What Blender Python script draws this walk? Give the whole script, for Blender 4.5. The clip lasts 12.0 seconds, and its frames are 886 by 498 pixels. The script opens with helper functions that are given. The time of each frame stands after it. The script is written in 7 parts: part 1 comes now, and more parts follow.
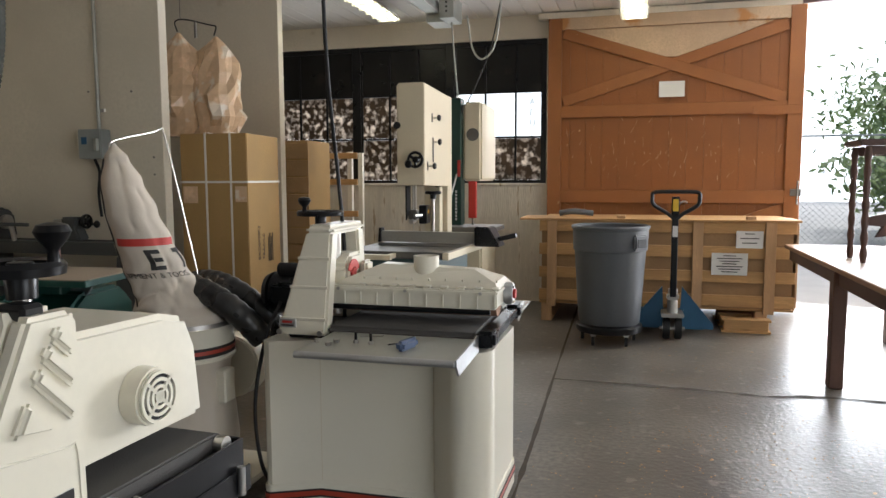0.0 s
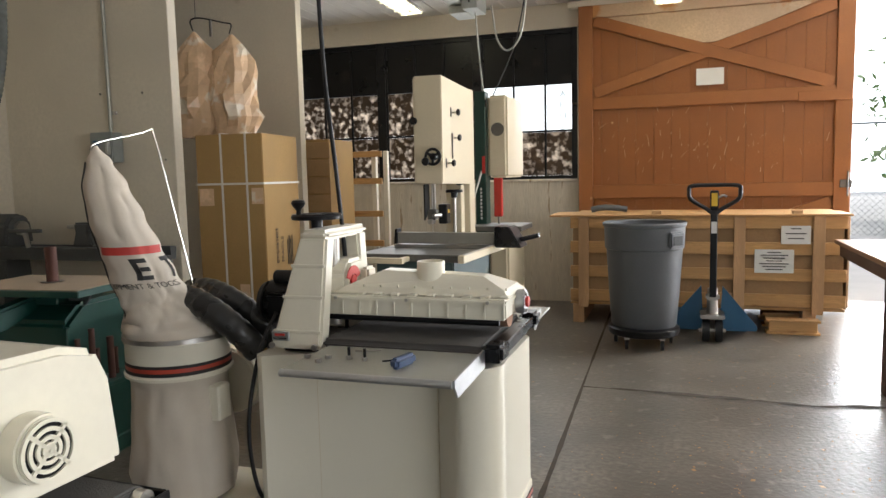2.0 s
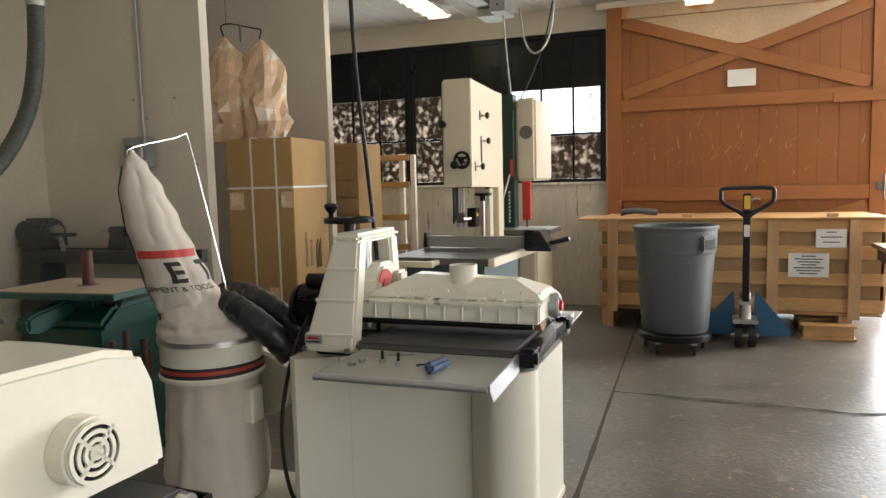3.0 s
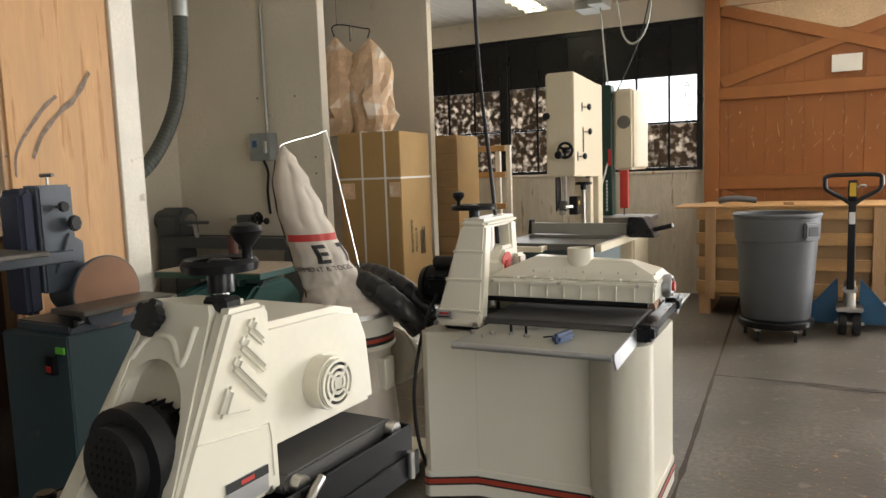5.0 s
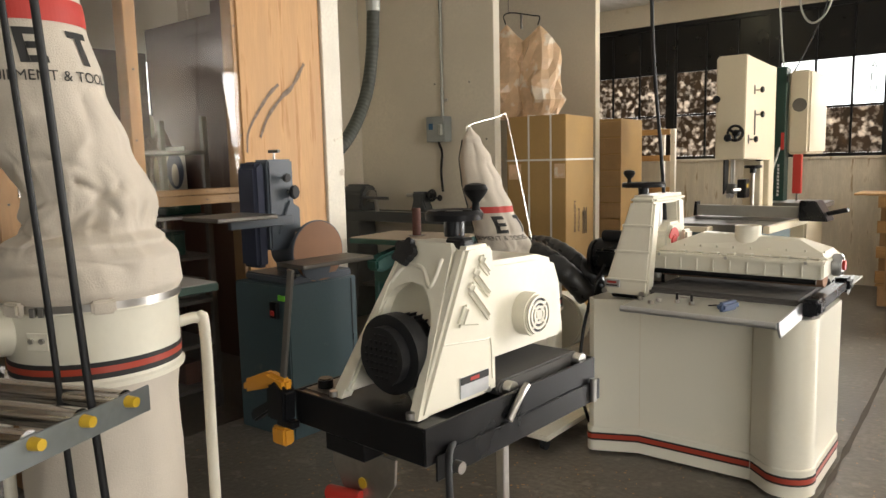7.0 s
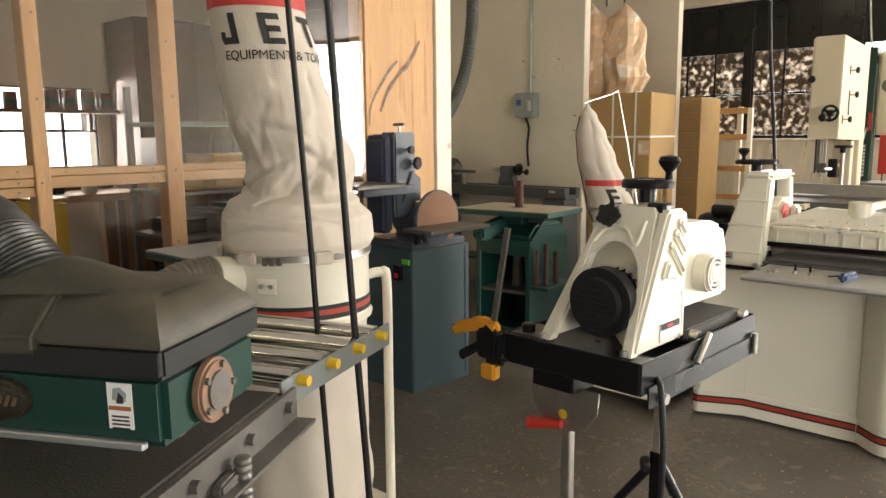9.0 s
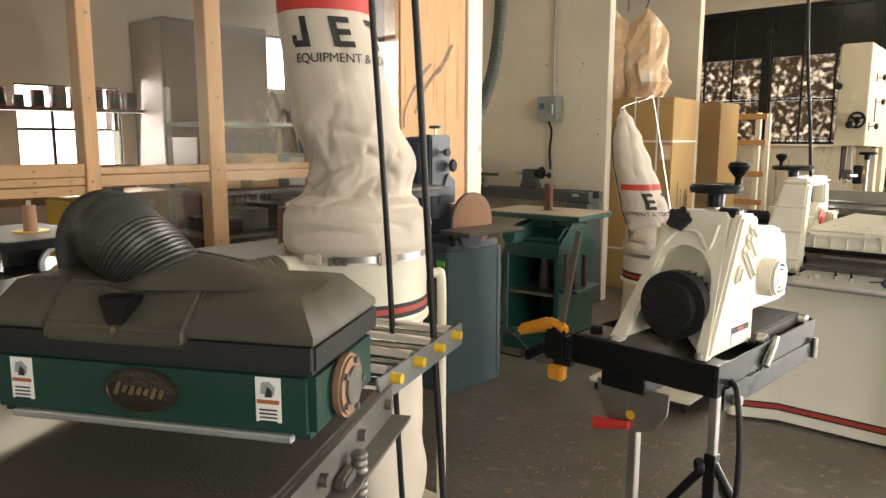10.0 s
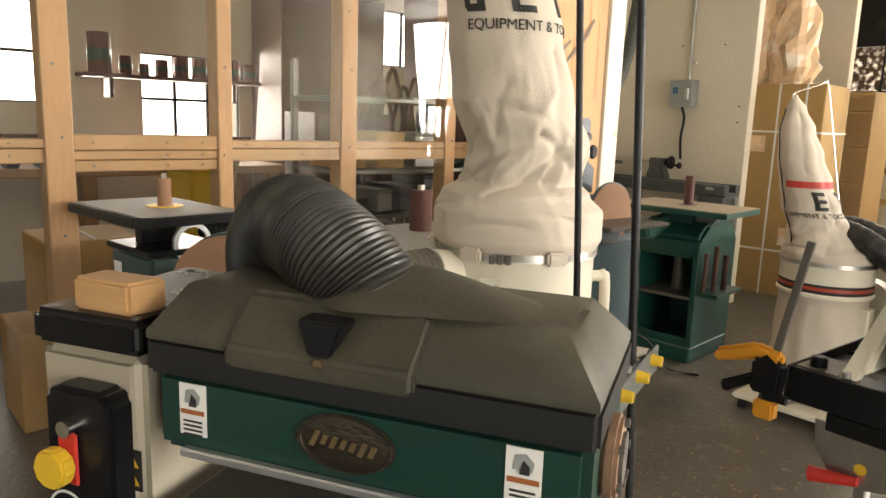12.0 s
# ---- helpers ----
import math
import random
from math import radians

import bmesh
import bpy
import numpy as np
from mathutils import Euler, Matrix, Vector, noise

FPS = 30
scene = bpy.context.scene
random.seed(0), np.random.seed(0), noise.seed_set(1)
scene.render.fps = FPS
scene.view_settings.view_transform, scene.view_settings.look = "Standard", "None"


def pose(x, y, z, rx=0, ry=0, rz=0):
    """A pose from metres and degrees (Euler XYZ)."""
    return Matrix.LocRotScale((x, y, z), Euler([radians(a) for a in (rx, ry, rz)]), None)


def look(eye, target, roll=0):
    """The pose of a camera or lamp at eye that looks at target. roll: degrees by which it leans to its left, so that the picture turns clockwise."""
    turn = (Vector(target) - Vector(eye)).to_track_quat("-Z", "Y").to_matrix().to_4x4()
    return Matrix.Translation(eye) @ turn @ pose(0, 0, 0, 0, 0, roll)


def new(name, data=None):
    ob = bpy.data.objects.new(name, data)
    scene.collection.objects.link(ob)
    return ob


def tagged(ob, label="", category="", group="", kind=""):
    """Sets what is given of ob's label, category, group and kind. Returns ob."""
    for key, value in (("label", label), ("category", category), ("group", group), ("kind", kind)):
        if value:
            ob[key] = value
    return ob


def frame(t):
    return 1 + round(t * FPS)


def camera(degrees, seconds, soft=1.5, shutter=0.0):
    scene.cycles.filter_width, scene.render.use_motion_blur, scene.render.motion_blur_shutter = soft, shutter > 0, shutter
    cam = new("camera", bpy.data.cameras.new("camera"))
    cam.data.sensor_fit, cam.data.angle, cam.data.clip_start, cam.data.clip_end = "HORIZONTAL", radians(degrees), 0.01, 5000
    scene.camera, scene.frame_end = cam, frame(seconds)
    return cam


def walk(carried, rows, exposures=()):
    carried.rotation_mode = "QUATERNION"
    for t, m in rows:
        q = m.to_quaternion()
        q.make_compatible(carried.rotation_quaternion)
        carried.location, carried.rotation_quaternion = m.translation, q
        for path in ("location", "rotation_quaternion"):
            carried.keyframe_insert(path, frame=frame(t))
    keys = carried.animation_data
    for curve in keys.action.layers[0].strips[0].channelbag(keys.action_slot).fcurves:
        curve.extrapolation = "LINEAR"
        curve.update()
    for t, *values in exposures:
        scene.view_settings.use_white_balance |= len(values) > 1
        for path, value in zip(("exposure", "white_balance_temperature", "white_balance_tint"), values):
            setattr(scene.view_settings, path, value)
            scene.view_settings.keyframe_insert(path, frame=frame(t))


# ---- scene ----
cam = camera(63.3, 12.0)
PATH = [
    (0, (0.609, 1.204, 1.349), (0.092, 3.126, 1.152), -0.2),
    (0.5, (0.613, 1.244, 1.346), (0.081, 3.159, 1.123), -0.6),
    (1, (0.635, 1.338, 1.355), (0.085, 3.247, 1.129), -0.5),
    (1.5, (0.657, 1.427, 1.346), (0.072, 3.33, 1.148), -0.9),
    (2, (0.672, 1.477, 1.352), (0.046, 3.365, 1.148), -1.3),
    (2.5, (0.665, 1.503, 1.352), (0.013, 3.384, 1.162), -1.2),
    (4.5, (0.558, 1.251, 1.346), (-0.269, 3.06, 1.132), -2.7),
    (5, (0.588, 1.176, 1.357), (-0.306, 2.952, 1.144), -2.0),
    (5.5, (0.665, 1.103, 1.346), (-0.447, 2.748, 1.11), -0.3),
    (6, (0.721, 1.03, 1.333), (-0.506, 2.578, 1.019), -0.5),
    (6.5, (0.697, 0.953, 1.333), (-0.551, 2.498, 1.096), -1.5),
    (8.5, (0.581, 0.497, 1.325), (-0.667, 2.029, 1.02), -0.0),
    (9, (0.525, 0.421, 1.332), (-0.797, 1.89, 1.025), -0.5),
    (9.5, (0.464, 0.339, 1.336), (-0.88, 1.791, 1.04), -0.6),
    (10, (0.414, 0.286, 1.335), (-0.912, 1.753, 1.034), 0.1),
    (10.5, (0.354, 0.241, 1.334), (-0.984, 1.698, 1.041), 1.2),
    (11, (0.271, 0.251, 1.325), (-1.181, 1.585, 0.989), 1.8),
    (11.5, (0.171, 0.31, 1.338), (-1.29, 1.635, 1.006), 1.9),
    (12, (0.081, 0.322, 1.33), (-1.407, 1.61, 0.975), 2.0),
]
walk(cam, [(t, look(eye, target, roll)) for t, eye, target, roll in PATH], [(0, -0.45, 5900, 10), (2.5, -0.22, 6100, 10), (4.5, -0.25, 6250, 10), (6.5, -0.07, 6500, 10), (9.5, 0.42, 6750, 10), (12, 0.68, 6950, 10)])

# ---- world and light ----
world = bpy.data.worlds.new("world")
scene.world = world
world.use_nodes = True
wn = world.node_tree.nodes
sky = wn.new("ShaderNodeTexSky")
sky.sky_type, sky.sun_disc = "NISHITA", False
sky.sun_elevation, sky.sun_rotation = radians(48), radians(65)
wn["Background"].inputs["Strength"].default_value = 0.14
world.node_tree.links.new(sky.outputs[0], wn["Background"].inputs["Color"])
sun = new("sun", bpy.data.lights.new("sun", "SUN"))
sun.data.energy, sun.data.angle, sun.data.color = 4.0, radians(0.6), (1, 0.95, 0.86)
sun.matrix_world = look((6, 12, 12), (2.9, 9.0, 0.0))


def area(name, eye, target, w, h, power, color=(1, 1, 1)):
    ob = new(name, bpy.data.lights.new(name, "AREA"))
    ob.data.shape, ob.data.size, ob.data.size_y = "RECTANGLE", w, h
    ob.data.energy, ob.data.color = power, color
    ob.matrix_world = look(eye, target)
    return ob


area("daylight_doorway", (3.9, 9.15, 1.55), (2.5, 4.0, 0.8), 3.2, 2.9, 760, (1.0, 0.98, 0.95))
area("daylight_window", (-1.9, 8.95, 1.8), (-1.9, 0, 1.2), 3.0, 0.9, 25, (1.0, 0.97, 0.92))
# Fill added from the unseen east side, clear of the sheet's reflections.
area("fill_east", (5.95, 0.4, 1.6), (-0.5, 2.0, 0.9), 3.4, 2.6, 185, (1.0, 0.97, 0.93))
# Weak fill added behind the camera; no shopfront is in view.
area("fill_south", (1.5, -5.85, 1.7), (0.3, 4, 1.0), 5.0, 2.4, 22, (1.0, 0.93, 0.84))
area("daylight_back_room", (-6.0, 2.7, 1.45), (-3, 2.4, 1.0), 1.6, 0.8, 28, (1.0, 0.97, 0.93))

# ---- materials ----


def mat(name, color, rough=0.5, metal=0.0, var=0.12, scale=6.0, bump=0.0, fine=60.0, stain=None, stain_at=0.62, stain_scale=3.0, coat=0.0, stretch=(1, 1, 1), space="Object", spec=0.5):
    """A principled material with blotches and grain; stain: a second colour in patches of their own shape."""
    m = bpy.data.materials.new(name)
    m.use_nodes = True
    nt, b = m.node_tree, m.node_tree.nodes["Principled BSDF"]
    b.inputs["Roughness"].default_value, b.inputs["Metallic"].default_value = rough, metal
    b.inputs["Coat Weight"].default_value, b.inputs["Specular IOR Level"].default_value = coat, spec
    co = nt.nodes.new("ShaderNodeTexCoord")
    mp = nt.nodes.new("ShaderNodeMapping")
    mp.inputs["Scale"].default_value = stretch
    nt.links.new(co.outputs[space], mp.inputs["Vector"])

    def tex(sc, detail=4):
        n = nt.nodes.new("ShaderNodeTexNoise")
        n.inputs["Scale"].default_value, n.inputs["Detail"].default_value = sc, detail
        nt.links.new(mp.outputs[0], n.inputs["Vector"])
        return n

    def blend(fac, a, c):
        n = nt.nodes.new("ShaderNodeMix")
        n.data_type = "RGBA"
        nt.links.new(fac, n.inputs["Factor"])
        for sock, v in ((n.inputs["A"], a), (n.inputs["B"], c)):
            if isinstance(v, tuple):
                sock.default_value = (*v, 1)
            else:
                nt.links.new(v, sock)
        return n.outputs["Result"]

    def band(fac, lo, hi):
        n = nt.nodes.new("ShaderNodeMapRange")
        n.inputs["From Min"].default_value, n.inputs["From Max"].default_value = lo, hi
        nt.links.new(fac, n.inputs["Value"])
        return n.outputs[0]

    dark = tuple(c * (1 - var) for c in color)
    light = tuple(min(1, c * (1 + var)) for c in color)
    big, small = tex(scale), tex(fine, 3)
    col = blend(band(big.outputs[0], 0.3, 0.7), dark, light)
    col = blend(band(small.outputs[0], 0.35, 0.75), col, tuple(c * (1 - var * 0.6) for c in color))
    if stain:
        st = tex(stain_scale, 8)
        col = blend(band(st.outputs[0], stain_at, stain_at + 0.06), col, stain)
    nt.links.new(col, b.inputs["Base Color"])
    rr = nt.nodes.new("ShaderNodeMapRange")
    rr.inputs["To Min"].default_value, rr.inputs["To Max"].default_value = max(0.03, rough - 0.1), min(1, rough + 0.1)
    nt.links.new(big.outputs[0], rr.inputs["Value"])
    nt.links.new(rr.outputs[0], b.inputs["Roughness"])
    if bump:
        bp = nt.nodes.new("ShaderNodeBump")
        bp.inputs["Strength"].default_value, bp.inputs["Distance"].default_value = bump, 0.01
        nt.links.new(small.outputs[0], bp.inputs["Height"])
        nt.links.new(bp.outputs[0], b.inputs["Normal"])
    return m


M = dict(
    wall=mat("cream_wall_paint", (0.64, 0.58, 0.47), 0.75, var=0.09, scale=1.5, bump=0.12, fine=40, stain=(0.5, 0.43, 0.31), stain_at=0.70, stain_scale=2.2),
    trimwhite=mat("white_trim_paint", (0.78, 0.73, 0.62), 0.6, var=0.1, scale=4, bump=0.1, stain=(0.45, 0.36, 0.25), stain_at=0.68, stain_scale=9),
    block=mat("white_block_paint", (0.66, 0.6, 0.5), 0.85, var=0.16, scale=5, bump=0.5, fine=30, stain=(0.38, 0.29, 0.19), stain_at=0.60, stain_scale=5, stretch=(3, 3, 0.5)),
    ceil=mat("white_ceiling_board", (0.74, 0.72, 0.68), 0.85, var=0.06, scale=2, bump=0.1),
    floor=mat("concrete_floor", (0.145, 0.127, 0.104), 0.36, var=0.5, scale=1.7, bump=0.3, fine=38, stain=(0.20, 0.178, 0.145), stain_at=0.60, stain_scale=11),
    joint=mat("dirty_joint", (0.06, 0.045, 0.03), 0.9, var=0.3, scale=20),
    orange=mat("orange_door_paint", (0.255, 0.088, 0.017), 0.55, var=0.14, scale=2.5, bump=0.15, stain=(0.52, 0.30, 0.14), stain_at=0.74, stain_scale=14),
    orangetrim=mat("orange_trim_paint", (0.29, 0.105, 0.024), 0.55, var=0.12, scale=4, bump=0.15, stain=(0.55, 0.36, 0.2), stain_at=0.72, stain_scale=12),
    pine=mat("pine", (0.49, 0.30, 0.15), 0.6, var=0.2, scale=3, bump=0.1, fine=25, stain=(0.36, 0.19, 0.07), stain_at=0.68, stain_scale=5, stretch=(4, 4, 0.6)),
    pine_h=mat("pine_rail", (0.50, 0.31, 0.155), 0.6, var=0.2, scale=3, bump=0.1, fine=25, stain=(0.36, 0.19, 0.07), stain_at=0.68, stain_scale=5, stretch=(4, 0.6, 4)),
    pine_x=mat("crate_pine", (0.50, 0.29, 0.115), 0.65, var=0.22, scale=3, bump=0.1, fine=25, stain=(0.33, 0.17, 0.06), stain_at=0.66, stain_scale=4, stretch=(0.6, 4, 4)),
    ply=mat("plywood", (0.58, 0.33, 0.14), 0.6, var=0.16, scale=2, bump=0.08, fine=18, stain=(0.44, 0.22, 0.08), stain_at=0.6, stain_scale=4, stretch=(5, 5, 0.45)),
    card=mat("cardboard", (0.41, 0.255, 0.095), 0.8, var=0.1, scale=4, bump=0.05),
    strap=mat("white_strap", (0.75, 0.72, 0.66), 0.4, var=0.05),
    cream=mat("cream_machine_enamel", (0.74, 0.70, 0.58), 0.32, var=0.03, scale=3, coat=0.3),
    cream2=mat("cream_bandsaw_enamel", (0.64, 0.56, 0.40), 0.4, var=0.05, scale=3, coat=0.2),
    black=mat("black_enamel", (0.007, 0.007, 0.008), 0.3, var=0.2, spec=0.3),
    rubber=mat("black_rubber", (0.013, 0.013, 0.014), 0.5, var=0.25, bump=0.1, spec=0.35),
    plasticdark=mat("dusty_dark_plastic", (0.046, 0.041, 0.027), 0.55, var=0.35, scale=4, bump=0.08, fine=160, stain=(0.066, 0.058, 0.038), stain_at=0.54, stain_scale=3),
    green=mat("green_machine_enamel", (0.003, 0.034, 0.024), 0.4, var=0.15, scale=4, coat=0.2, stain=(0.012, 0.05, 0.038), stain_at=0.66, stain_scale=6),
    greengrey=mat("green_grey_enamel", (0.045, 0.075, 0.075), 0.5, var=0.12, scale=4, stain=(0.09, 0.11, 0.10), stain_at=0.66, stain_scale=5),
    steel=mat("bare_steel", (0.5, 0.48, 0.45), 0.32, 1.0, var=0.15, scale=8),
    chrome=mat("polished_steel", (0.75, 0.73, 0.70), 0.14, 1.0, var=0.05),
    iron=mat("dusty_cast_iron", (0.16, 0.15, 0.135), 0.42, 0.6, var=0.18, scale=6, bump=0.08),
    greyblue=mat("blue_grey_hammered_enamel", (0.075, 0.09, 0.11), 0.45, var=0.15, scale=6, bump=0.15, fine=180),
    galv=mat("galvanised_conduit", (0.42, 0.43, 0.40), 0.5, 0.7, var=0.15),
    canvas=mat("canvas", (0.54, 0.48, 0.40), 0.9, var=0.07, scale=5, bump=0.2, fine=260),
    red=mat("red_print", (0.45, 0.035, 0.025), 0.6, var=0.06),
    orangered=mat("red_stripe", (0.36, 0.045, 0.022), 0.4, var=0.05),
    ink=mat("black_print", (0.02, 0.019, 0.018), 0.7, var=0.1),
    plasticbag=mat("tan_plastic_bag", (0.74, 0.52, 0.33), 0.25, var=0.15, scale=7, bump=0.1, fine=30, stain=(0.80, 0.70, 0.57), stain_at=0.55, stain_scale=6),
    bingrey=mat("grey_bin_plastic", (0.085, 0.090, 0.098), 0.5, var=0.1, scale=6, bump=0.05),
    bluepaint=mat("blue_truck_enamel", (0.025, 0.10, 0.20), 0.42, var=0.12),
    yellow=mat("yellow_plastic", (0.65, 0.42, 0.03), 0.4, var=0.06),
    clampyel=mat("orange_yellow_plastic", (0.62, 0.27, 0.02), 0.42, var=0.06),
    redplastic=mat("red_plastic", (0.5, 0.03, 0.02), 0.35, var=0.06),
    paper=mat("paper", (0.72, 0.71, 0.68), 0.7, var=0.04),
    grit=mat("sanding_belt", (0.075, 0.07, 0.066), 0.85, var=0.12, bump=0.3, fine=300),
    brownabr=mat("brown_abrasive", (0.30, 0.165, 0.10), 0.85, var=0.12, scale=9, bump=0.3, fine=250),
    darkbrown=mat("dark_brown_sleeve", (0.10, 0.04, 0.03), 0.75, var=0.15),
    wood=mat("worn_table_wood", (0.30, 0.17, 0.085), 0.5, var=0.2, scale=3, bump=0.1, stretch=(3, 0.6, 3)),
    darkwood=mat("dark_wood", (0.09, 0.042, 0.03), 0.45, var=0.2, scale=3),
    asphalt=mat("pale_yard_concrete", (0.42, 0.40, 0.37), 0.9, var=0.12, scale=2, bump=0.2),
    brass=mat("aged_brass_badge", (0.30, 0.22, 0.11), 0.4, 0.8, var=0.2, scale=20),
    alu=mat("cast_aluminium", (0.55, 0.56, 0.57), 0.38, 0.85, var=0.08),
    card2=mat("corrugated_card", (0.42, 0.27, 0.13), 0.8, var=0.14, scale=6, bump=0.1),
    boxgrey=mat("grey_box_enamel", (0.27, 0.29, 0.28), 0.45, var=0.1, scale=8),
    ductgreen=mat("dark_green_hose", (0.05, 0.055, 0.045), 0.6, var=0.2),
    spray=mat("grey_spray_paint", (0.25, 0.19, 0.145), 0.9, var=0.35, scale=40),
    darkwood2=mat("reddish_dark_leg", (0.12, 0.06, 0.04), 0.5, var=0.2, scale=3),
    greentop=mat("dusty_grey_table", (0.28, 0.27, 0.25), 0.6, 0.15, var=0.12, scale=4),
)


def emit(name, color, strength):
    m = bpy.data.materials.new(name)
    m.use_nodes = True
    b = m.node_tree.nodes["Principled BSDF"]
    b.inputs["Base Color"].default_value = (*color, 1)
    b.inputs["Emission Color"].default_value = (*color, 1)
    b.inputs["Emission Strength"].default_value = strength
    return m


def glass(name, tint=(1, 1, 1), rough=0.0, ior=1.5):
    """A thin pane: mostly clear, with a mirror-like sheen."""
    m = bpy.data.materials.new(name)
    m.use_nodes = True
    nt = m.node_tree
    nt.nodes.clear()
    out, mix = nt.nodes.new("ShaderNodeOutputMaterial"), nt.nodes.new("ShaderNodeMixShader")
    tr, gl = nt.nodes.new("ShaderNodeBsdfTransparent"), nt.nodes.new("ShaderNodeBsdfGlossy")
    fr = nt.nodes.new("ShaderNodeFresnel")
    fr.inputs["IOR"].default_value = ior
    tr.inputs["Color"].default_value, gl.inputs["Roughness"].default_value = (*tint, 1), rough
    no, bp = nt.nodes.new("ShaderNodeTexNoise"), nt.nodes.new("ShaderNodeBump")
    no.inputs["Scale"].default_value = 2.5
    bp.inputs["Strength"].default_value, bp.inputs["Distance"].default_value = 0.06, 0.05
    nt.links.new(no.outputs[0], bp.inputs["Height"])
    nt.links.new(bp.outputs[0], gl.inputs["Normal"])
    nt.links.new(fr.outputs[0], mix.inputs[0])
    nt.links.new(tr.outputs[0], mix.inputs[1])
    nt.links.new(gl.outputs[0], mix.inputs[2])
    nt.links.new(mix.outputs[0], out.inputs["Surface"])
    return m


M["sheet"] = glass("clear_plastic_sheet", (0.93, 0.92, 0.90), ior=1.36)
M["glass"] = glass("window_glass", (0.95, 0.97, 0.97))


def mottled_pane():
    """Obscure window glass: grime and dim foliage behind it, both put into blotch colours between clear spots."""
    m = bpy.data.materials.new("mottled_window_glass")
    m.use_nodes = True
    nt = m.node_tree
    b, out = nt.nodes["Principled BSDF"], nt.nodes["Material Output"]
    co, n1, n2 = nt.nodes.new("ShaderNodeTexCoord"), nt.nodes.new("ShaderNodeTexNoise"), nt.nodes.new("ShaderNodeTexNoise")
    info = nt.nodes.new("ShaderNodeObjectInfo")
    add = nt.nodes.new("ShaderNodeVectorMath")
    sc = nt.nodes.new("ShaderNodeMath")
    sc.operation, sc.inputs[1].default_value = "MULTIPLY", 40.0
    nt.links.new(info.outputs["Random"], sc.inputs[0])
    nt.links.new(co.outputs["Object"], add.inputs[0])
    nt.links.new(sc.outputs[0], add.inputs[1])
    n1.inputs["Scale"].default_value, n1.inputs["Detail"].default_value = 17, 5
    n2.inputs["Scale"].default_value, n2.inputs["Detail"].default_value = 5, 2
    for n in (n1, n2):
        nt.links.new(add.outputs[0], n.inputs["Vector"])
    ramp, r2 = nt.nodes.new("ShaderNodeMapRange"), nt.nodes.new("ShaderNodeValToRGB")
    ramp.inputs["From Min"].default_value, ramp.inputs["From Max"].default_value = 0.47, 0.66
    r2.color_ramp.elements[0].color, r2.color_ramp.elements[1].color = (0.008, 0.006, 0.004, 1), (0.16, 0.095, 0.05, 1)
    nt.links.new(n1.outputs[0], ramp.inputs["Value"])
    nt.links.new(n2.outputs[0], r2.inputs["Fac"])
    nt.links.new(r2.outputs[0], b.inputs["Base Color"])
    b.inputs["Roughness"].default_value = 0.5
    tl, mix = nt.nodes.new("ShaderNodeBsdfTranslucent"), nt.nodes.new("ShaderNodeMixShader")
    tl.inputs["Color"].default_value = (0.75, 0.66, 0.56, 1)
    nt.links.new(ramp.outputs[0], mix.inputs[0])
    nt.links.new(b.outputs[0], mix.inputs[1])
    nt.links.new(tl.outputs[0], mix.inputs[2])
    nt.links.new(mix.outputs[0], out.inputs["Surface"])
    return m


M["mottled_pane"] = mottled_pane()
M["lamp"] = emit("fluorescent_tube", (1.0, 0.93, 0.62), 9.0)
M["hazy_sky"] = emit("hazy_bright_yard", (1.0, 0.99, 0.97), 3.2)

# ---- mesh helpers ----


def part(name, bm, material, parent=None, label="", m=None):
    """Links a bmesh as one mesh object under a thing or a part."""
    me = bpy.data.meshes.new(name)
    bm.to_mesh(me)
    bm.free()
    me.materials.append(material)
    ob = new(name, me)
    if parent is not None:
        ob.parent = parent
    if m is not None:
        ob.matrix_basis = m
    if label:
        ob["label"] = label
    return ob


def thing(name, m, label, category, group=""):
    ob = new(name)
    ob.empty_display_size = 0.1
    ob.matrix_basis = m
    return tagged(ob, label, category, group)


def smooth(bm, angle=40):
    for f in bm.faces:
        f.smooth = True
    for e in bm.edges:
        if len(e.link_faces) == 2 and e.calc_face_angle(0) > radians(angle):
            e.smooth = False
    return bm


def soften(bm, w, seg=2, angle=30):
    if w:
        es = [e for e in bm.edges if len(e.link_faces) == 2 and e.calc_face_angle(0) > radians(angle)]
        bmesh.ops.bevel(bm, geom=es, offset=w, segments=seg, affect="EDGES", clamp_overlap=True)
    return bm


def box(x0, x1, y0, y1, z0, z1, w=0.004, seg=1, bm=None):
    b = bmesh.new()
    bmesh.ops.create_cube(b, size=1, matrix=Matrix.LocRotScale(((x0 + x1) / 2, (y0 + y1) / 2, (z0 + z1) / 2), None, (abs(x1 - x0), abs(y1 - y0), abs(z1 - z0))))
    soften(b, w, seg)
    return joined(bm, b)


def joined(bm, b):
    """Adds b to bm, or gives b back where there is no bm."""
    if bm is None:
        return b
    me = bpy.data.meshes.new("tmp")
    b.to_mesh(me)
    b.free()
    bm.from_mesh(me)
    bpy.data.meshes.remove(me)
    return bm


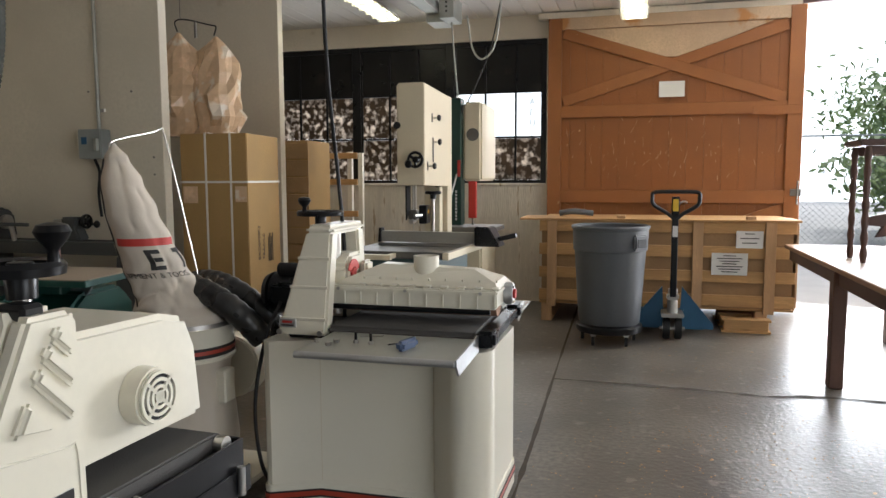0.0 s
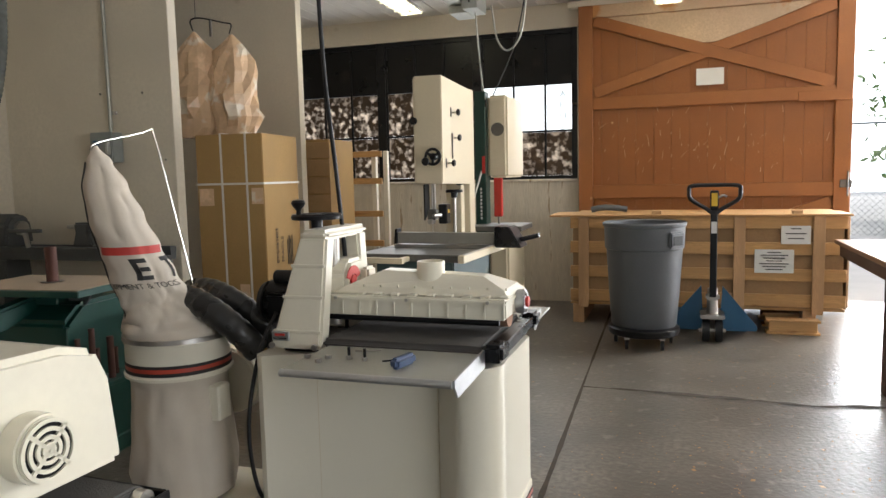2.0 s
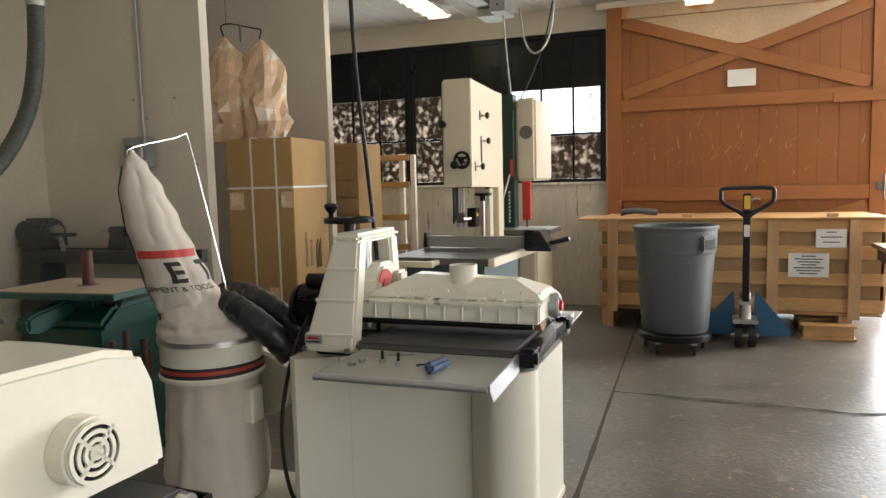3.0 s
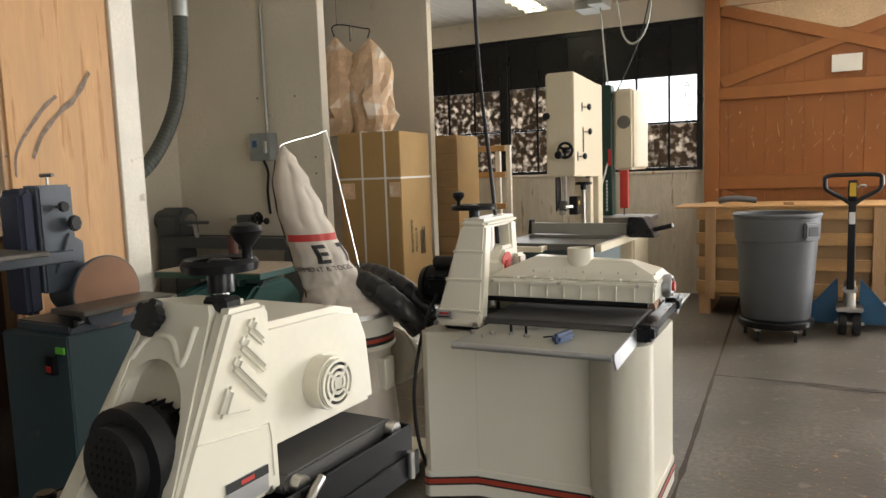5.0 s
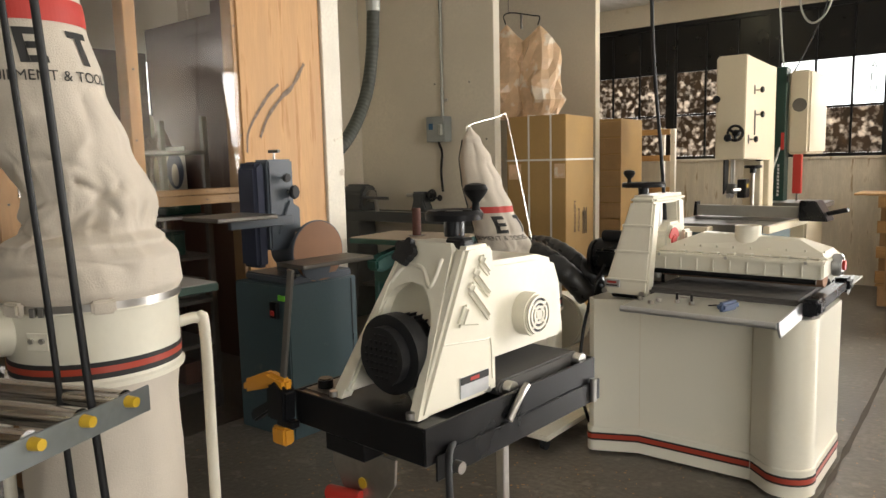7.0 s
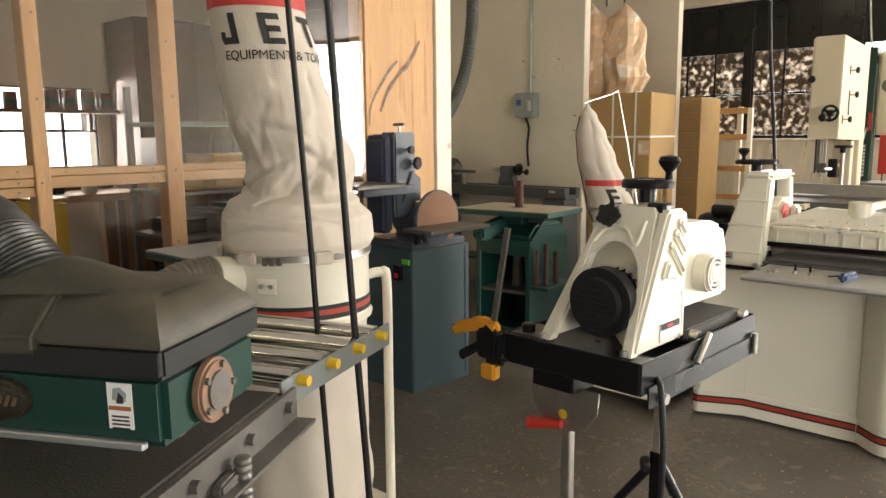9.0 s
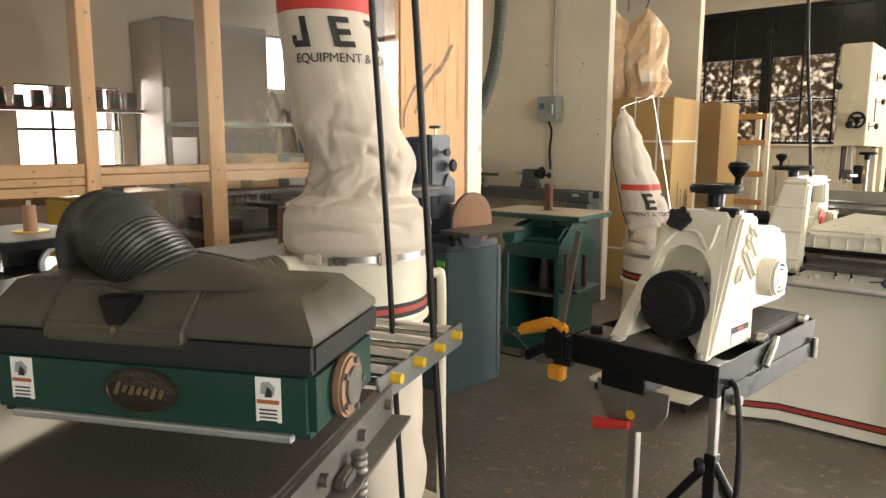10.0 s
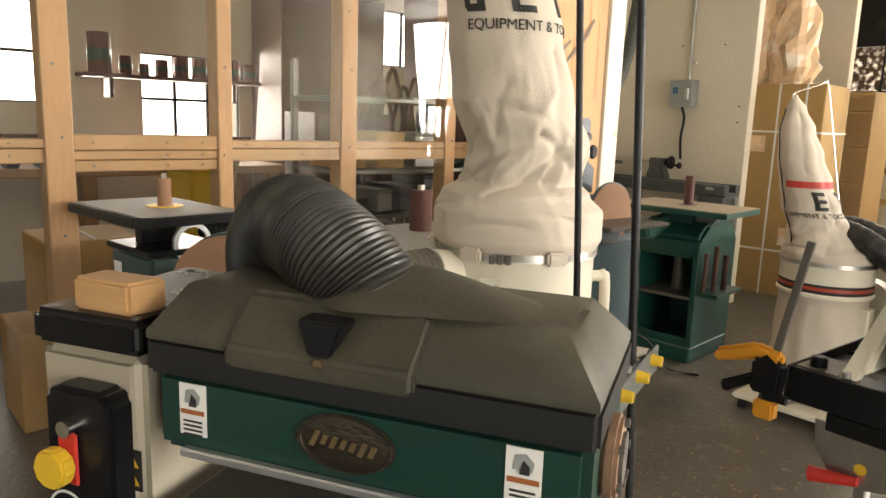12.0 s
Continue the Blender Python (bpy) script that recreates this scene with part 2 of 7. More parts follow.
def prism(pts, a0, a1, axis="y", w=0.0, seg=2, bm=None):
    """A closed outline of (u, v) drawn out from a0 to a1; axis y: u, v are x, z; x: y, z; z: x, y."""
    b = bmesh.new()

    def at(u, v, a):
        return {"y": (u, a, v), "x": (a, u, v), "z": (u, v, a)}[axis]
    lo = [b.verts.new(at(u, v, a0)) for u, v in pts]
    hi = [b.verts.new(at(u, v, a1)) for u, v in pts]
    b.faces.new(lo)
    b.faces.new(hi)
    for i in range(len(pts)):
        j = (i + 1) % len(pts)
        b.faces.new((lo[i], lo[j], hi[j], hi[i]))
    bmesh.ops.recalc_face_normals(b, faces=b.faces)
    soften(b, w, seg)
    return joined(bm, b)


def rod(p0, p1, r0, r1=None, n=16, w=0.0, bm=None, caps=True):
    r1 = r0 if r1 is None else r1
    p0, p1 = Vector(p0), Vector(p1)
    b = bmesh.new()
    d = p1 - p0
    bmesh.ops.create_cone(b, cap_ends=caps, segments=n, radius1=r0, radius2=r1, depth=d.length, matrix=Matrix.Translation((p0 + p1) / 2) @ d.to_track_quat("Z", "Y").to_matrix().to_4x4())
    soften(b, w, 2, 50)
    smooth(b, 45)
    return joined(bm, b)


def lathe(profile, n=28, bm=None, angle=45):
    """Turns (r, z) pairs round the z axis."""
    b = bmesh.new()
    rings = []
    for r, z in profile:
        if r < 1e-5:
            rings.append([b.verts.new((0, 0, z))])
        else:
            rings.append([b.verts.new((r * math.cos(2 * math.pi * i / n), r * math.sin(2 * math.pi * i / n), z)) for i in range(n)])
    for a, c in zip(rings, rings[1:]):
        for i in range(n):
            j = (i + 1) % n
            q = [a[i % len(a)], a[j % len(a)], c[j % len(c)], c[i % len(c)]]
            q = list(dict.fromkeys(q))
            if len(q) > 2:
                b.faces.new(q)
    bmesh.ops.recalc_face_normals(b, faces=b.faces)
    smooth(b, angle)
    return joined(bm, b)


def curve_pts(pts, steps=8):
    """A smooth line through the points."""
    p = [Vector(q) for q in pts]
    p = [2 * p[0] - p[1]] + p + [2 * p[-1] - p[-2]]
    out = []
    for i in range(1, len(p) - 2):
        for k in range(steps):
            t = k / steps
            a, b, c, d = p[i - 1], p[i], p[i + 1], p[i + 2]
            out.append(0.5 * (2 * b + (c - a) * t + (2 * a - 5 * b + 4 * c - d) * t * t + (3 * b - a - 3 * c + d) * t ** 3))
    return out + [p[-2]]


def tube(pts, r, n=10, steps=8, ribs=None, bm=None, smooth_line=True):
    """A pipe along the points; ribs: (pitch, height) for a ribbed hose."""
    line = curve_pts(pts, steps) if smooth_line else [Vector(q) for q in pts]
    if ribs:
        # even steps along the line, four to a rib
        dense, pitch, left = [line[0]], ribs[0] / 4, 0.0
        for a, c in zip(line, line[1:]):
            ln, at = (c - a).length, pitch - left
            while at <= ln:
                dense.append(a.lerp(c, at / ln))
                at += pitch
            left = ln - (at - pitch)
        line = dense
    b = bmesh.new()
    up, rings = None, []
    for i, q in enumerate(line):
        d = (line[min(i + 1, len(line) - 1)] - line[max(i - 1, 0)]).normalized()
        if up is None:
            up = d.orthogonal().normalized()
        up = (up - d * up.dot(d)).normalized()
        side = d.cross(up)
        rr = r + (ribs[1] * (0, 0.7, 1, 0.7)[i % 4] if ribs else 0)
        rings.append([b.verts.new(q + rr * (math.cos(2 * math.pi * k / n) * up + math.sin(2 * math.pi * k / n) * side)) for k in range(n)])
    for a, c in zip(rings, rings[1:]):
        for k in range(n):
            b.faces.new((a[k], a[(k + 1) % n], c[(k + 1) % n], c[k]))
    b.faces.new(rings[0][::-1])
    b.faces.new(rings[-1])
    bmesh.ops.recalc_face_normals(b, faces=b.faces)
    smooth(b, 60)
    return joined(bm, b)


def text(name, body, size, material, parent, m, label=""):
    """Lettering as thin raised print; m: the pose of its lower left corner, reading along x, up along y."""
    cu = bpy.data.curves.new(name, "FONT")
    cu.body, cu.size, cu.extrude = body, size, 0.0006
    tmp = bpy.data.objects.new(name, cu)
    scene.collection.objects.link(tmp)
    me = bpy.data.meshes.new_from_object(tmp.evaluated_get(bpy.context.evaluated_depsgraph_get()))
    bpy.data.objects.remove(tmp)
    me.materials.clear()
    me.materials.append(material)
    ob = new(name, me)
    ob.parent = parent
    ob.matrix_basis = m
    if label:
        ob["label"] = label
    return ob


def structure(name, bm, material, label="", category=""):
    return tagged(part(name, bm, material), label, category, kind="structure")

# ---- the hall ----
WY, CEIL = 9.0, 3.06
structure("floor", box(-6.3, 6.2, -6.2, WY + 0.25, -0.12, 0, 0), M["floor"], "worn grey sealed concrete floor with dusty patches", "floor")
structure("ground", box(-300, 300, WY + 0.25, 600, -0.16, -0.03, 0), M["asphalt"], "pale sunlit yard outside the sliding door", "ground")


def joint(pts, w):
    """A dirt-filled floor joint."""
    b, line = bmesh.new(), curve_pts(pts, 10)
    vs = []
    for i, q in enumerate(line):
        d = (line[min(i + 1, len(line) - 1)] - line[max(i - 1, 0)]).normalized()
        s = Vector((-d.y, d.x, 0)) * w * (0.6 + 0.8 * noise.noise(q * 9))
        vs.append((b.verts.new(q + s), b.verts.new(q - s)))
    for a, c in zip(vs, vs[1:]):
        b.faces.new((a[0], a[1], c[1], c[0]))
    bmesh.ops.recalc_face_normals(b, faces=b.faces)
    return b


structure("trim_floor_joint", joint([(0.16, -1, 0.004), (0.142, 3, 0.004), (0.127, 4.5, 0.004), (0.095, 5.95, 0.004), (0.058, 7.8, 0.004), (0.04, 8.8, 0.004)], 0.016), M["joint"], "dirt-filled joint between floor slabs", "floor joint")
structure("trim_floor_joint", joint([(0.10, 5.955, 0.004), (0.5, 5.95, 0.004), (1.0, 5.925, 0.004), (1.25, 5.90, 0.004), (1.44, 5.885, 0.004), (1.69, 5.945, 0.004), (2.2, 5.93, 0.004), (3.0, 5.9, 0.004), (5.5, 5.9, 0.004)], 0.026), M["joint"], "ragged dirt-filled crack across the floor slab", "floor joint")

WX0, WX1, WZ0, WZ1 = -6.05, -0.34, 1.29, 2.82
DX0, DX1, DZ = 1.2, 5.6, 3.0
walls = [
    ("wall_north", box(-6.3, DX0, WY, WY + 0.2, 0, WZ0, 0), "block"),
    ("wall_north_pier", box(WX1, DX0, WY, WY + 0.2, WZ0, WZ1, 0), "wall"),
    ("wall_north_lintel", box(-6.3, DX0, WY, WY + 0.2, WZ1, CEIL + 0.2, 0), "wall"),
    ("wall_north_over_door", box(DX0, 6.2, WY, WY + 0.2, DZ, CEIL + 0.2, 0), "wall"),
    ("wall_north_corner", box(DX1, 6.2, WY, WY + 0.2, 0, DZ, 0), "wall"),
    ("wall_north_end", box(-6.3, WX0, WY, WY + 0.2, WZ0, WZ1, 0), "wall"),
    # Unseen east wall, left open for the added fill lamp.
    ("wall_east", box(6.0, 6.2, -6.2, -1.4, 0, CEIL + 0.2, 0), "wall"),
    ("wall_east_end", box(6.0, 6.2, 2.2, WY, 0, CEIL + 0.2, 0), "wall"),
    ("wall_east_top", box(6.0, 6.2, -1.4, 2.2, 2.95, CEIL + 0.2, 0), "wall"),
    ("wall_west", box(-6.3, -6.1, -6.2, WY, 0, 1.05, 0), "wall"),
    ("wall_west_top", box(-6.3, -6.1, -6.2, WY, 2.4, CEIL + 0.2, 0), "wall"),
    ("wall_west_pier_1", box(-6.3, -6.1, -6.2, 0.9, 1.05, 2.4, 0), "wall"),
    ("wall_west_pier_2", box(-6.3, -6.1, 1.65, 2.35, 1.05, 2.4, 0), "wall"),
    ("wall_west_pier_3", box(-6.3, -6.1, 3.2, 4.45, 1.05, 2.4, 0), "wall"),
    ("wall_west_pier_4", box(-6.3, -6.1, 5.3, WY, 1.05, 2.4, 0), "wall"),
    ("wall_west_sill_1", box(-6.3, -6.1, 0.9, 1.65, 1.05, 1.35, 0), "wall"),
    ("wall_west_head_1", box(-6.3, -6.1, 0.9, 1.65, 2.1, 2.4, 0), "wall"),
    ("wall_west_head_2", box(-6.3, -6.1, 2.35, 3.2, 1.78, 2.4, 0), "wall"),
    ("wall_west_sill_3", box(-6.3, -6.1, 4.45, 5.3, 1.05, 1.85, 0), "wall"),
    # Unseen south wall, with a made-up opening for the fill lamp.
    ("wall_south", box(-6.3, -1.5, -6.2, -6.0, 0, CEIL + 0.2, 0), "wall"),
    ("wall_south_end", box(4.5, 6.2, -6.2, -6.0, 0, CEIL + 0.2, 0), "wall"),
    ("wall_south_sill", box(-1.5, 4.5, -6.2, -6.0, 0, 0.4, 0), "wall"),
    ("wall_south_top", box(-1.5, 4.5, -6.2, -6.0, 2.9, CEIL + 0.2, 0), "wall"),
    ("wall_alcove", box(-4.13, -4.03, 3.84, 5.555, 0, CEIL, 0.003), "wall"),
    ("wall_wing_1", box(-4.03, -2.565, 5.555, 5.64, 0, CEIL, 0.004), "wall"),
    ("wall_wing_2", box(-4.6, -2.53, 7.2, 7.29, 0, CEIL, 0.004), "wall"),
    ("wall_alcove_back", box(-4.13, -2.58, 3.86, 3.94, 0, CEIL, 0.003), "wall"),
]
for n, b, k in walls:
    structure(n, b, M[k], "white-painted rough block wall, stained" if k == "block" else "cream-painted wall with scuffs", "wall")
b = box(-6.3, 6.2, -6.2, WY + 0.2, CEIL + 0.012, CEIL + 0.2, 0)
for i in range(71):
    box(-6.3 + i * 0.1745, -6.3 + i * 0.1745 + 0.168, -6.2, WY, CEIL, CEIL + 0.012, 0.003, 1, b)
structure("ceiling", b, M["ceil"], "white tongue-and-groove board ceiling", "ceiling")


# ---- partition of studs and clear sheet ----
PX = -2.5
for i, (y0, y1) in enumerate([(-2.2, -2.14), (-1.66, -1.6), (-1.1, -1.04), (-0.55, -0.49), (-0.02, 0.04), (0.862, 0.95), (1.44, 1.497), (1.973, 2.052), (2.55, 2.61), (3.12, 3.16)]):
    stud = structure("trim_stud", box(PX - 0.09, PX, y0, y1, 0, CEIL - 0.002, 0.004), M["pine"], "bare pine stud of the glazed partition", "stud")
    for k in range(9):
        z = 0.3 + k * 0.29 + 0.03 * ((k * 7 + i) % 3)
        part("nail", rod((PX - 0.002, (y0 + y1) / 2 + 0.008 * ((k + i) % 3 - 1), z), (PX + 0.0045, (y0 + y1) / 2 + 0.008 * ((k + i) % 3 - 1), z), 0.005, n=8), M["iron"], stud)
starts = [-2.14, -1.6, -1.04, -0.49, 0.04, 0.95, 1.497, 2.052, 2.61]
ends = [-1.66, -1.1, -0.55, -0.02, 0.862, 1.44, 1.973, 2.55, 3.12]
for y0, y1 in zip(starts, ends):
    # three boards in the bay beside the doubled stud, two in the others
    boards = ((1.19, 1.24), (1.157, 1.187), (1.117, 1.154)) if y0 == 0.95 else ((1.196, 1.224), (1.147, 1.193))
    for k, (z0, z1) in enumerate(boards):
        rail = structure("trim_rail", box(PX - 0.085, PX - 0.008 - 0.002 * k, y0, y1, z0, z1, 0.003), M["pine_h"], "bare pine rail between the studs", "rail")
        for u in (0.12, 0.62, 0.88)[k % 2:]:
            yy, zz = y0 + (y1 - y0) * u, (z0 + z1) / 2
            part("nail", rod((PX - 0.014, yy, zz), (PX - 0.0065, yy, zz), 0.0045, n=8), M["iron"], rail)
structure("window_partition", box(PX - 0.006, PX + 0.002, -2.2, 3.14, 0.0, CEIL - 0.01, 0), M["sheet"], "clear plastic sheet stretched over the studs", "plastic sheet").visible_shadow = False
structure("wall_plywood", box(PX - 0.03, PX + 0.012, 3.147, 3.70, 0, CEIL - 0.002, 0.003), M["ply"], "bare plywood panel at the end of the partition", "plywood panel")
structure("trim_partition_end", box(PX - 0.08, PX + 0.03, 3.702, 3.838, 0, CEIL - 0.002, 0.004), M["trimwhite"], "white-painted end post of the partition, chipped", "post")

# ---- windows of the far wall ----


def window_bank():
    win = tagged(new("window_1"), "row of steel windows, upper panes painted black, lower panes blotched with grime and dim foliage", "window", kind="structure")
    y0, y1 = WY + 0.03, WY + 0.10
    frame_b = box(WX0, WX1, y0, y1, WZ1 - 0.05, WZ1, 0.003)
    box(WX0, WX1, y0, y1, WZ0, WZ0 + 0.035, 0.003, 1, frame_b)
    part("frame", frame_b, M["black"], win)
    x, pw = WX1, 0.335
    section = 0
    while x > WX0 + 1.1:
        part("mullion", box(x - 0.06 if section == 0 else x - 0.1, x, y0 - 0.015, y1, WZ0, WZ1, 0.004), M["black"], win)
        x -= 0.012 if section == 0 else 0.1
        for k in range(3):
            px0, px1 = x - pw + 0.02, x
            bars = box(x - pw, x - pw + 0.02, y0, y1 - 0.03, WZ0 + 0.035, WZ1 - 0.05, 0.002)
            part("muntin", bars, M["black"], win)
            for z0, z1, kind in ((WZ0 + 0.036, 1.775, "g"), (1.80, 2.26, "g"), (2.285, WZ1 - 0.05, "b")):
                if kind == "b":
                    me, mt = box(px0, px1, y0 + 0.02, y0 + 0.028, z0, z1, 0), M["blackpane"]
                else:
                    clear = section == 0 and z0 > 1.7
                    me, mt = box(px0, px1, y0 + 0.02, y0 + 0.026, z0, z1, 0), (M["glass"] if clear else M["mottled_pane"])
                ob = part("pane", me, mt, win, {"b": "black-painted pane"}.get(kind, ""))
                if kind == "g":
                    ob.visible_shadow = False
            x -= pw
        part("glazing_bar", box(x, x + 3 * pw, y0, y1 - 0.02, 1.777, 1.798, 0.002), M["black"], win)
        part("glazing_bar", box(x, x + 3 * pw, y0, y1 - 0.02, 2.262, 2.283, 0.002), M["black"], win)
        section += 1
    structure("trim_sill", box(WX0, WX1, WY - 0.02, WY + 0.12, WZ0 - 0.03, WZ0 - 0.003, 0.004), M["block"], "chipped painted sill under the steel windows", "window sill")
    sign = thing("sign_board", pose(-0.53, WY + 0.25, 1.75), "white board with vertical letters outside the window", "sign")
    part("board", box(-0.55, 0.2, 0, 0.02, 0, 0.55, 0), M["glowboard"], sign)
    part("post", box(-0.2, -0.16, 0.022, 0.05, -1.78, 0.5, 0), M["galv"], sign)
    for i, c in enumerate("AEU3"):
        text("letter", c, 0.10, M["galv"], sign, pose(-0.03, -0.003, 0.40 - i * 0.115 - (0.03 if i == 3 else 0), 90, 0, 0))


M["blackpane"] = mat("black_painted_glass", (0.007, 0.0065, 0.006), 0.3, var=0.3, scale=5, stain=(0.016, 0.014, 0.011), stain_at=0.62, spec=0.3)
# Sunlight on the sign board is put in as its own emission.
M["glowboard"] = emit("glowing_white_board", (1, 1, 1), 2.2)
window_bank()


# ---- sliding door ----


def sliding_door():
    d = tagged(new("door_1"), "big orange-painted wooden sliding door with cross bracing, slid open", "sliding door", kind="structure")
    d.matrix_basis = pose(-0.31, 8.86, 0.03)
    W, H = 2.448, 2.95
    n = 14
    step = (W - 0.12) / n
    for k in range(n):
        part("plank", box(0.06 + k * step + 0.0006, 0.06 + (k + 1) * step - 0.0006, 0.035, 0.055, 0.02, H - 0.02, 0.0015), M["orange"], d)
    part("backing", box(0.06, W - 0.06, 0.056, 0.062, 0.02, H - 0.02, 0), M["orange"], d)
    rnd = random.Random(17)
    b = bmesh.new()
    for k in range(70):
        x, z = min(W - 0.2, max(0.2, rnd.gauss(1.15, 0.5))), rnd.choice((rnd.uniform(1.22, 1.9), rnd.gauss(1.55, 0.12)))
        ln, w, a = rnd.uniform(0.008, 0.07) * (1 if k % 5 else 1.8), rnd.uniform(0.001, 0.003), rnd.gauss(80, 22)
        c, sn = math.cos(radians(a)), math.sin(radians(a))
        vs = [b.verts.new((x + u * c - v * sn, 0.0338, z + u * sn + v * c)) for u, v in ((0, -w), (ln, -w * 0.4), (ln, w * 0.4), (0, w))]
        b.faces.new(vs)
    ob = part("scratch", b, M["scuff"], d, "pale scratches in the orange paint")
    ob["kind"] = "stuff"
    for x in (0, W - 0.14):
        part("stile", box(x, x + 0.14, 0, 0.034, 0, H, 0.004), M["orangetrim"], d)
    for z0, z1 in ((0.0, 0.16), (1.055, 1.185), (1.935, 2.055)):
        part("rail", box(0.14, W - 0.14, 0.001, 0.034, z0, z1, 0.004), M["orangetrim"], d)
    part("rail", box(0.14, W - 0.14, 0.001, 0.034, H - 0.12, H, 0.004), M["fadedtop"], d, "faded top rail")

    def brace(x0, z0, x1, z1, lift):
        v = Vector((x1 - x0, 0, z1 - z0))
        b = box(0, v.length, 0.005 - lift, 0.034 - lift, -0.055, 0.055, 0.003)
        part("brace", b, M["orangetrim"], d, m=Matrix.Translation((x0, 0, z0)) @ pose(0, 0, 0, 0, -math.degrees(math.atan2(v.z, v.x)), 0))
    brace(0.16, 2.10, W - 0.16, 2.78, 0)
    brace(0.16, 2.80, W - 0.16, 2.08, 0.004)
    brace(0.16, 0.22, W - 0.16, 1.0, 0)
    brace(0.16, 1.0, W - 0.16, 0.22, 0.004)
    part("faded_panel", prism([(0.28, H - 0.125), (W - 0.28, H - 0.125), (W / 2 + 0.12, 2.52), (W / 2 - 0.12, 2.52)], 0.024, 0.034), M["fadedtop"], d, "panel with paint bleached pale")
    part("patch", box(W - 0.45, W - 0.01, -0.012, 0.0, 1.92, 2.01, 0.003), M["orangetrim"], d)
    part("latch", box(W - 0.09, W + 0.01, -0.02, 0.0, 1.13, 1.20, 0.004), M["iron"], d, "rusty hasp")
    part("latch", rod((W - 0.03, -0.03, 1.05), (W - 0.03, -0.03, 1.28), 0.008), M["iron"], d)
    structure("trim_door_head", box(-0.42, 2.3, 8.90, 8.99, 2.985, 3.05, 0.004), M["trimwhite"], "cream-painted board over the sliding door", "head board")
    structure("trim_door_track", box(2.1, 5.8, 8.86, 8.93, 2.99, 3.05, 0.003), M["darkwood"], "dark weathered track board above the opening", "door track")
    n = thing("paper_notice", pose(0.803, 8.852, 2.148), "blank white paper notice fixed to the orange door", "notice")
    part("sheet", box(0, 0.245, 0, 0.003, 0, 0.155, 0.001), M["paper"], n)


M["scuff"] = mat("pale_scuffed_wood", (0.55, 0.36, 0.22), 0.8, var=0.15)
M["fadedtop"] = mat("bleached_orange_paint", (0.55, 0.40, 0.26), 0.7, var=0.2, scale=2, bump=0.15, stain=(0.46, 0.22, 0.07), stain_at=0.62, stain_scale=3)
sliding_door()


# ---- crate, bin, pallet truck ----


def crate():
    c = thing("shipping_crate", pose(-0.262, 7.89, 0), "slatted pine shipping crate with a loose lid, standing on skids", "crate")
    W, D = 2.21, 0.85
    part("liner", box(0.02, W - 0.02, 0.06, D, 0.192, 0.93, 0), M["ply_crate"], c, "plywood liner")
    for z0, z1 in ((0.853, 0.953), (0.635, 0.74), (0.42, 0.52), (0.205, 0.308)):
        part("slat", box(0, W, 0.035, 0.057, z0, z1, 0.003), M["pine_x"], c)
    for x in (0.075, 1.362, 1.958):
        part("batten", box(x, x + 0.087, 0.01, 0.034, 0.15, 0.955, 0.003), M["pine"], c)
    for x in (0.02, 0.8, 1.9):
        part("skid", box(x, x + 0.1, 0.06, D, 0.0, 0.17, 0.004), M["pine"], c)
    part("base_board", box(0, W, 0.06, D, 0.171, 0.191, 0.002), M["pine_x"], c)
    part("side_slat", box(W + 0.001, W + 0.02, 0.06, D, 0.21, 0.95, 0.003), M["pine"], c)
    part("lid", box(-0.18, W + 0.03, 0.0, 0.5, 0.957, 0.975, 0.003), M["pine_x"], c, "loose lid board")
    part("lid", box(0.0, W, 0.505, D, 0.957, 0.972, 0.003), M["pine_x"], c)
    for x in (0.7, 1.8):
        part("cleat", box(x, x + 0.08, 0.03, 0.09, 0.976, 1.005, 0.003), M["pine"], c)
    hs = thing("coiled_hose", pose(0.05, 8.15, 0.977), "short grey hose lying on the crate lid", "hose")
    part("hose", tube([(-0.15, 0, 0.03), (-0.05, 0.0, 0.05), (0.06, 0.02, 0.045), (0.16, 0.05, 0.03)], 0.028, 12), M["bingrey"], hs)
    for nm, x, z, w, h, rows in (("shipping_label", 1.262, 0.487, 0.297, 0.195, 7), ("packing_slip", 1.459, 0.728, 0.22, 0.15, 3)):
        l = thing(nm, pose(x, 7.918 if nm == "shipping_label" else 7.916, z), "white printed paper label stapled to the crate slats", "label")
        part("sheet", box(0, w, 0, 0.002, 0, h, 0), M["paper"], l)
        for k in range(rows):
            ww = w * (0.35 + 0.5 * ((k * 37) % 10) / 10)
            part("print", box(w / 2 - ww / 2, w / 2 + ww / 2, -0.0015, -0.0005, h - 0.02 - k * (h - 0.03) / rows - 0.008, h - 0.02 - k * (h - 0.03) / rows, 0), M["ink"], l)


M["ply_crate"] = mat("crate_plywood", (0.33, 0.20, 0.095), 0.75, var=0.12, scale=2, bump=0.05)
crate()
pallet = thing("pallet", pose(0.95, 7.85, 0), "low worn wooden pallet under the crate", "pallet")
for k in range(3):
    part("bearer", box(0.42, 0.78, -0.05 + k * 0.3, 0.04 + k * 0.3, 0.02, 0.10, 0.004), M["pine_x"], pallet)
    part("board", box(0.40, 0.80, -0.06 + k * 0.3, 0.06 + k * 0.3, 0.10, 0.12, 0.003), M["pine_x"], pallet)
    part("foot_board", box(0.40, 0.80, -0.06 + k * 0.3, 0.06 + k * 0.3, 0.0, 0.02, 0.003), M["pine_x"], pallet)


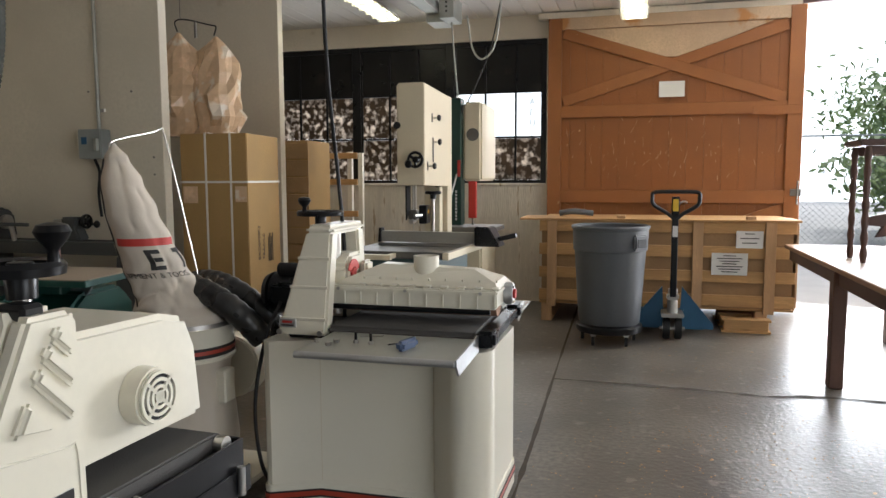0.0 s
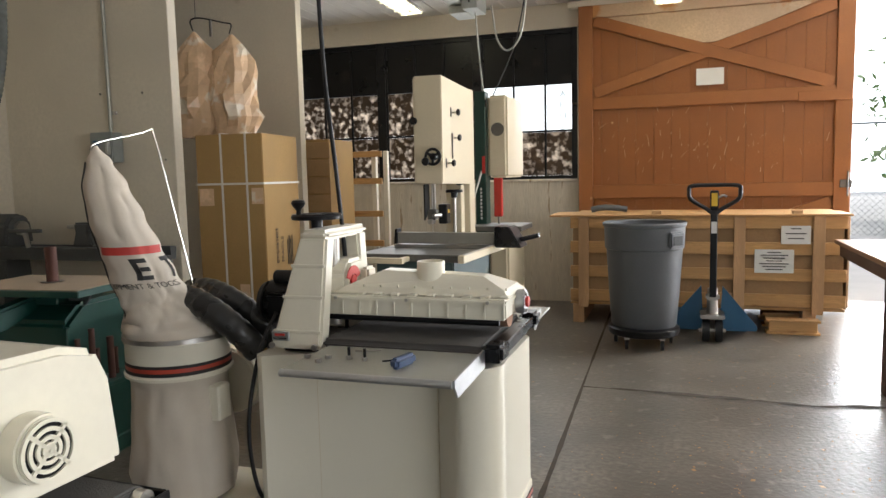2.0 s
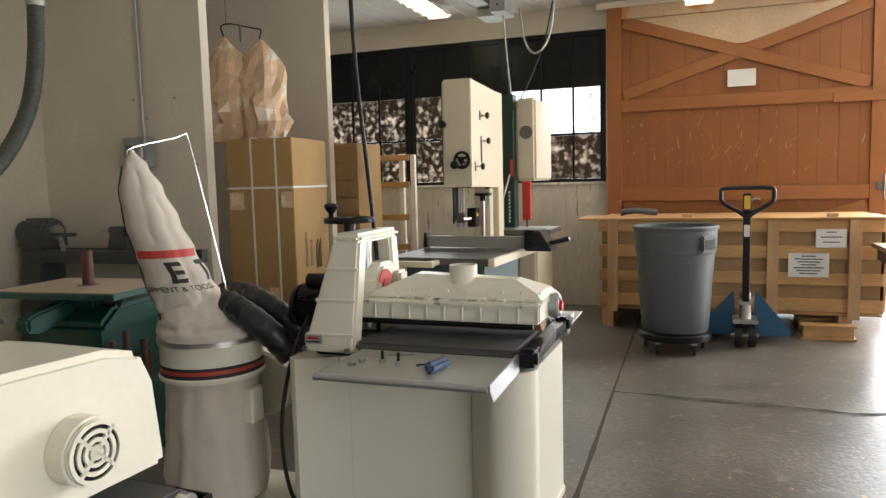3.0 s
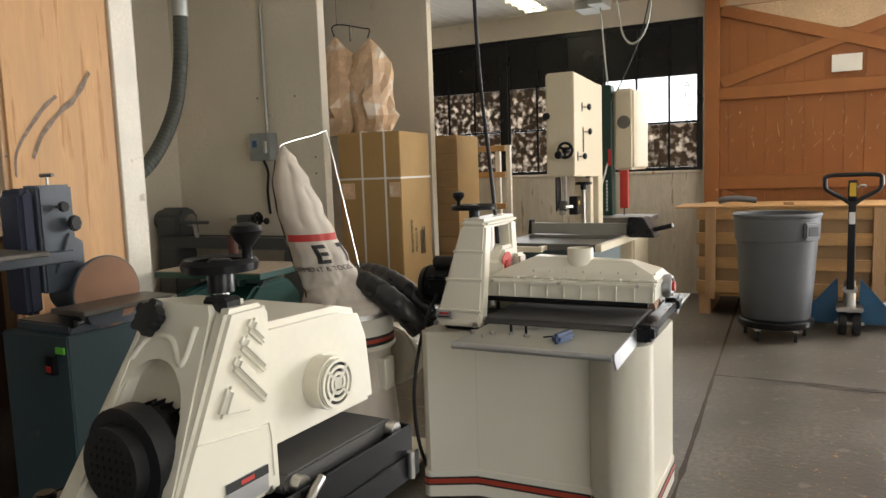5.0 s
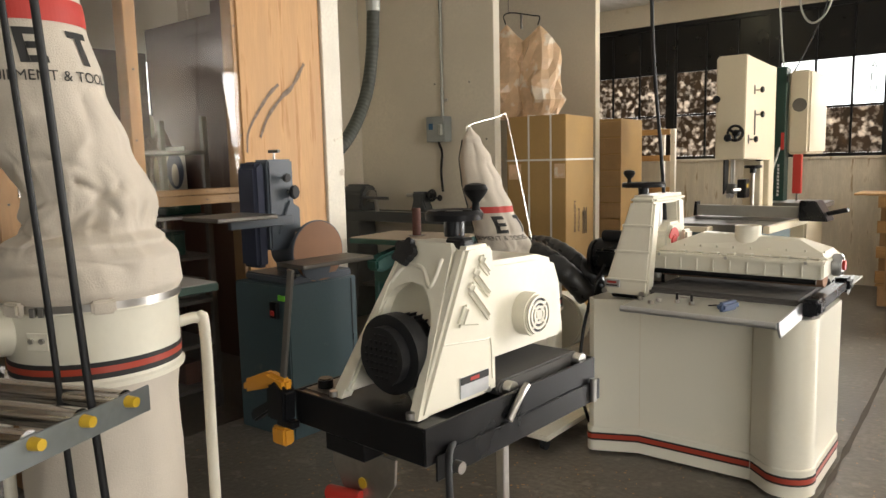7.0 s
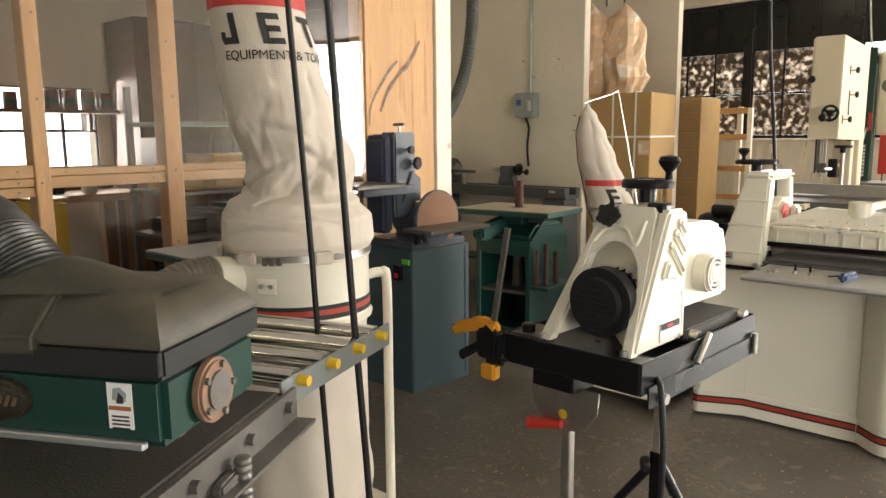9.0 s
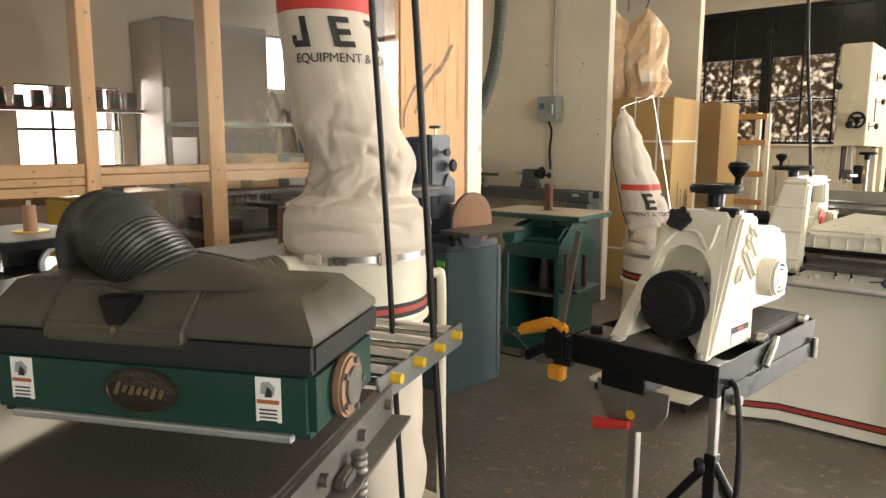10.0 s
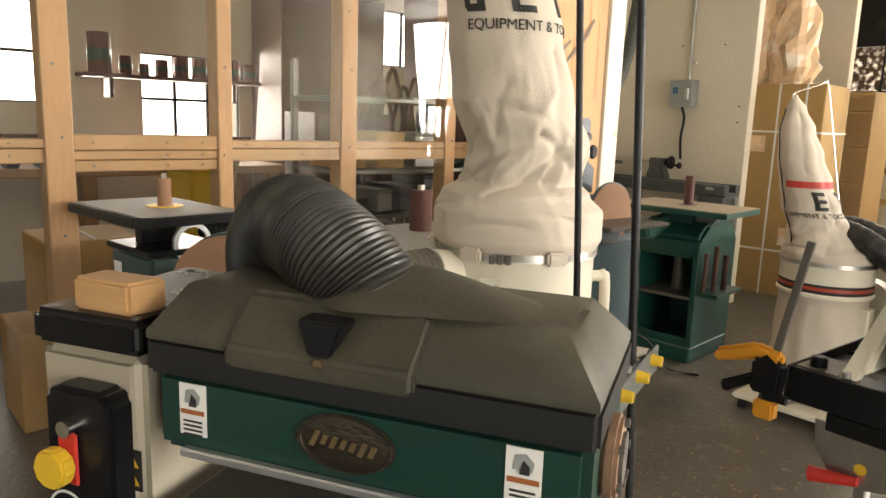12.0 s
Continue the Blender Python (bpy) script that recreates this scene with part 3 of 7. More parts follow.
def bin():
    b = thing("rubbish_bin", pose(0.41, 7.2, 0), "grey plastic round rubbish bin on a black castor dolly", "rubbish bin")
    part("barrel", lathe([(0.0, 0.165), (0.235, 0.165), (0.245, 0.18), (0.262, 0.4), (0.282, 0.72), (0.286, 0.76), (0.296, 0.765), (0.302, 0.93), (0.312, 0.935), (0.315, 0.955), (0.305, 0.965), (0.290, 0.955), (0.275, 0.74), (0.23, 0.19), (0, 0.185)], 40), M["bingrey"], b)
    for a in (-130, 50):
        m = pose(0, 0, 0, 0, 0, a)
        part("handle", prism([(-0.075, 0.78), (0.075, 0.78), (0.075, 0.9), (-0.075, 0.9)], -0.325, -0.290, "y", 0.012), M["bingrey"], b, m=m)
        part("handle_recess", box(-0.05, 0.05, -0.328, -0.318, 0.80, 0.87, 0.004), M["rubber"], b, m=m)
    d = part("dolly", lathe([(0, 0.10), (0.26, 0.10), (0.268, 0.115), (0.268, 0.15), (0.25, 0.164), (0, 0.164)], 32), M["black"], b)
    for k in range(5):
        a = 2 * math.pi * k / 5 + 0.4
        x, y = 0.22 * math.cos(a), 0.22 * math.sin(a)
        w = part("castor", rod((x - 0.012, y, 0.038), (x + 0.012, y, 0.038), 0.038, n=18), M["rubber"], b)
        part("fork", box(x - 0.02, x + 0.02, y - 0.012, y + 0.012, 0.075, 0.10, 0.002), M["steel"], b)


bin()


def pallet_truck():
    p = thing("pallet_truck", pose(0.92, 7.42, 0), "blue hand pallet truck with a black loop handle", "pallet truck")
    for s in (-1, 1):
        part("fork", prism([(s * 0.10, 0.05), (s * 0.27, 0.05), (s * 0.27, 0.10), (s * 0.10, 0.10)], 0.18, 1.1, "y", 0.006), M["bluepaint"], p)
        part("gusset", prism([(s * 0.06, 0.06), (s * 0.34, 0.06), (s * 0.34, 0.10), (s * 0.08, 0.42)], 0.16, 0.19, "y", 0.004), M["bluepaint"], p)
        w = part("steer_wheel", rod((s * 0.02, 0, 0.09), (s * 0.075, 0, 0.09), 0.09, n=28, w=0.006), M["rubber"], p)
        part("hub", rod((s * 0.018, 0, 0.09), (s * 0.078, 0, 0.09), 0.05, n=20), M["steel"], w)
    part("crown", prism([(-0.09, 0.19), (0.09, 0.19), (0.09, 0.22), (-0.09, 0.22)], -0.07, 0.17, "y", 0.006), M["steel"], p)
    part("pump", rod((0, 0.03, 0.2), (0, 0.03, 0.42), 0.045, 0.038), M["steel"], p)
    part("pump_head", box(-0.05, 0.05, -0.03, 0.08, 0.33, 0.38, 0.012, 2), M["steel"], p)
    part("axle", rod((-0.10, 0, 0.09), (0.10, 0, 0.09), 0.014), M["steel"], p)
    part("shaft", box(-0.026, 0.026, -0.05, -0.015, 0.36, 1.04, 0.006), M["black"], p)
    loop = [(0, -0.035, 1.0), (0.06, -0.035, 1.05), (0.17, -0.035, 1.12), (0.185, -0.035, 1.18), (0.165, -0.035, 1.225), (0.0, -0.035, 1.23), (-0.165, -0.035, 1.225), (-0.185, -0.035, 1.18), (-0.17, -0.035, 1.12), (-0.06, -0.035, 1.05), (0, -0.035, 1.0)]
    part("handle", tube(loop, 0.016, 10, 6), M["rubber"], p)
    part("lever", tube([(0.0, -0.04, 1.12), (0.06, -0.04, 1.15), (0.09, -0.04, 1.14)], 0.008, 8, 4), M["steel"], p)
    part("lever_boss", box(-0.03, 0.03, -0.055, -0.013, 1.04, 1.19, 0.006), M["black"], p)
    part("sticker", box(-0.022, 0.022, -0.058, -0.0555, 1.07, 1.17, 0), M["yellow"], p, "yellow warning sticker")
    part("sticker", box(-0.02, 0.02, -0.053, -0.0505, 0.86, 0.95, 0), M["paper"], p, "white instruction sticker")


pallet_truck()


# ---- boxes and hanging bags by the wing walls ----


def carton(name, m, w, d, h, label, straps, seed):
    c = thing(name, m, label, "cardboard box")
    b = box(0, w, 0, d, 0, h, 0.006, 2)
    for v in b.verts:
        v.co += 0.006 * noise.noise_vector(v.co * 3 + Vector((seed, 0, 0)))
    part("carton", b, M["card"], c)
    part("flap_seam", box(w * 0.5 - 0.002, w * 0.5 + 0.002, 0.02, d - 0.02, h + 0.0005, h + 0.003, 0), M["ink"], c)
    for kind, v in straps:
        if kind == "v":
            part("strap", box(v, v + 0.016, -0.008, -0.005, 0, h, 0), M["strap"], c)
            part("strap", box(v, v + 0.016, -0.008, d, h + 0.004, h + 0.007, 0), M["strap"], c)
        else:
            part("strap", box(-0.008, w + 0.008, -0.009, -0.006, v, v + 0.016, 0), M["strap"], c)
            part("strap", box(w + 0.006, w + 0.009, -0.009, d, v, v + 0.016, 0), M["strap"], c)
    return c


big = carton("tall_carton", pose(-2.829, 6.118, 0, 0, 0, 6), 0.546, 0.64, 1.697, "tall brown cardboard carton bound with white straps", (("v", 0.205), ("v", 0.408), ("h", 1.315), ("h", 0.36)), 3)
for k, (z, s) in enumerate(((0.0, "BXG063803"), (0.09, "FRAGILE"))):
    text("print", s, 0.055, M["ink"], big, pose(0.557, 0.19 + z, 0.70, 90, 0, 90) @ pose(0, 0, 0, 0, 0, 90))
for k in range(4):
    part("print", box(0.553, 0.5555, 0.36 + k * 0.028, 0.37 + k * 0.028, 0.67, 0.67 + 0.2 + 0.03 * (k % 2), 0), M["ink"], big)
part("tape", box(0.02, 0.14, -0.0085, -0.007, 1.16, 1.29, 0), M["plasticbag"], big, "clear packing tape")
part("tape", box(0.45, 0.544, -0.0085, -0.007, 1.17, 1.29, 0), M["plasticbag"], big, "clear packing tape")
part("tape", box(0.32, 0.40, -0.0085, -0.007, 0.42, 0.56, 0), M["plasticbag"], big, "clear packing tape")
small = carton("narrow_carton", pose(-3.0, 7.42, 0, 0, 0, 2), 0.62, 0.55, 1.705, "narrow brown carton wrapped in dented corrugated card", (), 9)
for k in range(9):
    part("wrap", box(0.3, 0.628, -0.012 - 0.003 * (k % 2), -0.006, 0.25 + k * 0.16, 0.40 + k * 0.16, 0.003), M["card2"], small)
rack = thing("plank_rack", pose(-2.3, 8.2, 0), "small rack with pine boards against the far wall", "rack")
part("post", box(0, 0.05, 0, 0.05, 0, 1.62, 0.003), M["trimwhite"], rack)
part("post", box(0.0, 0.05, 0.3, 0.35, 0, 1.62, 0.003), M["trimwhite"], rack)
for z in (0.65, 0.95, 1.28, 1.55):
    part("board", box(-0.3, 0.12, -0.025, -0.003, z, z + 0.06, 0.003), M["pine_x"], rack)


class Cloth:
    """A round bag of cloth: rings of (z, x, y, rx, ry, twist of wrinkles), smoothed, with folds."""

    def __init__(self, rings, folds, fold_depth, rumple, seed):
        self.k = rings
        self.folds, self.fd, self.ru, self.seed = folds, fold_depth, rumple, seed
        self.creases = []

    def at(self, a, s, lift=0.0):
        i = min(int(s), len(self.k) - 2)
        f = s - i
        f = f * f * (3 - 2 * f)
        p, q = self.k[i], self.k[i + 1]
        z, x, y, rx, ry, w = (p[j] + (q[j] - p[j]) * f for j in range(6))
        z = p[0] + (q[0] - p[0]) * (s - i)
        c, sn = math.cos(a), math.sin(a)
        n1 = noise.noise(Vector((c * 2.2 + self.seed, sn * 2.2, z * 7)))
        n2 = noise.noise(Vector((c * 5 + z * 3, sn * 5 + self.seed, z * 12)))
        n3 = noise.noise(Vector((c * 3.1 - z * 5, sn * 3.1 + self.seed * 1.7, z * 5 + c * 3)))
        crease = (1 - min(1, abs(n3) * 3.2)) ** 2 - 0.25
        n4 = noise.noise(Vector((c * 6 + z * 9, sn * 6 - self.seed, z * 16 + sn * 4)))
        crease2 = (1 - min(1, abs(n4) * 3.0)) ** 2 - 0.25
        r = 1 + w * (self.fd * math.sin(self.folds * a + 2.5 * n1) + self.ru * 0.75 * n1 + 0.25 * self.ru * n2 + 0.28 * self.ru * crease + 0.07 * self.ru * crease2)
        for a0, z0, a1, z1, depth, width in self.creases:
            turn = (math.degrees(a) - a0 + 180) % 360 - 180
            p, d = Vector((radians(turn) * rx, z - z0)), Vector((radians(a1 - a0) * rx, z1 - z0))
            f = max(0.0, min(1.0, p.dot(d) / d.dot(d)))
            gap = (p - d * f - Vector((0.0, 0.25 * d.length * f * (1 - f)))).length
            r -= depth / rx * math.exp(-gap / width) * (0.35 + 0.65 * math.sin(math.pi * (0.15 + 0.7 * f)))
        return Vector((x + (rx * r + lift) * c, y + (ry * r + lift) * sn, z))

    def mesh(self, n=56, steps=7):
        b, rows = bmesh.new(), []
        total = (len(self.k) - 1) * steps
        for j in range(total + 1):
            rows.append([b.verts.new(self.at(2 * math.pi * i / n, j / steps)) for i in range(n)])
        for a, c in zip(rows, rows[1:]):
            for i in range(n):
                b.faces.new((a[i], a[(i + 1) % n], c[(i + 1) % n], c[i]))
        b.faces.new(rows[0][::-1])
        b.faces.new(rows[-1])
        bmesh.ops.recalc_face_normals(b, faces=b.faces)
        return smooth(b, 70)

    def s_of(self, z):
        for i in range(len(self.k) - 1):
            lo, hi = sorted((self.k[i][0], self.k[i + 1][0]))
            if lo <= z <= hi:
                return i + (z - self.k[i][0]) / (self.k[i + 1][0] - self.k[i][0])
        return 0.0

    def patch(self, a0, a1, z0, z1, n=16, lift=0.0025, m=3):
        """A printed strip on the cloth, between two angles and two heights."""
        b, rows = bmesh.new(), []
        for j in range(m + 1):
            s = self.s_of(z0 + (z1 - z0) * j / m)
            rows.append([b.verts.new(self.at(a0 + (a1 - a0) * i / n, s, lift)) for i in range(n + 1)])
        for p, q in zip(rows, rows[1:]):
            for i in range(n):
                b.faces.new((p[i], p[i + 1], q[i + 1], q[i]))
        bmesh.ops.recalc_face_normals(b, faces=b.faces)
        return b

    def lettering(self, body, size, a0, z0, rad, material, parent):
        """Words laid round the cloth from the angle a0, at the height z0."""
        ob = text("lettering", body, size, material, parent, Matrix())
        for v in ob.data.vertices:
            v.co = self.at(a0 + v.co.x / rad, self.s_of(z0 + v.co.y), 0.003 + max(0, v.co.z))
        return ob

    def emblem(self, a0, z0, h, rad, material, parent, start=0):
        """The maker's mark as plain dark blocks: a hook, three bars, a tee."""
        u = h / rad
        for x0, x1, y0, y1 in ((0.30, 0.54, 0.15, 1), (-0.06, 0.54, 0, 0.22), (-0.12, 0.08, 0.1, 0.4), (1.30, 1.55, 0, 1), (1.552, 2.02, 0, 0.2), (1.552, 1.97, 0.4, 0.6), (1.552, 2.02, 0.8, 1), (2.75, 3.5, 0.8, 1), (3.0, 3.25, 0, 0.8))[start:]:
            part("emblem_block", self.patch(a0 + x0 * u, a0 + x1 * u, z0 + y0 * h, z0 + y1 * h, 5, 0.003), material, parent)


def hanging_bag():
    g = thing("hanging_plastic_bag", pose(-2.90, 6.52, 0), "crumpled translucent tan plastic dust bag hung on a wire hanger", "plastic bag")
    for i, (x, w, top, seed) in enumerate(((-0.18, 0.215, 2.55, 2.0), (0.17, 0.185, 2.50, 7.0))):
        rings = [(1.70, x, 0, w * 0.75, 0.09, 1), (1.85, x + 0.02, 0, w * 1.0, 0.13, 1), (2.02, x - 0.01, 0, w * 1.1, 0.14, 1), (2.2, x, 0, w * 1.02, 0.12, 1), (2.38, x - 0.01, 0, w * 0.8, 0.08, 1), (top, x, 0, 0.012, 0.012, 0)]
        c = Cloth(rings, 4, 0.12, 0.42, seed)
        b = c.mesh(17, 2)
        for f in b.faces:
            f.smooth = False
        part("bag", b, M["plasticbag"], g)
    part("hanger", tube([(-0.19, 0, 2.56), (-0.21, 0, 2.64), (-0.12, 0, 2.655), (0.1, 0, 2.60), (0.17, 0, 2.58), (0.15, 0, 2.51)], 0.006, 8, 5), M["black"], g)
    part("hook", rod((-0.02, 0, 2.63), (-0.02, 0, 2.50), 0.012), M["iron"], g)
    part("wire", rod((-0.16, 0, 2.65), (-0.16, 0, CEIL - 0.001), 0.003, n=6), M["iron"], g)


hanging_bag()

# ---- conduit, switch box, hose in the alcove ----
cd = thing("conduit", pose(-3.065, 5.53, 0), "galvanised steel conduit on the cream wall", "conduit")
part("pipe", rod((0, 0, 1.70), (0, 0, CEIL - 0.003), 0.013), M["galv"], cd)
for z in (1.83, 2.75):
    part("clip", box(-0.025, 0.045, 0.008, 0.024, z - 0.012, z + 0.012, 0.002), M["steel"], cd)
sb = thing("switch_box", pose(-3.175, 5.445, 1.49), "grey electrical disconnect box on the cream wall", "switch box")
part("body", box(0, 0.19, 0.0, 0.105, 0, 0.205, 0.006, 2), M["boxgrey"], sb)
part("lever", box(0.15, 0.18, -0.03, 0.0, 0.05, 0.14, 0.006), M["galv"], sb)
part("sticker", box(0.03, 0.075, -0.002, 0, 0.10, 0.15, 0), M["bluepaint"], sb)
ch = thing("flex_cable", pose(-3.08, 5.52, 0), "dangling armoured cable under the switch box", "cable")
part("cable", tube([(0.0, -0.03, 1.49), (0.01, 0.0, 1.4), (-0.005, 0.0, 1.25), (0.01, 0.0, 1.08)], 0.008, 6, 8, (0.02, 0.004)), M["black"], ch)
hs = thing("flexible_duct", pose(0, 0, 0), "dark flexible hose hanging from a pipe in the alcove", "flexible hose")
part("duct", tube([(-2.92, 4.60, 2.40), (-2.925, 4.58, 2.1), (-2.92, 4.5, 1.8), (-2.89, 4.32, 1.55), (-2.89, 4.15, 1.40), (-2.97, 4.0, 1.33)], 0.042, 18, 8, (0.03, 0.004)), M["ductgreen"], hs)
part("pipe", rod((-2.92, 4.60, 2.38), (-2.92, 4.60, CEIL - 0.002), 0.05, n=24), M["galv"], hs)
for x, z in ((-3.155, 1.965), (-2.80, 1.955), (-2.64, 1.5), (-2.64, 1.38)):
    nh = thing("bolt", pose(x, 5.552, z), "small dark bolt head in the cream wall", "bolt")
    part("head", rod((0, 0, 0), (0, -0.006, 0), 0.008, n=6), M["iron"], nh)


# ---- large drum sander ----


def handwheel(parent, m, r, knob_at, k="black", spokes=3):
    """A dished handwheel with a turned knob, lying flat in its own frame."""
    h = part("handwheel", lathe([(r - 0.014, -0.008), (r, -0.009), (r + 0.002, 0.004), (r - 0.004, 0.012), (r - 0.016, 0.008), (r - 0.014, -0.008)], 36), M[k], parent, m=m)
    part("hub", lathe([(0, -0.045), (0.022, -0.045), (0.024, 0.0), (0.018, 0.01), (0, 0.012)], 20), M[k], h)
    for i in range(spokes):
        a = 2 * math.pi * i / spokes + 0.5
        part("spoke", rod((0.015 * math.cos(a), 0.015 * math.sin(a), -0.003), ((r - 0.008) * math.cos(a), (r - 0.008) * math.sin(a), 0.0), 0.011, 0.009, 8), M[k], h)
    x, y = (r - 0.012) * math.cos(knob_at), (r - 0.012) * math.sin(knob_at)
    part("knob", lathe([(0, 0.008), (0.010, 0.008), (0.008, 0.028), (0.022, 0.045), (0.027, 0.056), (0.022, 0.066), (0.008, 0.07), (0, 0.07)], 20), M[k], h, m=pose(x, y, 0))
    return h


def big_drum_sander():
    s = thing("drum_sander", pose(-0.336, 4.012, 0), "large cream drum sander on a red-striped steel cabinet", "drum sander")
    # cabinet outline, from above, front is -y
    out = [(-0.475, -0.28), (-0.46, -0.30), (-0.44, -0.305), (-0.26, -0.222), (0.21, -0.218)]
    for k in range(9):
        a = radians(-118 + k * 17)
        out.append((0.340 + 0.105 * math.cos(a), -0.20 + 0.105 * math.sin(a)))
    out += [(0.445, 0.22), (0.41, 0.27), (0.2, 0.2), (-0.26, 0.2), (-0.44, 0.27), (-0.475, 0.25)]
    part("cabinet", smooth(prism(out, 0.125, 0.71, "z"), 25), M["cream"], s)
    part("plinth", smooth(prism([(x * 1.014, y * 1.022) for x, y in out], 0.012, 0.125, "z", 0.003), 25), M["cream"], s, "plinth with a red and black stripe")
    st = [(x * 1.018, y * 1.029) for x, y in out]
    for z0, z1, k in ((0.062, 0.070, "ink"), (0.070, 0.090, "orangered"), (0.090, 0.098, "ink")):
        part("stripe", smooth(prism(st, z0, z1, "z"), 25), M[k], s)
    for x in (-0.3, 0.3):
        part("foot", rod((x, -0.15, 0), (x, -0.15, 0.014), 0.02), M["rubber"], s)
        part("foot", rod((x, 0.15, 0), (x, 0.15, 0.014), 0.02), M["rubber"], s)
    for x in (-0.26, 0.21):
        part("seam", box(x - 0.001, x + 0.001, -0.2225, -0.219, 0.13, 0.705, 0), M["cream2"], s)
    # bed and belt
    part("bed", box(-0.40, 0.43, -0.22, 0.26, 0.712, 0.745, 0.006, 2), M["black"], s)
    part("belt", box(-0.20, 0.40, -0.30, 0.30, 0.748, 0.785, 0.016, 3), M["grit"], s, "black abrasive conveyor belt")
    for y in (-0.31, 0.26):
        part("bed_end", box(0.395, 0.465, y, y + 0.10, 0.735, 0.795, 0.012, 2), M["black"], s)
    part("bed_rail", box(0.402, 0.455, -0.21, 0.26, 0.746, 0.782, 0.004), M["black"], s)
    # infeed tray
    tr = part("tray", box(-0.158, 0.395, -0.635, -0.315, 0.762, 0.768, 0.001), M["alutray"], s, "thin aluminium infeed tray")
    part("tray_lip", rod((-0.161, -0.635, 0.757), (0.397, -0.635, 0.757), 0.012), M["alu"], tr)
    part("tray_bracket", prism([(-0.635, 0.75), (-0.60, 0.71), (-0.30, 0.72), (-0.30, 0.78), (-0.635, 0.77)], 0.397, 0.404, "x"), M["alu"], s)
    part("outfeed_bracket", prism([(0.30, 0.72), (0.42, 0.765), (0.42, 0.79), (0.30, 0.78)], 0.45, 0.457, "x"), M["alu"], s)
    part("outfeed_tray", box(-0.165, 0.47, 0.31, 0.55, 0.762, 0.768, 0.001), M["alutray"], s)
    # head casting
    head = part("head", prism([(-0.15, 0.845), (0.15, 0.845), (0.15, 0.92), (-0.15, 0.92)], -0.28, 0.44, "x", 0.008), M["cream"], s)
    part("head_flange", box(-0.28, 0.445, -0.165, 0.165, 0.90, 0.922, 0.006, 2), M["cream"], head)
    b = bmesh.new()
    lo = [b.verts.new(v) for v in ((-0.22, -0.13, 0.924), (0.44, -0.13, 0.924), (0.44, 0.13, 0.924), (-0.22, 0.13, 0.924))]
    mid = [b.verts.new(v) for v in ((-0.19, -0.105, 0.945), (0.425, -0.105, 0.945), (0.425, 0.105, 0.945), (-0.19, 0.105, 0.945))]
    hi = [b.verts.new(v) for v in ((-0.06, -0.035, 1.0), (0.33, -0.035, 0.985), (0.33, 0.035, 0.985), (-0.06, 0.035, 1.0))]
    for p, q in ((lo, mid), (mid, hi)):
        for i in range(4):
            b.faces.new((p[i], p[(i + 1) % 4], q[(i + 1) % 4], q[i]))
    b.faces.new(hi)
    b.faces.new(lo[::-1])
    soften(b, 0.006, 2, 12)
    part("dust_cover", b, M["cream"], s)
    part("dust_port", lathe([(0.052, 0.96), (0.052, 1.035), (0.046, 1.035), (0.046, 0.98), (0, 0.98)], 32), M["cream"], s, m=pose(0.125, -0.02, 0))
    for k in range(11):
        x = -0.25 + k * 0.068
        part("rib", box(x, x + 0.006, -0.156, -0.15, 0.85, 0.90, 0.001), M["cream"], head)
        if k > 1:
            part("lug", box(x - 0.012, x + 0.022, -0.155, -0.12, 0.922, 0.931, 0.004), M["cream"], head)
            part("cover_rib", box(x, x + 0.006, -0.112, -0.104, 0.945, 0.955, 0.001), M["cream"], head)
    for x in (-0.2, 0.08, 0.38):
        part("bolt", rod((x, -0.166, 0.911), (x, -0.171, 0.911), 0.007, n=6), M["steel"], head)
    part("drum", rod((-0.24, 0, 0.85), (0.42, 0, 0.85), 0.055, n=24), M["brownabr"], s)
    part("pressure_bar", rod((-0.26, -0.12, 0.832), (0.41, -0.12, 0.832), 0.012), M["black"], s)
    part("bearing_cap", rod((0.44, 0.03, 0.885), (0.475, 0.03, 0.885), 0.045, n=24, w=0.004), M["alu"], s)
    part("bearing_hub", rod((0.475, 0.03, 0.885), (0.485, 0.03, 0.885), 0.02, n=18), M["red"], s)
    for a in range(3):
        an = a * 2.1
        part("bearing_bolt", rod((0.475, 0.03 + 0.034 * math.cos(an), 0.885 + 0.034 * math.sin(an)), (0.482, 0.03 + 0.034 * math.cos(an), 0.885 + 0.034 * math.sin(an)), 0.006, n=6), M["steel"], s)
    # left upright: two tapering legs joined by an arch, with ribs
    for y0, y1 in ((-0.31, -0.24), (0.08, 0.15)):
        sl = -0.10 if y0 < 0 else 0.02
        b = bmesh.new()
        lo = [b.verts.new(v) for v in ((-0.40, y0, 0.745), (-0.195, y0, 0.745), (-0.195, y1, 0.745), (-0.40, y1, 0.745))]
        hi = [b.verts.new(v) for v in ((-0.315, y0 - sl, 1.14), (-0.205, y0 - sl, 1.14), (-0.205, y1 - sl, 1.14), (-0.315, y1 - sl, 1.14))]
        for i in range(4):
            b.faces.new((lo[i], lo[(i + 1) % 4], hi[(i + 1) % 4], hi[i]))
        b.faces.new(hi)
        b.faces.new(lo[::-1])
        bmesh.ops.recalc_face_normals(b, faces=b.faces)
        soften(b, 0.01, 2)
        part("upright", b, M["cream"], s)
        for z in (0.80, 0.92, 1.03):
            f = (z - 0.745) / 0.395
            part("upright_rib", box(-0.40 + 0.085 * f, -0.195 - 0.01 * f, y0 - sl * f - 0.004, y0 - sl * f + 0.004, z, z + 0.012, 0.002), M["cream"], s)
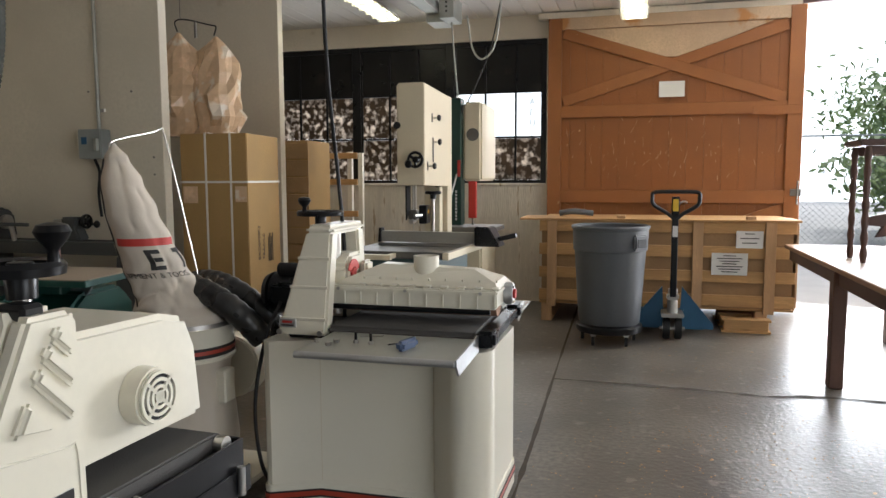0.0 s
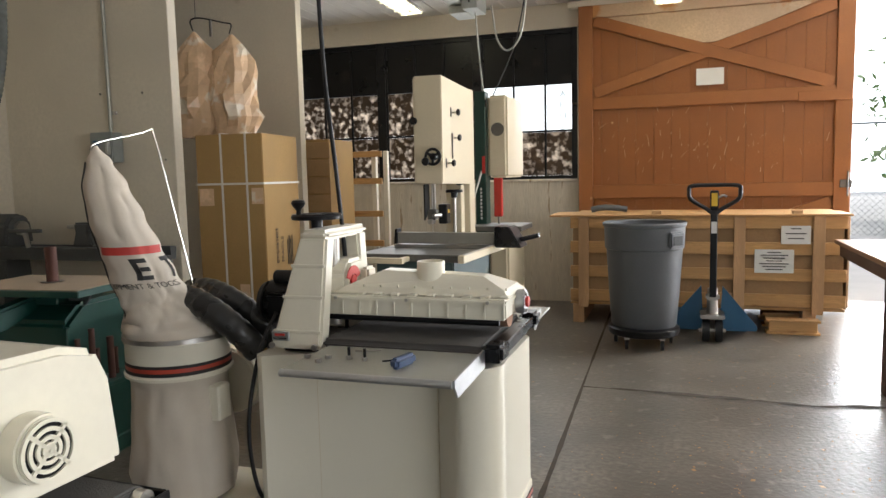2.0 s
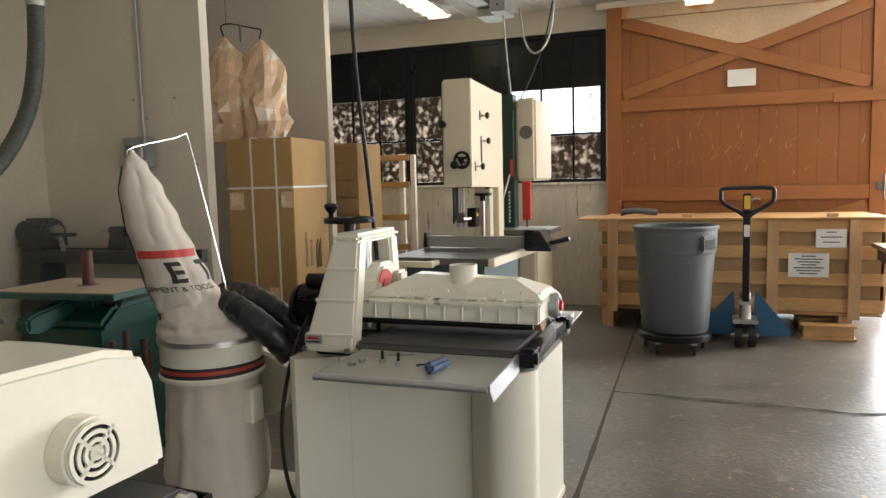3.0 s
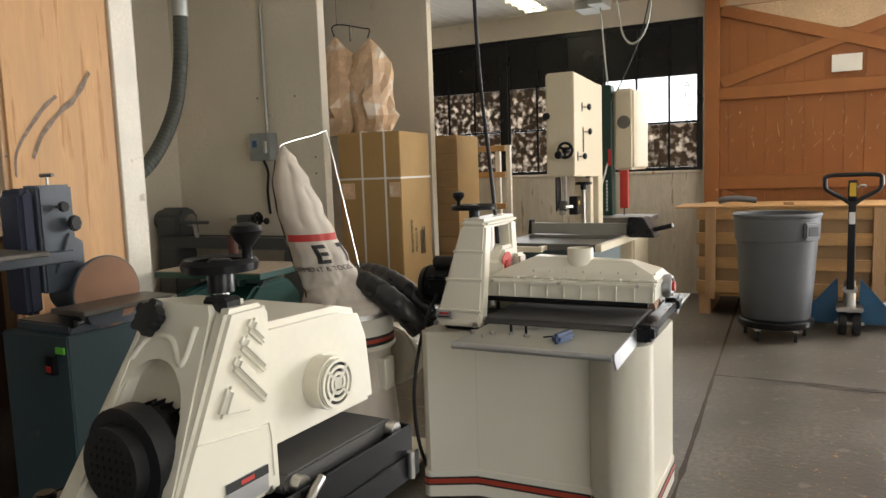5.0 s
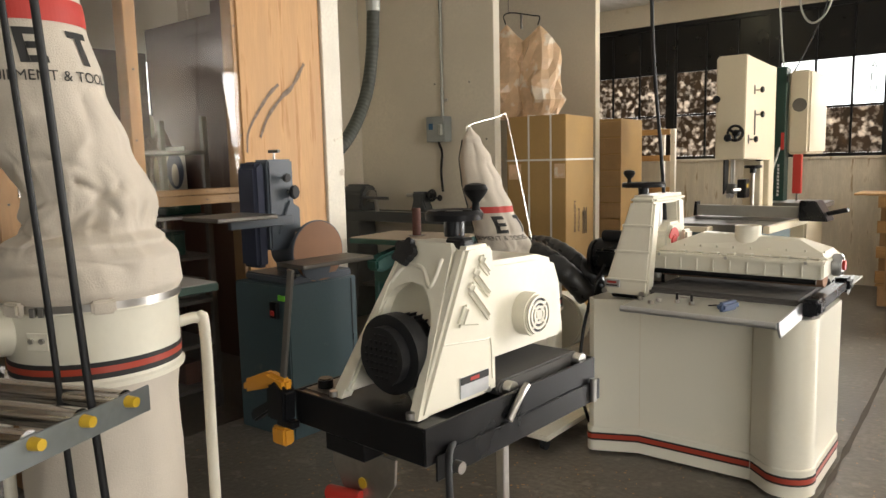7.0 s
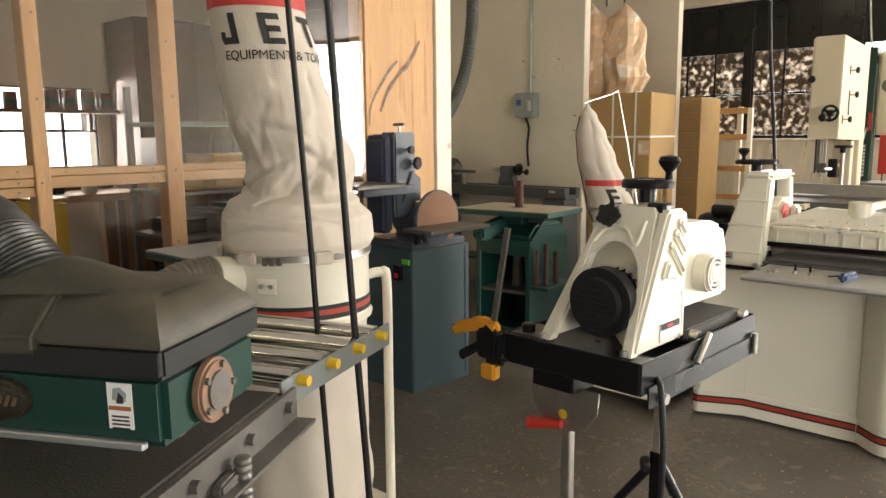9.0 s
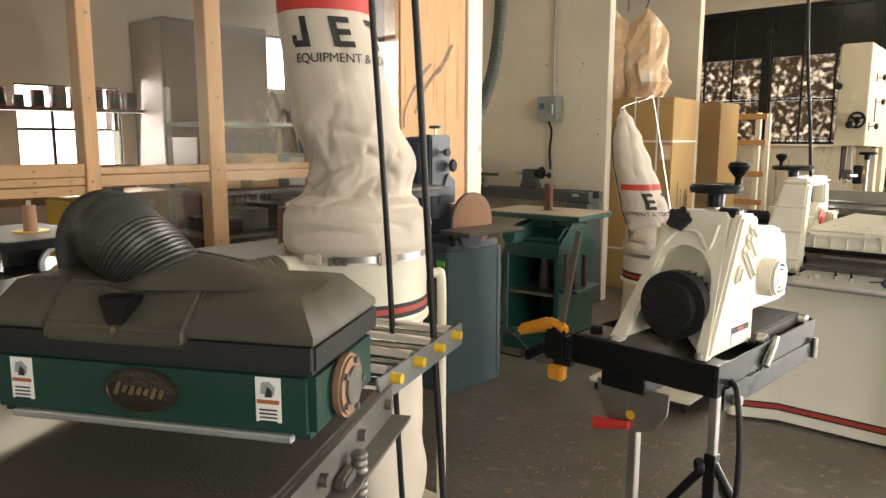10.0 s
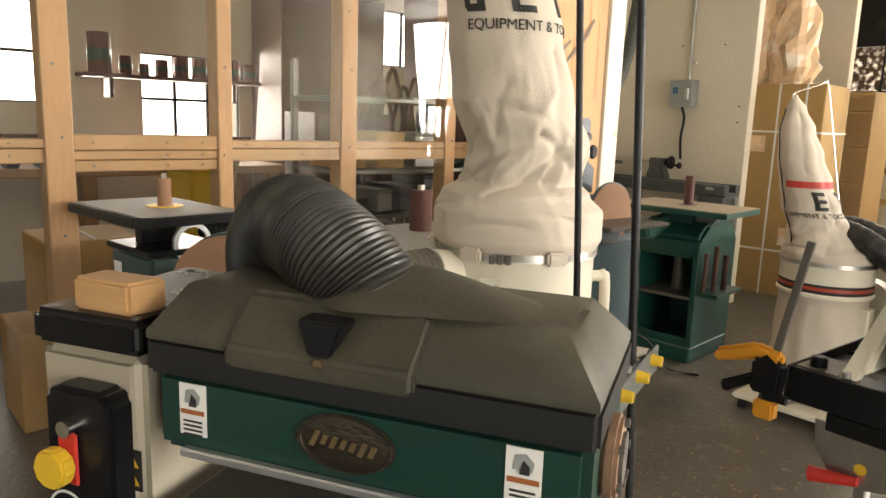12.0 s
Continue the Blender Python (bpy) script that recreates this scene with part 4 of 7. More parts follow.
        part("upright_rib", prism([(-0.31, 0.76), (-0.295, 0.76), (-0.262, 1.13), (-0.272, 1.13)], y0 - 0.004, y0 + 0.006, "y"), M["cream"], s) if sl > 0 else None
    part("arch", box(-0.318, -0.20, -0.215, 0.14, 1.125, 1.165, 0.016, 3), M["cream"], s)
    part("name_plate", box(-0.385, -0.315, -0.316, -0.309, 0.775, 0.808, 0.001), M["alu"], s, "small grey name plate")
    part("plate_mark", box(-0.372, -0.33, -0.3175, -0.3155, 0.792, 0.801, 0), M["red"], s)
    part("plate_mark", box(-0.378, -0.325, -0.3175, -0.3155, 0.781, 0.786, 0), M["ink"], s)
    for x in (-0.385, -0.215):
        part("bolt", rod((x, -0.312, 0.757), (x, -0.322, 0.757), 0.011, n=12), M["steel"], s)
    part("column", rod((-0.255, -0.06, 0.79), (-0.255, -0.06, 1.13), 0.022), M["steel"], s)
    gb = part("gear_case", prism([(-0.10, 0.86), (0.10, 0.86), (0.10, 0.99), (0.06, 1.04), (-0.06, 1.04), (-0.10, 0.99)], -0.285, -0.185, "x", 0.015), M["cream"], s)
    part("gauge", prism([(0.062 * math.cos(radians(20 + 14 * k)), 0.062 * math.sin(radians(20 + 14 * k))) for k in range(11)] + [(0.03 * math.cos(radians(160 - 14 * k)), 0.03 * math.sin(radians(160 - 14 * k))) for k in range(11)], -0.002, 0.002, "x"), M["red"], s, "red depth gauge", m=pose(-0.180, -0.05, 0.955))
    part("gauge_hub", rod((-0.185, -0.05, 0.96), (-0.176, -0.05, 0.96), 0.022), M["red"], s)
    part("spring_cap", box(-0.185, -0.15, 0.02, 0.10, 0.90, 1.0, 0.01, 2), M["cream"], s)
    handwheel(s, pose(-0.312, -0.078, 1.205), 0.095, -2.0)
    part("screw", rod((-0.305, -0.078, 1.15), (-0.312, -0.078, 1.17), 0.018), M["steel"], s)
    m = part("motor", rod((-0.56, -0.02, 0.86), (-0.40, -0.02, 0.86), 0.09, n=28, w=0.012), M["black"], s)
    part("motor_box", box(-0.52, -0.42, -0.14, -0.07, 0.83, 0.91, 0.008, 2), M["black"], m)
    part("motor_fan_cover", rod((-0.585, -0.02, 0.86), (-0.561, -0.02, 0.86), 0.078, 0.088, 28), M["rubber"], m)
    part("capacitor", rod((-0.52, -0.05, 0.965), (-0.42, -0.05, 0.965), 0.028, n=16, w=0.005), M["rubber"], m)
    part("power_cord", tube([(-0.47, -0.14, 0.84), (-0.49, -0.24, 0.7), (-0.51, -0.30, 0.45), (-0.5, -0.28, 0.2), (-0.5, -0.15, 0.012)], 0.008, 8, 8), M["rubber"], s)
    # loose things on the tray
    for k, (x, y) in enumerate(((-0.34, 3.56), (-0.33, 3.61), (-0.40, 3.60))):
        n = thing("nut", pose(x - 0.08, y - 0.08, 0.768), "loose hexagonal steel nut on the tray", "nut", "loose hardware on the tray")
        part("body", rod((0, 0, 0), (0, 0, 0.012), 0.011, n=6), M["steel"], n)
    for k, (x, y) in enumerate(((-0.34, 3.54), (-0.28, 3.53))):
        n = thing("bolt", pose(x, y, 0.768), "small black bolt standing on the tray", "bolt", "loose hardware on the tray")
        part("head", rod((0, 0, 0), (0, 0, 0.012), 0.010, n=6), M["steel"], n)
        part("shank", rod((0, 0, 0.012), (0, 0, 0.04), 0.005, n=10), M["black"], n)
    k = thing("hex_key", pose(-0.36, 3.63, 0.768), "short steel hex key on the tray", "hex key", "loose hardware on the tray")
    part("key", tube([(0, 0, 0.004), (0.07, 0.02, 0.004), (0.085, 0.024, 0.006)], 0.003, 6, 4), M["steel"], k)
    k = thing("pocket_knife", pose(-0.135, 3.50, 0.768, 0, 0, 75), "folding hex key set with a blue handle on the tray", "hex key set")
    part("handle", box(-0.055, 0.05, -0.017, 0.017, 0.0, 0.035, 0.010, 3), M["bluegrip"], k)
    part("key", rod((0.02, 0.018, 0.015), (-0.01, 0.075, 0.008), 0.003, n=6), M["black"], k)


M["alutray"] = mat("dull_aluminium_sheet", (0.42, 0.42, 0.38), 0.42, 0.55, var=0.08, scale=5)
M["bluegrip"] = mat("blue_grip", (0.05, 0.08, 0.16), 0.45, var=0.1)
big_drum_sander()


# ---- small bench drum sander on a folding stand ----


def arch_plate(y0, y1, hole=True):
    """The trapezoid end casting with its arched opening."""
    b = bmesh.new()
    outer = [(-0.135, 0.0), (-0.055, 0.305), (-0.04, 0.32), (0.075, 0.32), (0.085, 0.305), (0.115, 0.0)]
    inner = [(-0.103, 0.0)]
    for k in range(13):
        a = radians(180 - k * 15)
        inner.append((0.004 + 0.082 * math.cos(a), 0.135 + 0.105 * math.sin(a)))
    inner.append((0.090, 0.0))
    pts = outer + inner[::-1]
    lo = [b.verts.new((x, y0 + z * 0.47, z)) for x, z in pts]
    hi = [b.verts.new((x, y1 + z * 0.47, z)) for x, z in pts]
    b.faces.new(lo)
    b.faces.new(hi[::-1])
    for i in range(len(pts)):
        j = (i + 1) % len(pts)
        b.faces.new((lo[i], lo[j], hi[j], hi[i]))
    bmesh.ops.triangulate(b, faces=[f for f in b.faces if len(f.verts) > 4])
    bmesh.ops.recalc_face_normals(b, faces=b.faces)
    return smooth(b, 30)


def bench_drum_sander():
    s = thing("bench_drum_sander", pose(-0.303, 1.832, 0.847, 0, 0, -2.8), "small cream bench drum sander with a black motor", "drum sander")
    f = part("end_casting", arch_plate(0.0, 0.028), M["cream"], s)
    part("casting_arc", tube([(-0.058, 0.11, 0.235), (-0.03, 0.126, 0.268), (0.02, 0.126, 0.268), (0.055, 0.110, 0.235), (0.066, 0.134, 0.29)], 0.005, 8, 6), M["cream"], f)
    # right side cheek
    part("side_cheek", prism([(0.003, 0.0), (0.245, 0.0), (0.24, 0.30), (0.23, 0.315), (0.152, 0.315)], 0.086, 0.118, "x", 0.008), M["cream"], s)
    part("left_cheek", prism([(0.003, 0.0), (0.245, 0.0), (0.23, 0.30), (0.15, 0.31)], -0.125, -0.105, "x", 0.006), M["cream"], s, m=pose(0.02, 0, 0, 0, 8, 0))
    part("top_bridge", box(-0.05, 0.084, 0.15, 0.24, 0.285, 0.318, 0.012, 3), M["cream"], s)
    part("louvre", prism([(0.112, 0.160), (0.138, 0.207), (0.187, 0.148)], 0.108, 0.131, "x", 0.0075, 3), M["cream"], s)
    for ya, za, yb, zb in ((0.155, 0.238, 0.212, 0.168), (0.172, 0.266, 0.214, 0.216), (0.190, 0.290, 0.214, 0.260)):
        part("louvre", prism([(ya - 0.010, za - 0.010), (ya + 0.006, za + 0.011), (yb + 0.004, zb + 0.013), (yb + 0.004, zb - 0.016)], 0.108, 0.131, "x", 0.0075, 3), M["cream"], s)
    part("panel_crease", tube([(0.1185, 0.075, 0.132), (0.1185, 0.20, 0.118), (0.1185, 0.222, 0.112), (0.1185, 0.226, 0.03)], 0.0016, 6, 5), M["cream"], s)
    part("name_plate", box(0.118, 0.1205, 0.12, 0.21, 0.012, 0.055, 0), M["alu"], s, "printed silver name plate")
    part("plate_band", box(0.1207, 0.1215, 0.12, 0.21, 0.04, 0.055, 0), M["ink"], s)
    part("plate_mark", box(0.1217, 0.1222, 0.15, 0.178, 0.044, 0.051, 0), M["red"], s)
    for p in ((0.10, -0.004, 0.004), (-0.12, -0.006, 0.004), (0.112, 0.215, 0.004)):
        part("foot_bolt", rod(p, (p[0], p[1], p[2] + 0.012), 0.009, n=10), M["steel"], s)
    # head cover behind the casting
    hc = part("drum_cover", prism([(0.25, 0.050), (0.575, 0.050), (0.56, 0.19), (0.535, 0.245), (0.47, 0.262), (0.25, 0.268)], -0.16, 0.078, "x", 0.012), M["cream"], s)
    g = part("vent_grille", rod((0.075, 0.40, 0.135), (0.116, 0.40, 0.135), 0.05, n=36, w=0.004), M["cream"], hc)
    part("vent_hole", rod((0.1165, 0.40, 0.135), (0.1175, 0.40, 0.135), 0.044, n=36), M["black"], g)
    for r in (0.042, 0.030, 0.018, 0.008):
        tor = lathe([(r - 0.003, 0.0), (r + 0.003, 0.0), (r + 0.003, 0.004), (r - 0.003, 0.004), (r - 0.003, 0.0)], 32)
        part("vent_ring", tor, M["cream"], g, m=pose(0.1175, 0.40, 0.135, 0, 90, 0))
    for a in (45, 135):
        part("vent_bar", box(-0.044, 0.044, -0.003, 0.003, 0, 0.004, 0), M["cream"], g, m=pose(0.1175, 0.40, 0.135, 0, 90, 0) @ pose(0, 0, 0, 0, 0, a))
    # motor
    mt = part("motor", rod((0.0, 0.05, 0.105), (0.0, 0.22, 0.105), 0.068, n=32), M["black"], s, m=pose(0.012, 0.016, 0))
    part("motor_fan_cover", rod((0.0, -0.008, 0.106), (0.0, 0.07, 0.106), 0.081, n=40, w=0.022), M["rubber"], mt)
    for k in range(24):
        a = 2 * math.pi * k / 24
        part("fin", box(-0.0015, 0.0015, 0.072, 0.22, 0.066, 0.0735, 0), M["black"], mt, m=pose(0.0, 0, 0.105, 0, math.degrees(a), 0))
    for i in range(-3, 4):
        for j in range(-3, 4):
            if i * i + j * j < 12:
                part("fan_slot", box(i * 0.014 - 0.003, i * 0.014 + 0.003, -0.0095, -0.0078, 0.106 + j * 0.014 - 0.003, 0.106 + j * 0.014 + 0.003, 0), M["black"], mt)
    handwheel(s, pose(0.006, 0.245, 0.368), 0.062, 0.35)
    part("wheel_post", rod((0.006, 0.245, 0.318), (0.006, 0.245, 0.33), 0.013), M["steel"], s)
    kn = part("star_knob", lathe([(0, 0), (0.026, 0), (0.028, 0.006), (0.024, 0.016), (0, 0.018)], 10), M["rubber"], s, m=pose(-0.028, 0.132, 0.296, 65, 0, 0))
    for k in range(5):
        a = 2 * math.pi * k / 5
        part("lobe", rod((0.022 * math.cos(a), 0.022 * math.sin(a), 0.002), (0.022 * math.cos(a), 0.022 * math.sin(a), 0.016), 0.009, n=12), M["rubber"], kn)
    part("catch", box(0.05, 0.10, 0.16, 0.20, 0.305, 0.33, 0.006), M["black"], s)
    # pan: sheet-steel tray, open
    pan = part("pan", box(-0.225, 0.15, -0.02, 0.585, -0.026, -0.018, 0.002), M["black"], s)
    for a in ((-0.225, 0.15, -0.024, -0.018, -0.072, 0.002), (-0.225, 0.15, 0.581, 0.587, -0.072, 0.002), (-0.231, -0.225, -0.024, 0.587, -0.072, 0.002), (0.150, 0.156, -0.024, 0.587, -0.072, 0.002)):
        part("pan_side", box(*a, 0.002), M["black"], pan)
    part("pan_deck", box(-0.223, 0.148, -0.016, 0.05, -0.012, -0.002, 0.002), M["black"], pan)
    part("speed_knob", rod((-0.19, 0.03, -0.002), (-0.19, 0.03, 0.022), 0.017, n=20, w=0.003), M["black"], s)
    part("speed_plate", box(-0.222, -0.14, 0.0, 0.11, -0.0018, 0.0, 0), M["iron"], s)
    part("conveyor_belt", prism([(0.25, -0.016), (0.55, -0.016), (0.568, -0.004), (0.568, 0.008), (0.55, 0.020), (0.25, 0.020), (0.235, 0.008), (0.235, -0.004)], -0.20, 0.125, "x", 0.004), M["grit"], s, "grey abrasive conveyor belt")
    part("belt_roller", rod((0.126, 0.265, 0.0), (0.146, 0.265, 0.0), 0.017), M["steel"], s)
    part("belt_roller", rod((0.126, 0.545, 0.0), (0.146, 0.545, 0.0), 0.017), M["steel"], s)
    part("spanner", tube([(0.158, 0.295, 0.005), (0.165, 0.26, -0.01), (0.165, 0.22, -0.05)], 0.008, 8, 4), M["steel"], s)
    part("angle_rail", box(0.157, 0.162, 0.0, 0.60, -0.105, -0.055, 0.001), M["black"], s)
    part("wing_bolt", rod((0.167, 0.56, -0.045), (0.167, 0.56, -0.10), 0.008), M["steel"], s)
    part("wing_bolt", rod((0.163, 0.05, -0.09), (0.18, 0.05, -0.09), 0.012), M["steel"], s)
    part("power_cord", tube([(0.15, 0.06, -0.05), (0.19, 0.0, -0.06), (0.21, -0.02, -0.2), (0.20, -0.02, -0.45), (0.16, 0.0, -0.83)], 0.007, 8, 8), M["rubber"], s)

    st = thing("folding_stand", pose(-0.383, 1.922, 0.017, 0, 0, -2.8), "black folding roller stand with tilting quadrant and red lever", "tool stand")
    part("rail", box(-0.06, 0.06, -0.10, 0.50, 0.715, 0.755, 0.003), M["black"], st)
    for y, red in ((-0.03, True), (0.44, False)):
        part("post", box(-0.013, 0.013, y - 0.013, y + 0.013, 0.22, 0.70, 0.003), M["steel"], st)
        q = part("quadrant", prism([(-0.10, 0.715), (0.10, 0.715), (0.095, 0.66), (0.06, 0.61), (0, 0.595), (-0.06, 0.61), (-0.095, 0.66)], y - 0.022, y - 0.016, "y"), M["steel"], st)
        part("badge", rod((0, y - 0.023, 0.64), (0, y - 0.025, 0.64), 0.012), M["yellow"], q)
        if red:
            part("lever", rod((0.0, y - 0.03, 0.615), (-0.09, y - 0.04, 0.60), 0.010, 0.017, 12), M["redplastic"], st, "red plastic lever")
        part("sleeve", box(-0.018, 0.018, y - 0.018, y + 0.018, 0.18, 0.38, 0.003), M["black"], st)
        part("clamp_knob", lathe([(0, 0), (0.024, 0), (0.026, 0.01), (0.02, 0.02), (0, 0.022)], 12), M["rubber"], st, m=pose(-0.02, y - 0.02, 0.34, 90, 0, -45))
        for k, (dx, dy) in enumerate(((-0.26, -0.02), (0.26, -0.02), (0.0, 0.26 if not red else -0.26))):
            leg = part("leg", rod((0, y, 0.36), (dx, y + dy, -0.008), 0.014, n=8), M["black"], st)
            part("rubber_foot", rod((dx, y + dy, -0.017), (dx, y + dy, 0.009), 0.018, n=10), M["rubber"], leg)
            part("brace", rod((0, y, 0.2), (dx * 0.5, y + dy * 0.5, 0.19), 0.006, n=6), M["steel"], st)

    c = thing("bar_clamp", pose(-0.565, 1.805, 0.80), "orange and black one-handed bar clamp gripping the pan", "clamp")
    part("bar", box(-0.008, 0.008, -0.004, 0.004, -0.06, 0.32, 0.001), M["iron"], c, m=pose(0, 0, 0, 0, 10, 0))
    part("body", prism([(-0.03, -0.02), (0.03, -0.02), (0.035, 0.05), (0.0, 0.075), (-0.03, 0.05)], -0.018, 0.018, "y", 0.006), M["black"], c)
    part("handle", prism([(-0.12, 0.02), (-0.02, 0.05), (0.03, 0.045), (0.03, 0.075), (-0.03, 0.085), (-0.12, 0.05)], -0.014, 0.014, "y", 0.008), M["clampyel"], c)
    part("trigger", prism([(-0.10, -0.02), (-0.02, 0.025), (-0.02, 0.0), (-0.09, -0.045)], -0.012, 0.012, "y", 0.005), M["black"], c)
    part("pad", box(-0.02, 0.025, -0.015, 0.015, -0.075, -0.035, 0.005, 2), M["clampyel"], c)
    part("jaw", box(-0.005, 0.05, -0.012, 0.012, -0.033, -0.015, 0.004), M["black"], c)


bench_drum_sander()


# ---- green drum sander close by ----


def green_drum_sander():
    # local x along the drum, y to the back; the origin lies under the open end's front corner
    s = thing("green_drum_sander", pose(-0.270, 0.806, 0.012, 0, 0, 29), "green and cream baby drum sander with a dusty black dust hood", "drum sander")
    L, D = 0.475, 0.225
    body = part("head", box(-L, 0, 0, D, 0.95, 1.042, 0.010, 2), M["green"], s, "green head casting")
    b = bmesh.new()
    rings = [((-L - 0.004, 0.004), (-0.006, D + 0.006), 1.076), ((-L - 0.004, 0.004), (-0.006, D + 0.006), 1.085), ((-L + 0.012, -0.035), (0.045, D - 0.03), 1.128), ((-L + 0.03, -0.05), (0.06, D - 0.05), 1.133)]
    rs = []
    for (x0, x1), (y0, y1), z in rings:
        rs.append([b.verts.new(v) for v in ((x0, y0, z), (x1, y0, z), (x1, y1, z), (x0, y1, z))])
    for p, q in zip(rs, rs[1:]):
        for i in range(4):
            b.faces.new((p[i], p[(i + 1) % 4], q[(i + 1) % 4], q[i]))
    b.faces.new(rs[-1])
    b.faces.new(rs[0][::-1])
    soften(b, 0.007, 3, 10)
    hood = part("dust_hood", smooth(b, 50), M["plasticdark"], s, "dusty black plastic dust hood")
    part("hood_rim", box(-L - 0.006, 0.006, -0.008, D + 0.008, 1.038, 1.079, 0.006, 3), M["rimblack"], hood, "clean black hood rim")
    part("hood_front", prism([(-0.016, 1.062), (-0.016, 1.086), (0.034, 1.1325), (0.06, 1.1365), (0.06, 1.07)], -0.375, -0.165, "x", 0.006, 3), M["plasticdark"], hood)
    part("latch_recess", prism([(-0.288, 1.124), (-0.238, 1.124), (-0.252, 1.088), (-0.276, 1.088)], 0.0, 0.03, "y", 0.002), M["black"], hood, m=pose(0, -0.014, 0))
    part("latch_screw", rod((-0.264, -0.008, 1.082), (-0.264, -0.016, 1.082), 0.005), M["brass"], hood)
    # a mould-smooth saddle that falls away from the hose
    b, grid = bmesh.new(), []
    for i in range(31):
        u = i / 30
        x = -0.345 + 0.315 * u
        lift = 0.036 * (math.sin(math.pi / 2 * min(1, u / 0.36)) ** 1.5 if u < 0.36 else 0.5 + 0.5 * math.cos(math.pi * (u - 0.36) / 0.64))
        half = 0.084 * (1 - 0.55 * max(0, (u - 0.3) / 0.7)) * min(1, 0.55 + u * 1.6)
        grid.append([b.verts.new((x, 0.098 + half * (k / 8 - 1), 1.129 + lift * max(0, 1 - (k / 8 - 1) ** 2) ** 0.75)) for k in range(17)])
    for p, q in zip(grid, grid[1:]):
        for k in range(16):
            b.faces.new((p[k], q[k], q[k + 1], p[k + 1]))
    part("hood_saddle", smooth(b, 70), M["plasticdark"], hood)
    part("sill", box(-L + 0.04, -0.025, -0.012, 0.0, 0.951, 0.961, 0.002), M["alu"], s, "aluminium lip")
    bd = part("badge", lathe([(0, 0), (0.05, 0), (0.05, 0.003), (0.046, 0.004), (0, 0.004)], 36), M["brassdark"], s, m=pose(-0.240, 0.0, 1.0, 90, 0, 0) @ Matrix.Diagonal((1.08, 0.6, 1, 1)))
    for k, hh in enumerate((0.017, 0.010, 0.013, 0.010, 0.010, 0.015, 0.012)):
        part("badge_mark", box(-0.003, 0.003, -hh, hh * 0.8, 0.004, 0.0058, 0.001), M["brass"], bd, m=pose(-0.030 + k * 0.0098, 0.004 - k * 0.0012, 0, 0, 0, -14))
    part("badge_rim", lathe([(0.044, 0.0035), (0.049, 0.0035), (0.049, 0.006), (0.0455, 0.006), (0.044, 0.0035)], 40), M["brassdark"], bd)
    for x in (-0.424, -0.060):
        l = part("warning_label", box(x - 0.017, x + 0.017, -0.0015, 0.0, 0.973, 1.031, 0), M["paper"], s, "white warning label")
        part("label_band", box(x - 0.015, x + 0.015, -0.0025, -0.0016, 0.997, 1.002, 0), M["rustband"], l)
        part("label_sign", prism([(x - 0.010, 1.010), (x + 0.008, 1.008), (x + 0.010, 1.018), (x + 0.002, 1.026), (x - 0.008, 1.024)], -0.0025, -0.0016, "y"), M["boxgrey"], l)
        part("label_sign", prism([(x - 0.004, 1.006), (x + 0.006, 1.006), (x + 0.006, 1.014), (x, 1.020)], -0.0032, -0.0026, "y"), M["ink"], l)
        for k in range(4):
            part("label_print", box(x - 0.012, x + 0.012, -0.0025, -0.0016, 0.973 + k * 0.005, 0.975 + k * 0.005, 0), M["ink"], l)
    fl = part("bearing_flange", rod((0.0, 0.094, 0.995), (0.016, 0.094, 0.995), 0.043, n=36, w=0.004), M["rustflange"], s, "brown bearing flange")
    part("flange_disc", rod((0.0162, 0.094, 0.995), (0.02, 0.094, 0.995), 0.026, n=24), M["iron"], fl)
    for k in range(5):
        a = 2 * math.pi * k / 5
        part("flange_bolt", rod((0.016, 0.094 + 0.034 * math.cos(a), 0.995 + 0.034 * math.sin(a)), (0.021, 0.094 + 0.034 * math.cos(a), 0.995 + 0.034 * math.sin(a)), 0.005, n=6), M["iron"], fl)
    part("drum", rod((-L + 0.05, 0.105, 0.962), (-0.05, 0.105, 0.962), 0.042, n=24), M["brownabr"], s)
    # conveyor
    tb = part("conveyor_table", box(-L + 0.0, -0.045, -0.33, 0.40, 0.845, 0.872, 0.004), M["iron"], s)
    part("conveyor_belt", prism([(-0.33, 0.874), (-0.36, 0.862), (-0.36, 0.845), (-0.33, 0.835), (0.4, 0.835), (0.43, 0.845), (0.43, 0.862), (0.4, 0.876), (-0.33, 0.876)], -L + 0.01, -0.055, "x", 0.003), M["dustybelt"], s, "dusty dark conveyor belt")
    part("belt_splice", box(-0.20, -0.16, -0.30, -0.29, 0.8765, 0.8775, 0), M["iron"], s)
    part("side_rail", prism([(-0.40, 0.81), (0.44, 0.81), (0.44, 0.873), (-0.40, 0.873)], -0.044, -0.036, "x"), M["iron"], s)
    part("rail_flange", box(-0.044, 0.0, -0.40, 0.44, 0.81, 0.816, 0), M["iron"], s)
    for y in (-0.34, 0.1, 0.26, 0.40):
        part("rail_bolt", rod((-0.036, y, 0.85), (-0.024, y, 0.85), 0.010, n=10), M["iron"], s)
    part("bracket", prism([(0.14, 0.80), (0.21, 0.80), (0.21, 0.815), (0.185, 0.835), (0.14, 0.83)], -0.035, -0.016, "x", 0.004), M["iron"], s)
    part("elevation_screw", tube([(-0.015, 0.2, 0.55), (-0.015, 0.2, 0.85)], 0.011, 12, 8, (0.012, 0.003)), M["iron"], s)
    # base column with controls
    col = part("column", box(-L - 0.178, -L - 0.026, 0.004, 0.26, 0.55, 1.048, 0.014, 3), M["cream2shaded"], s, "cream column")
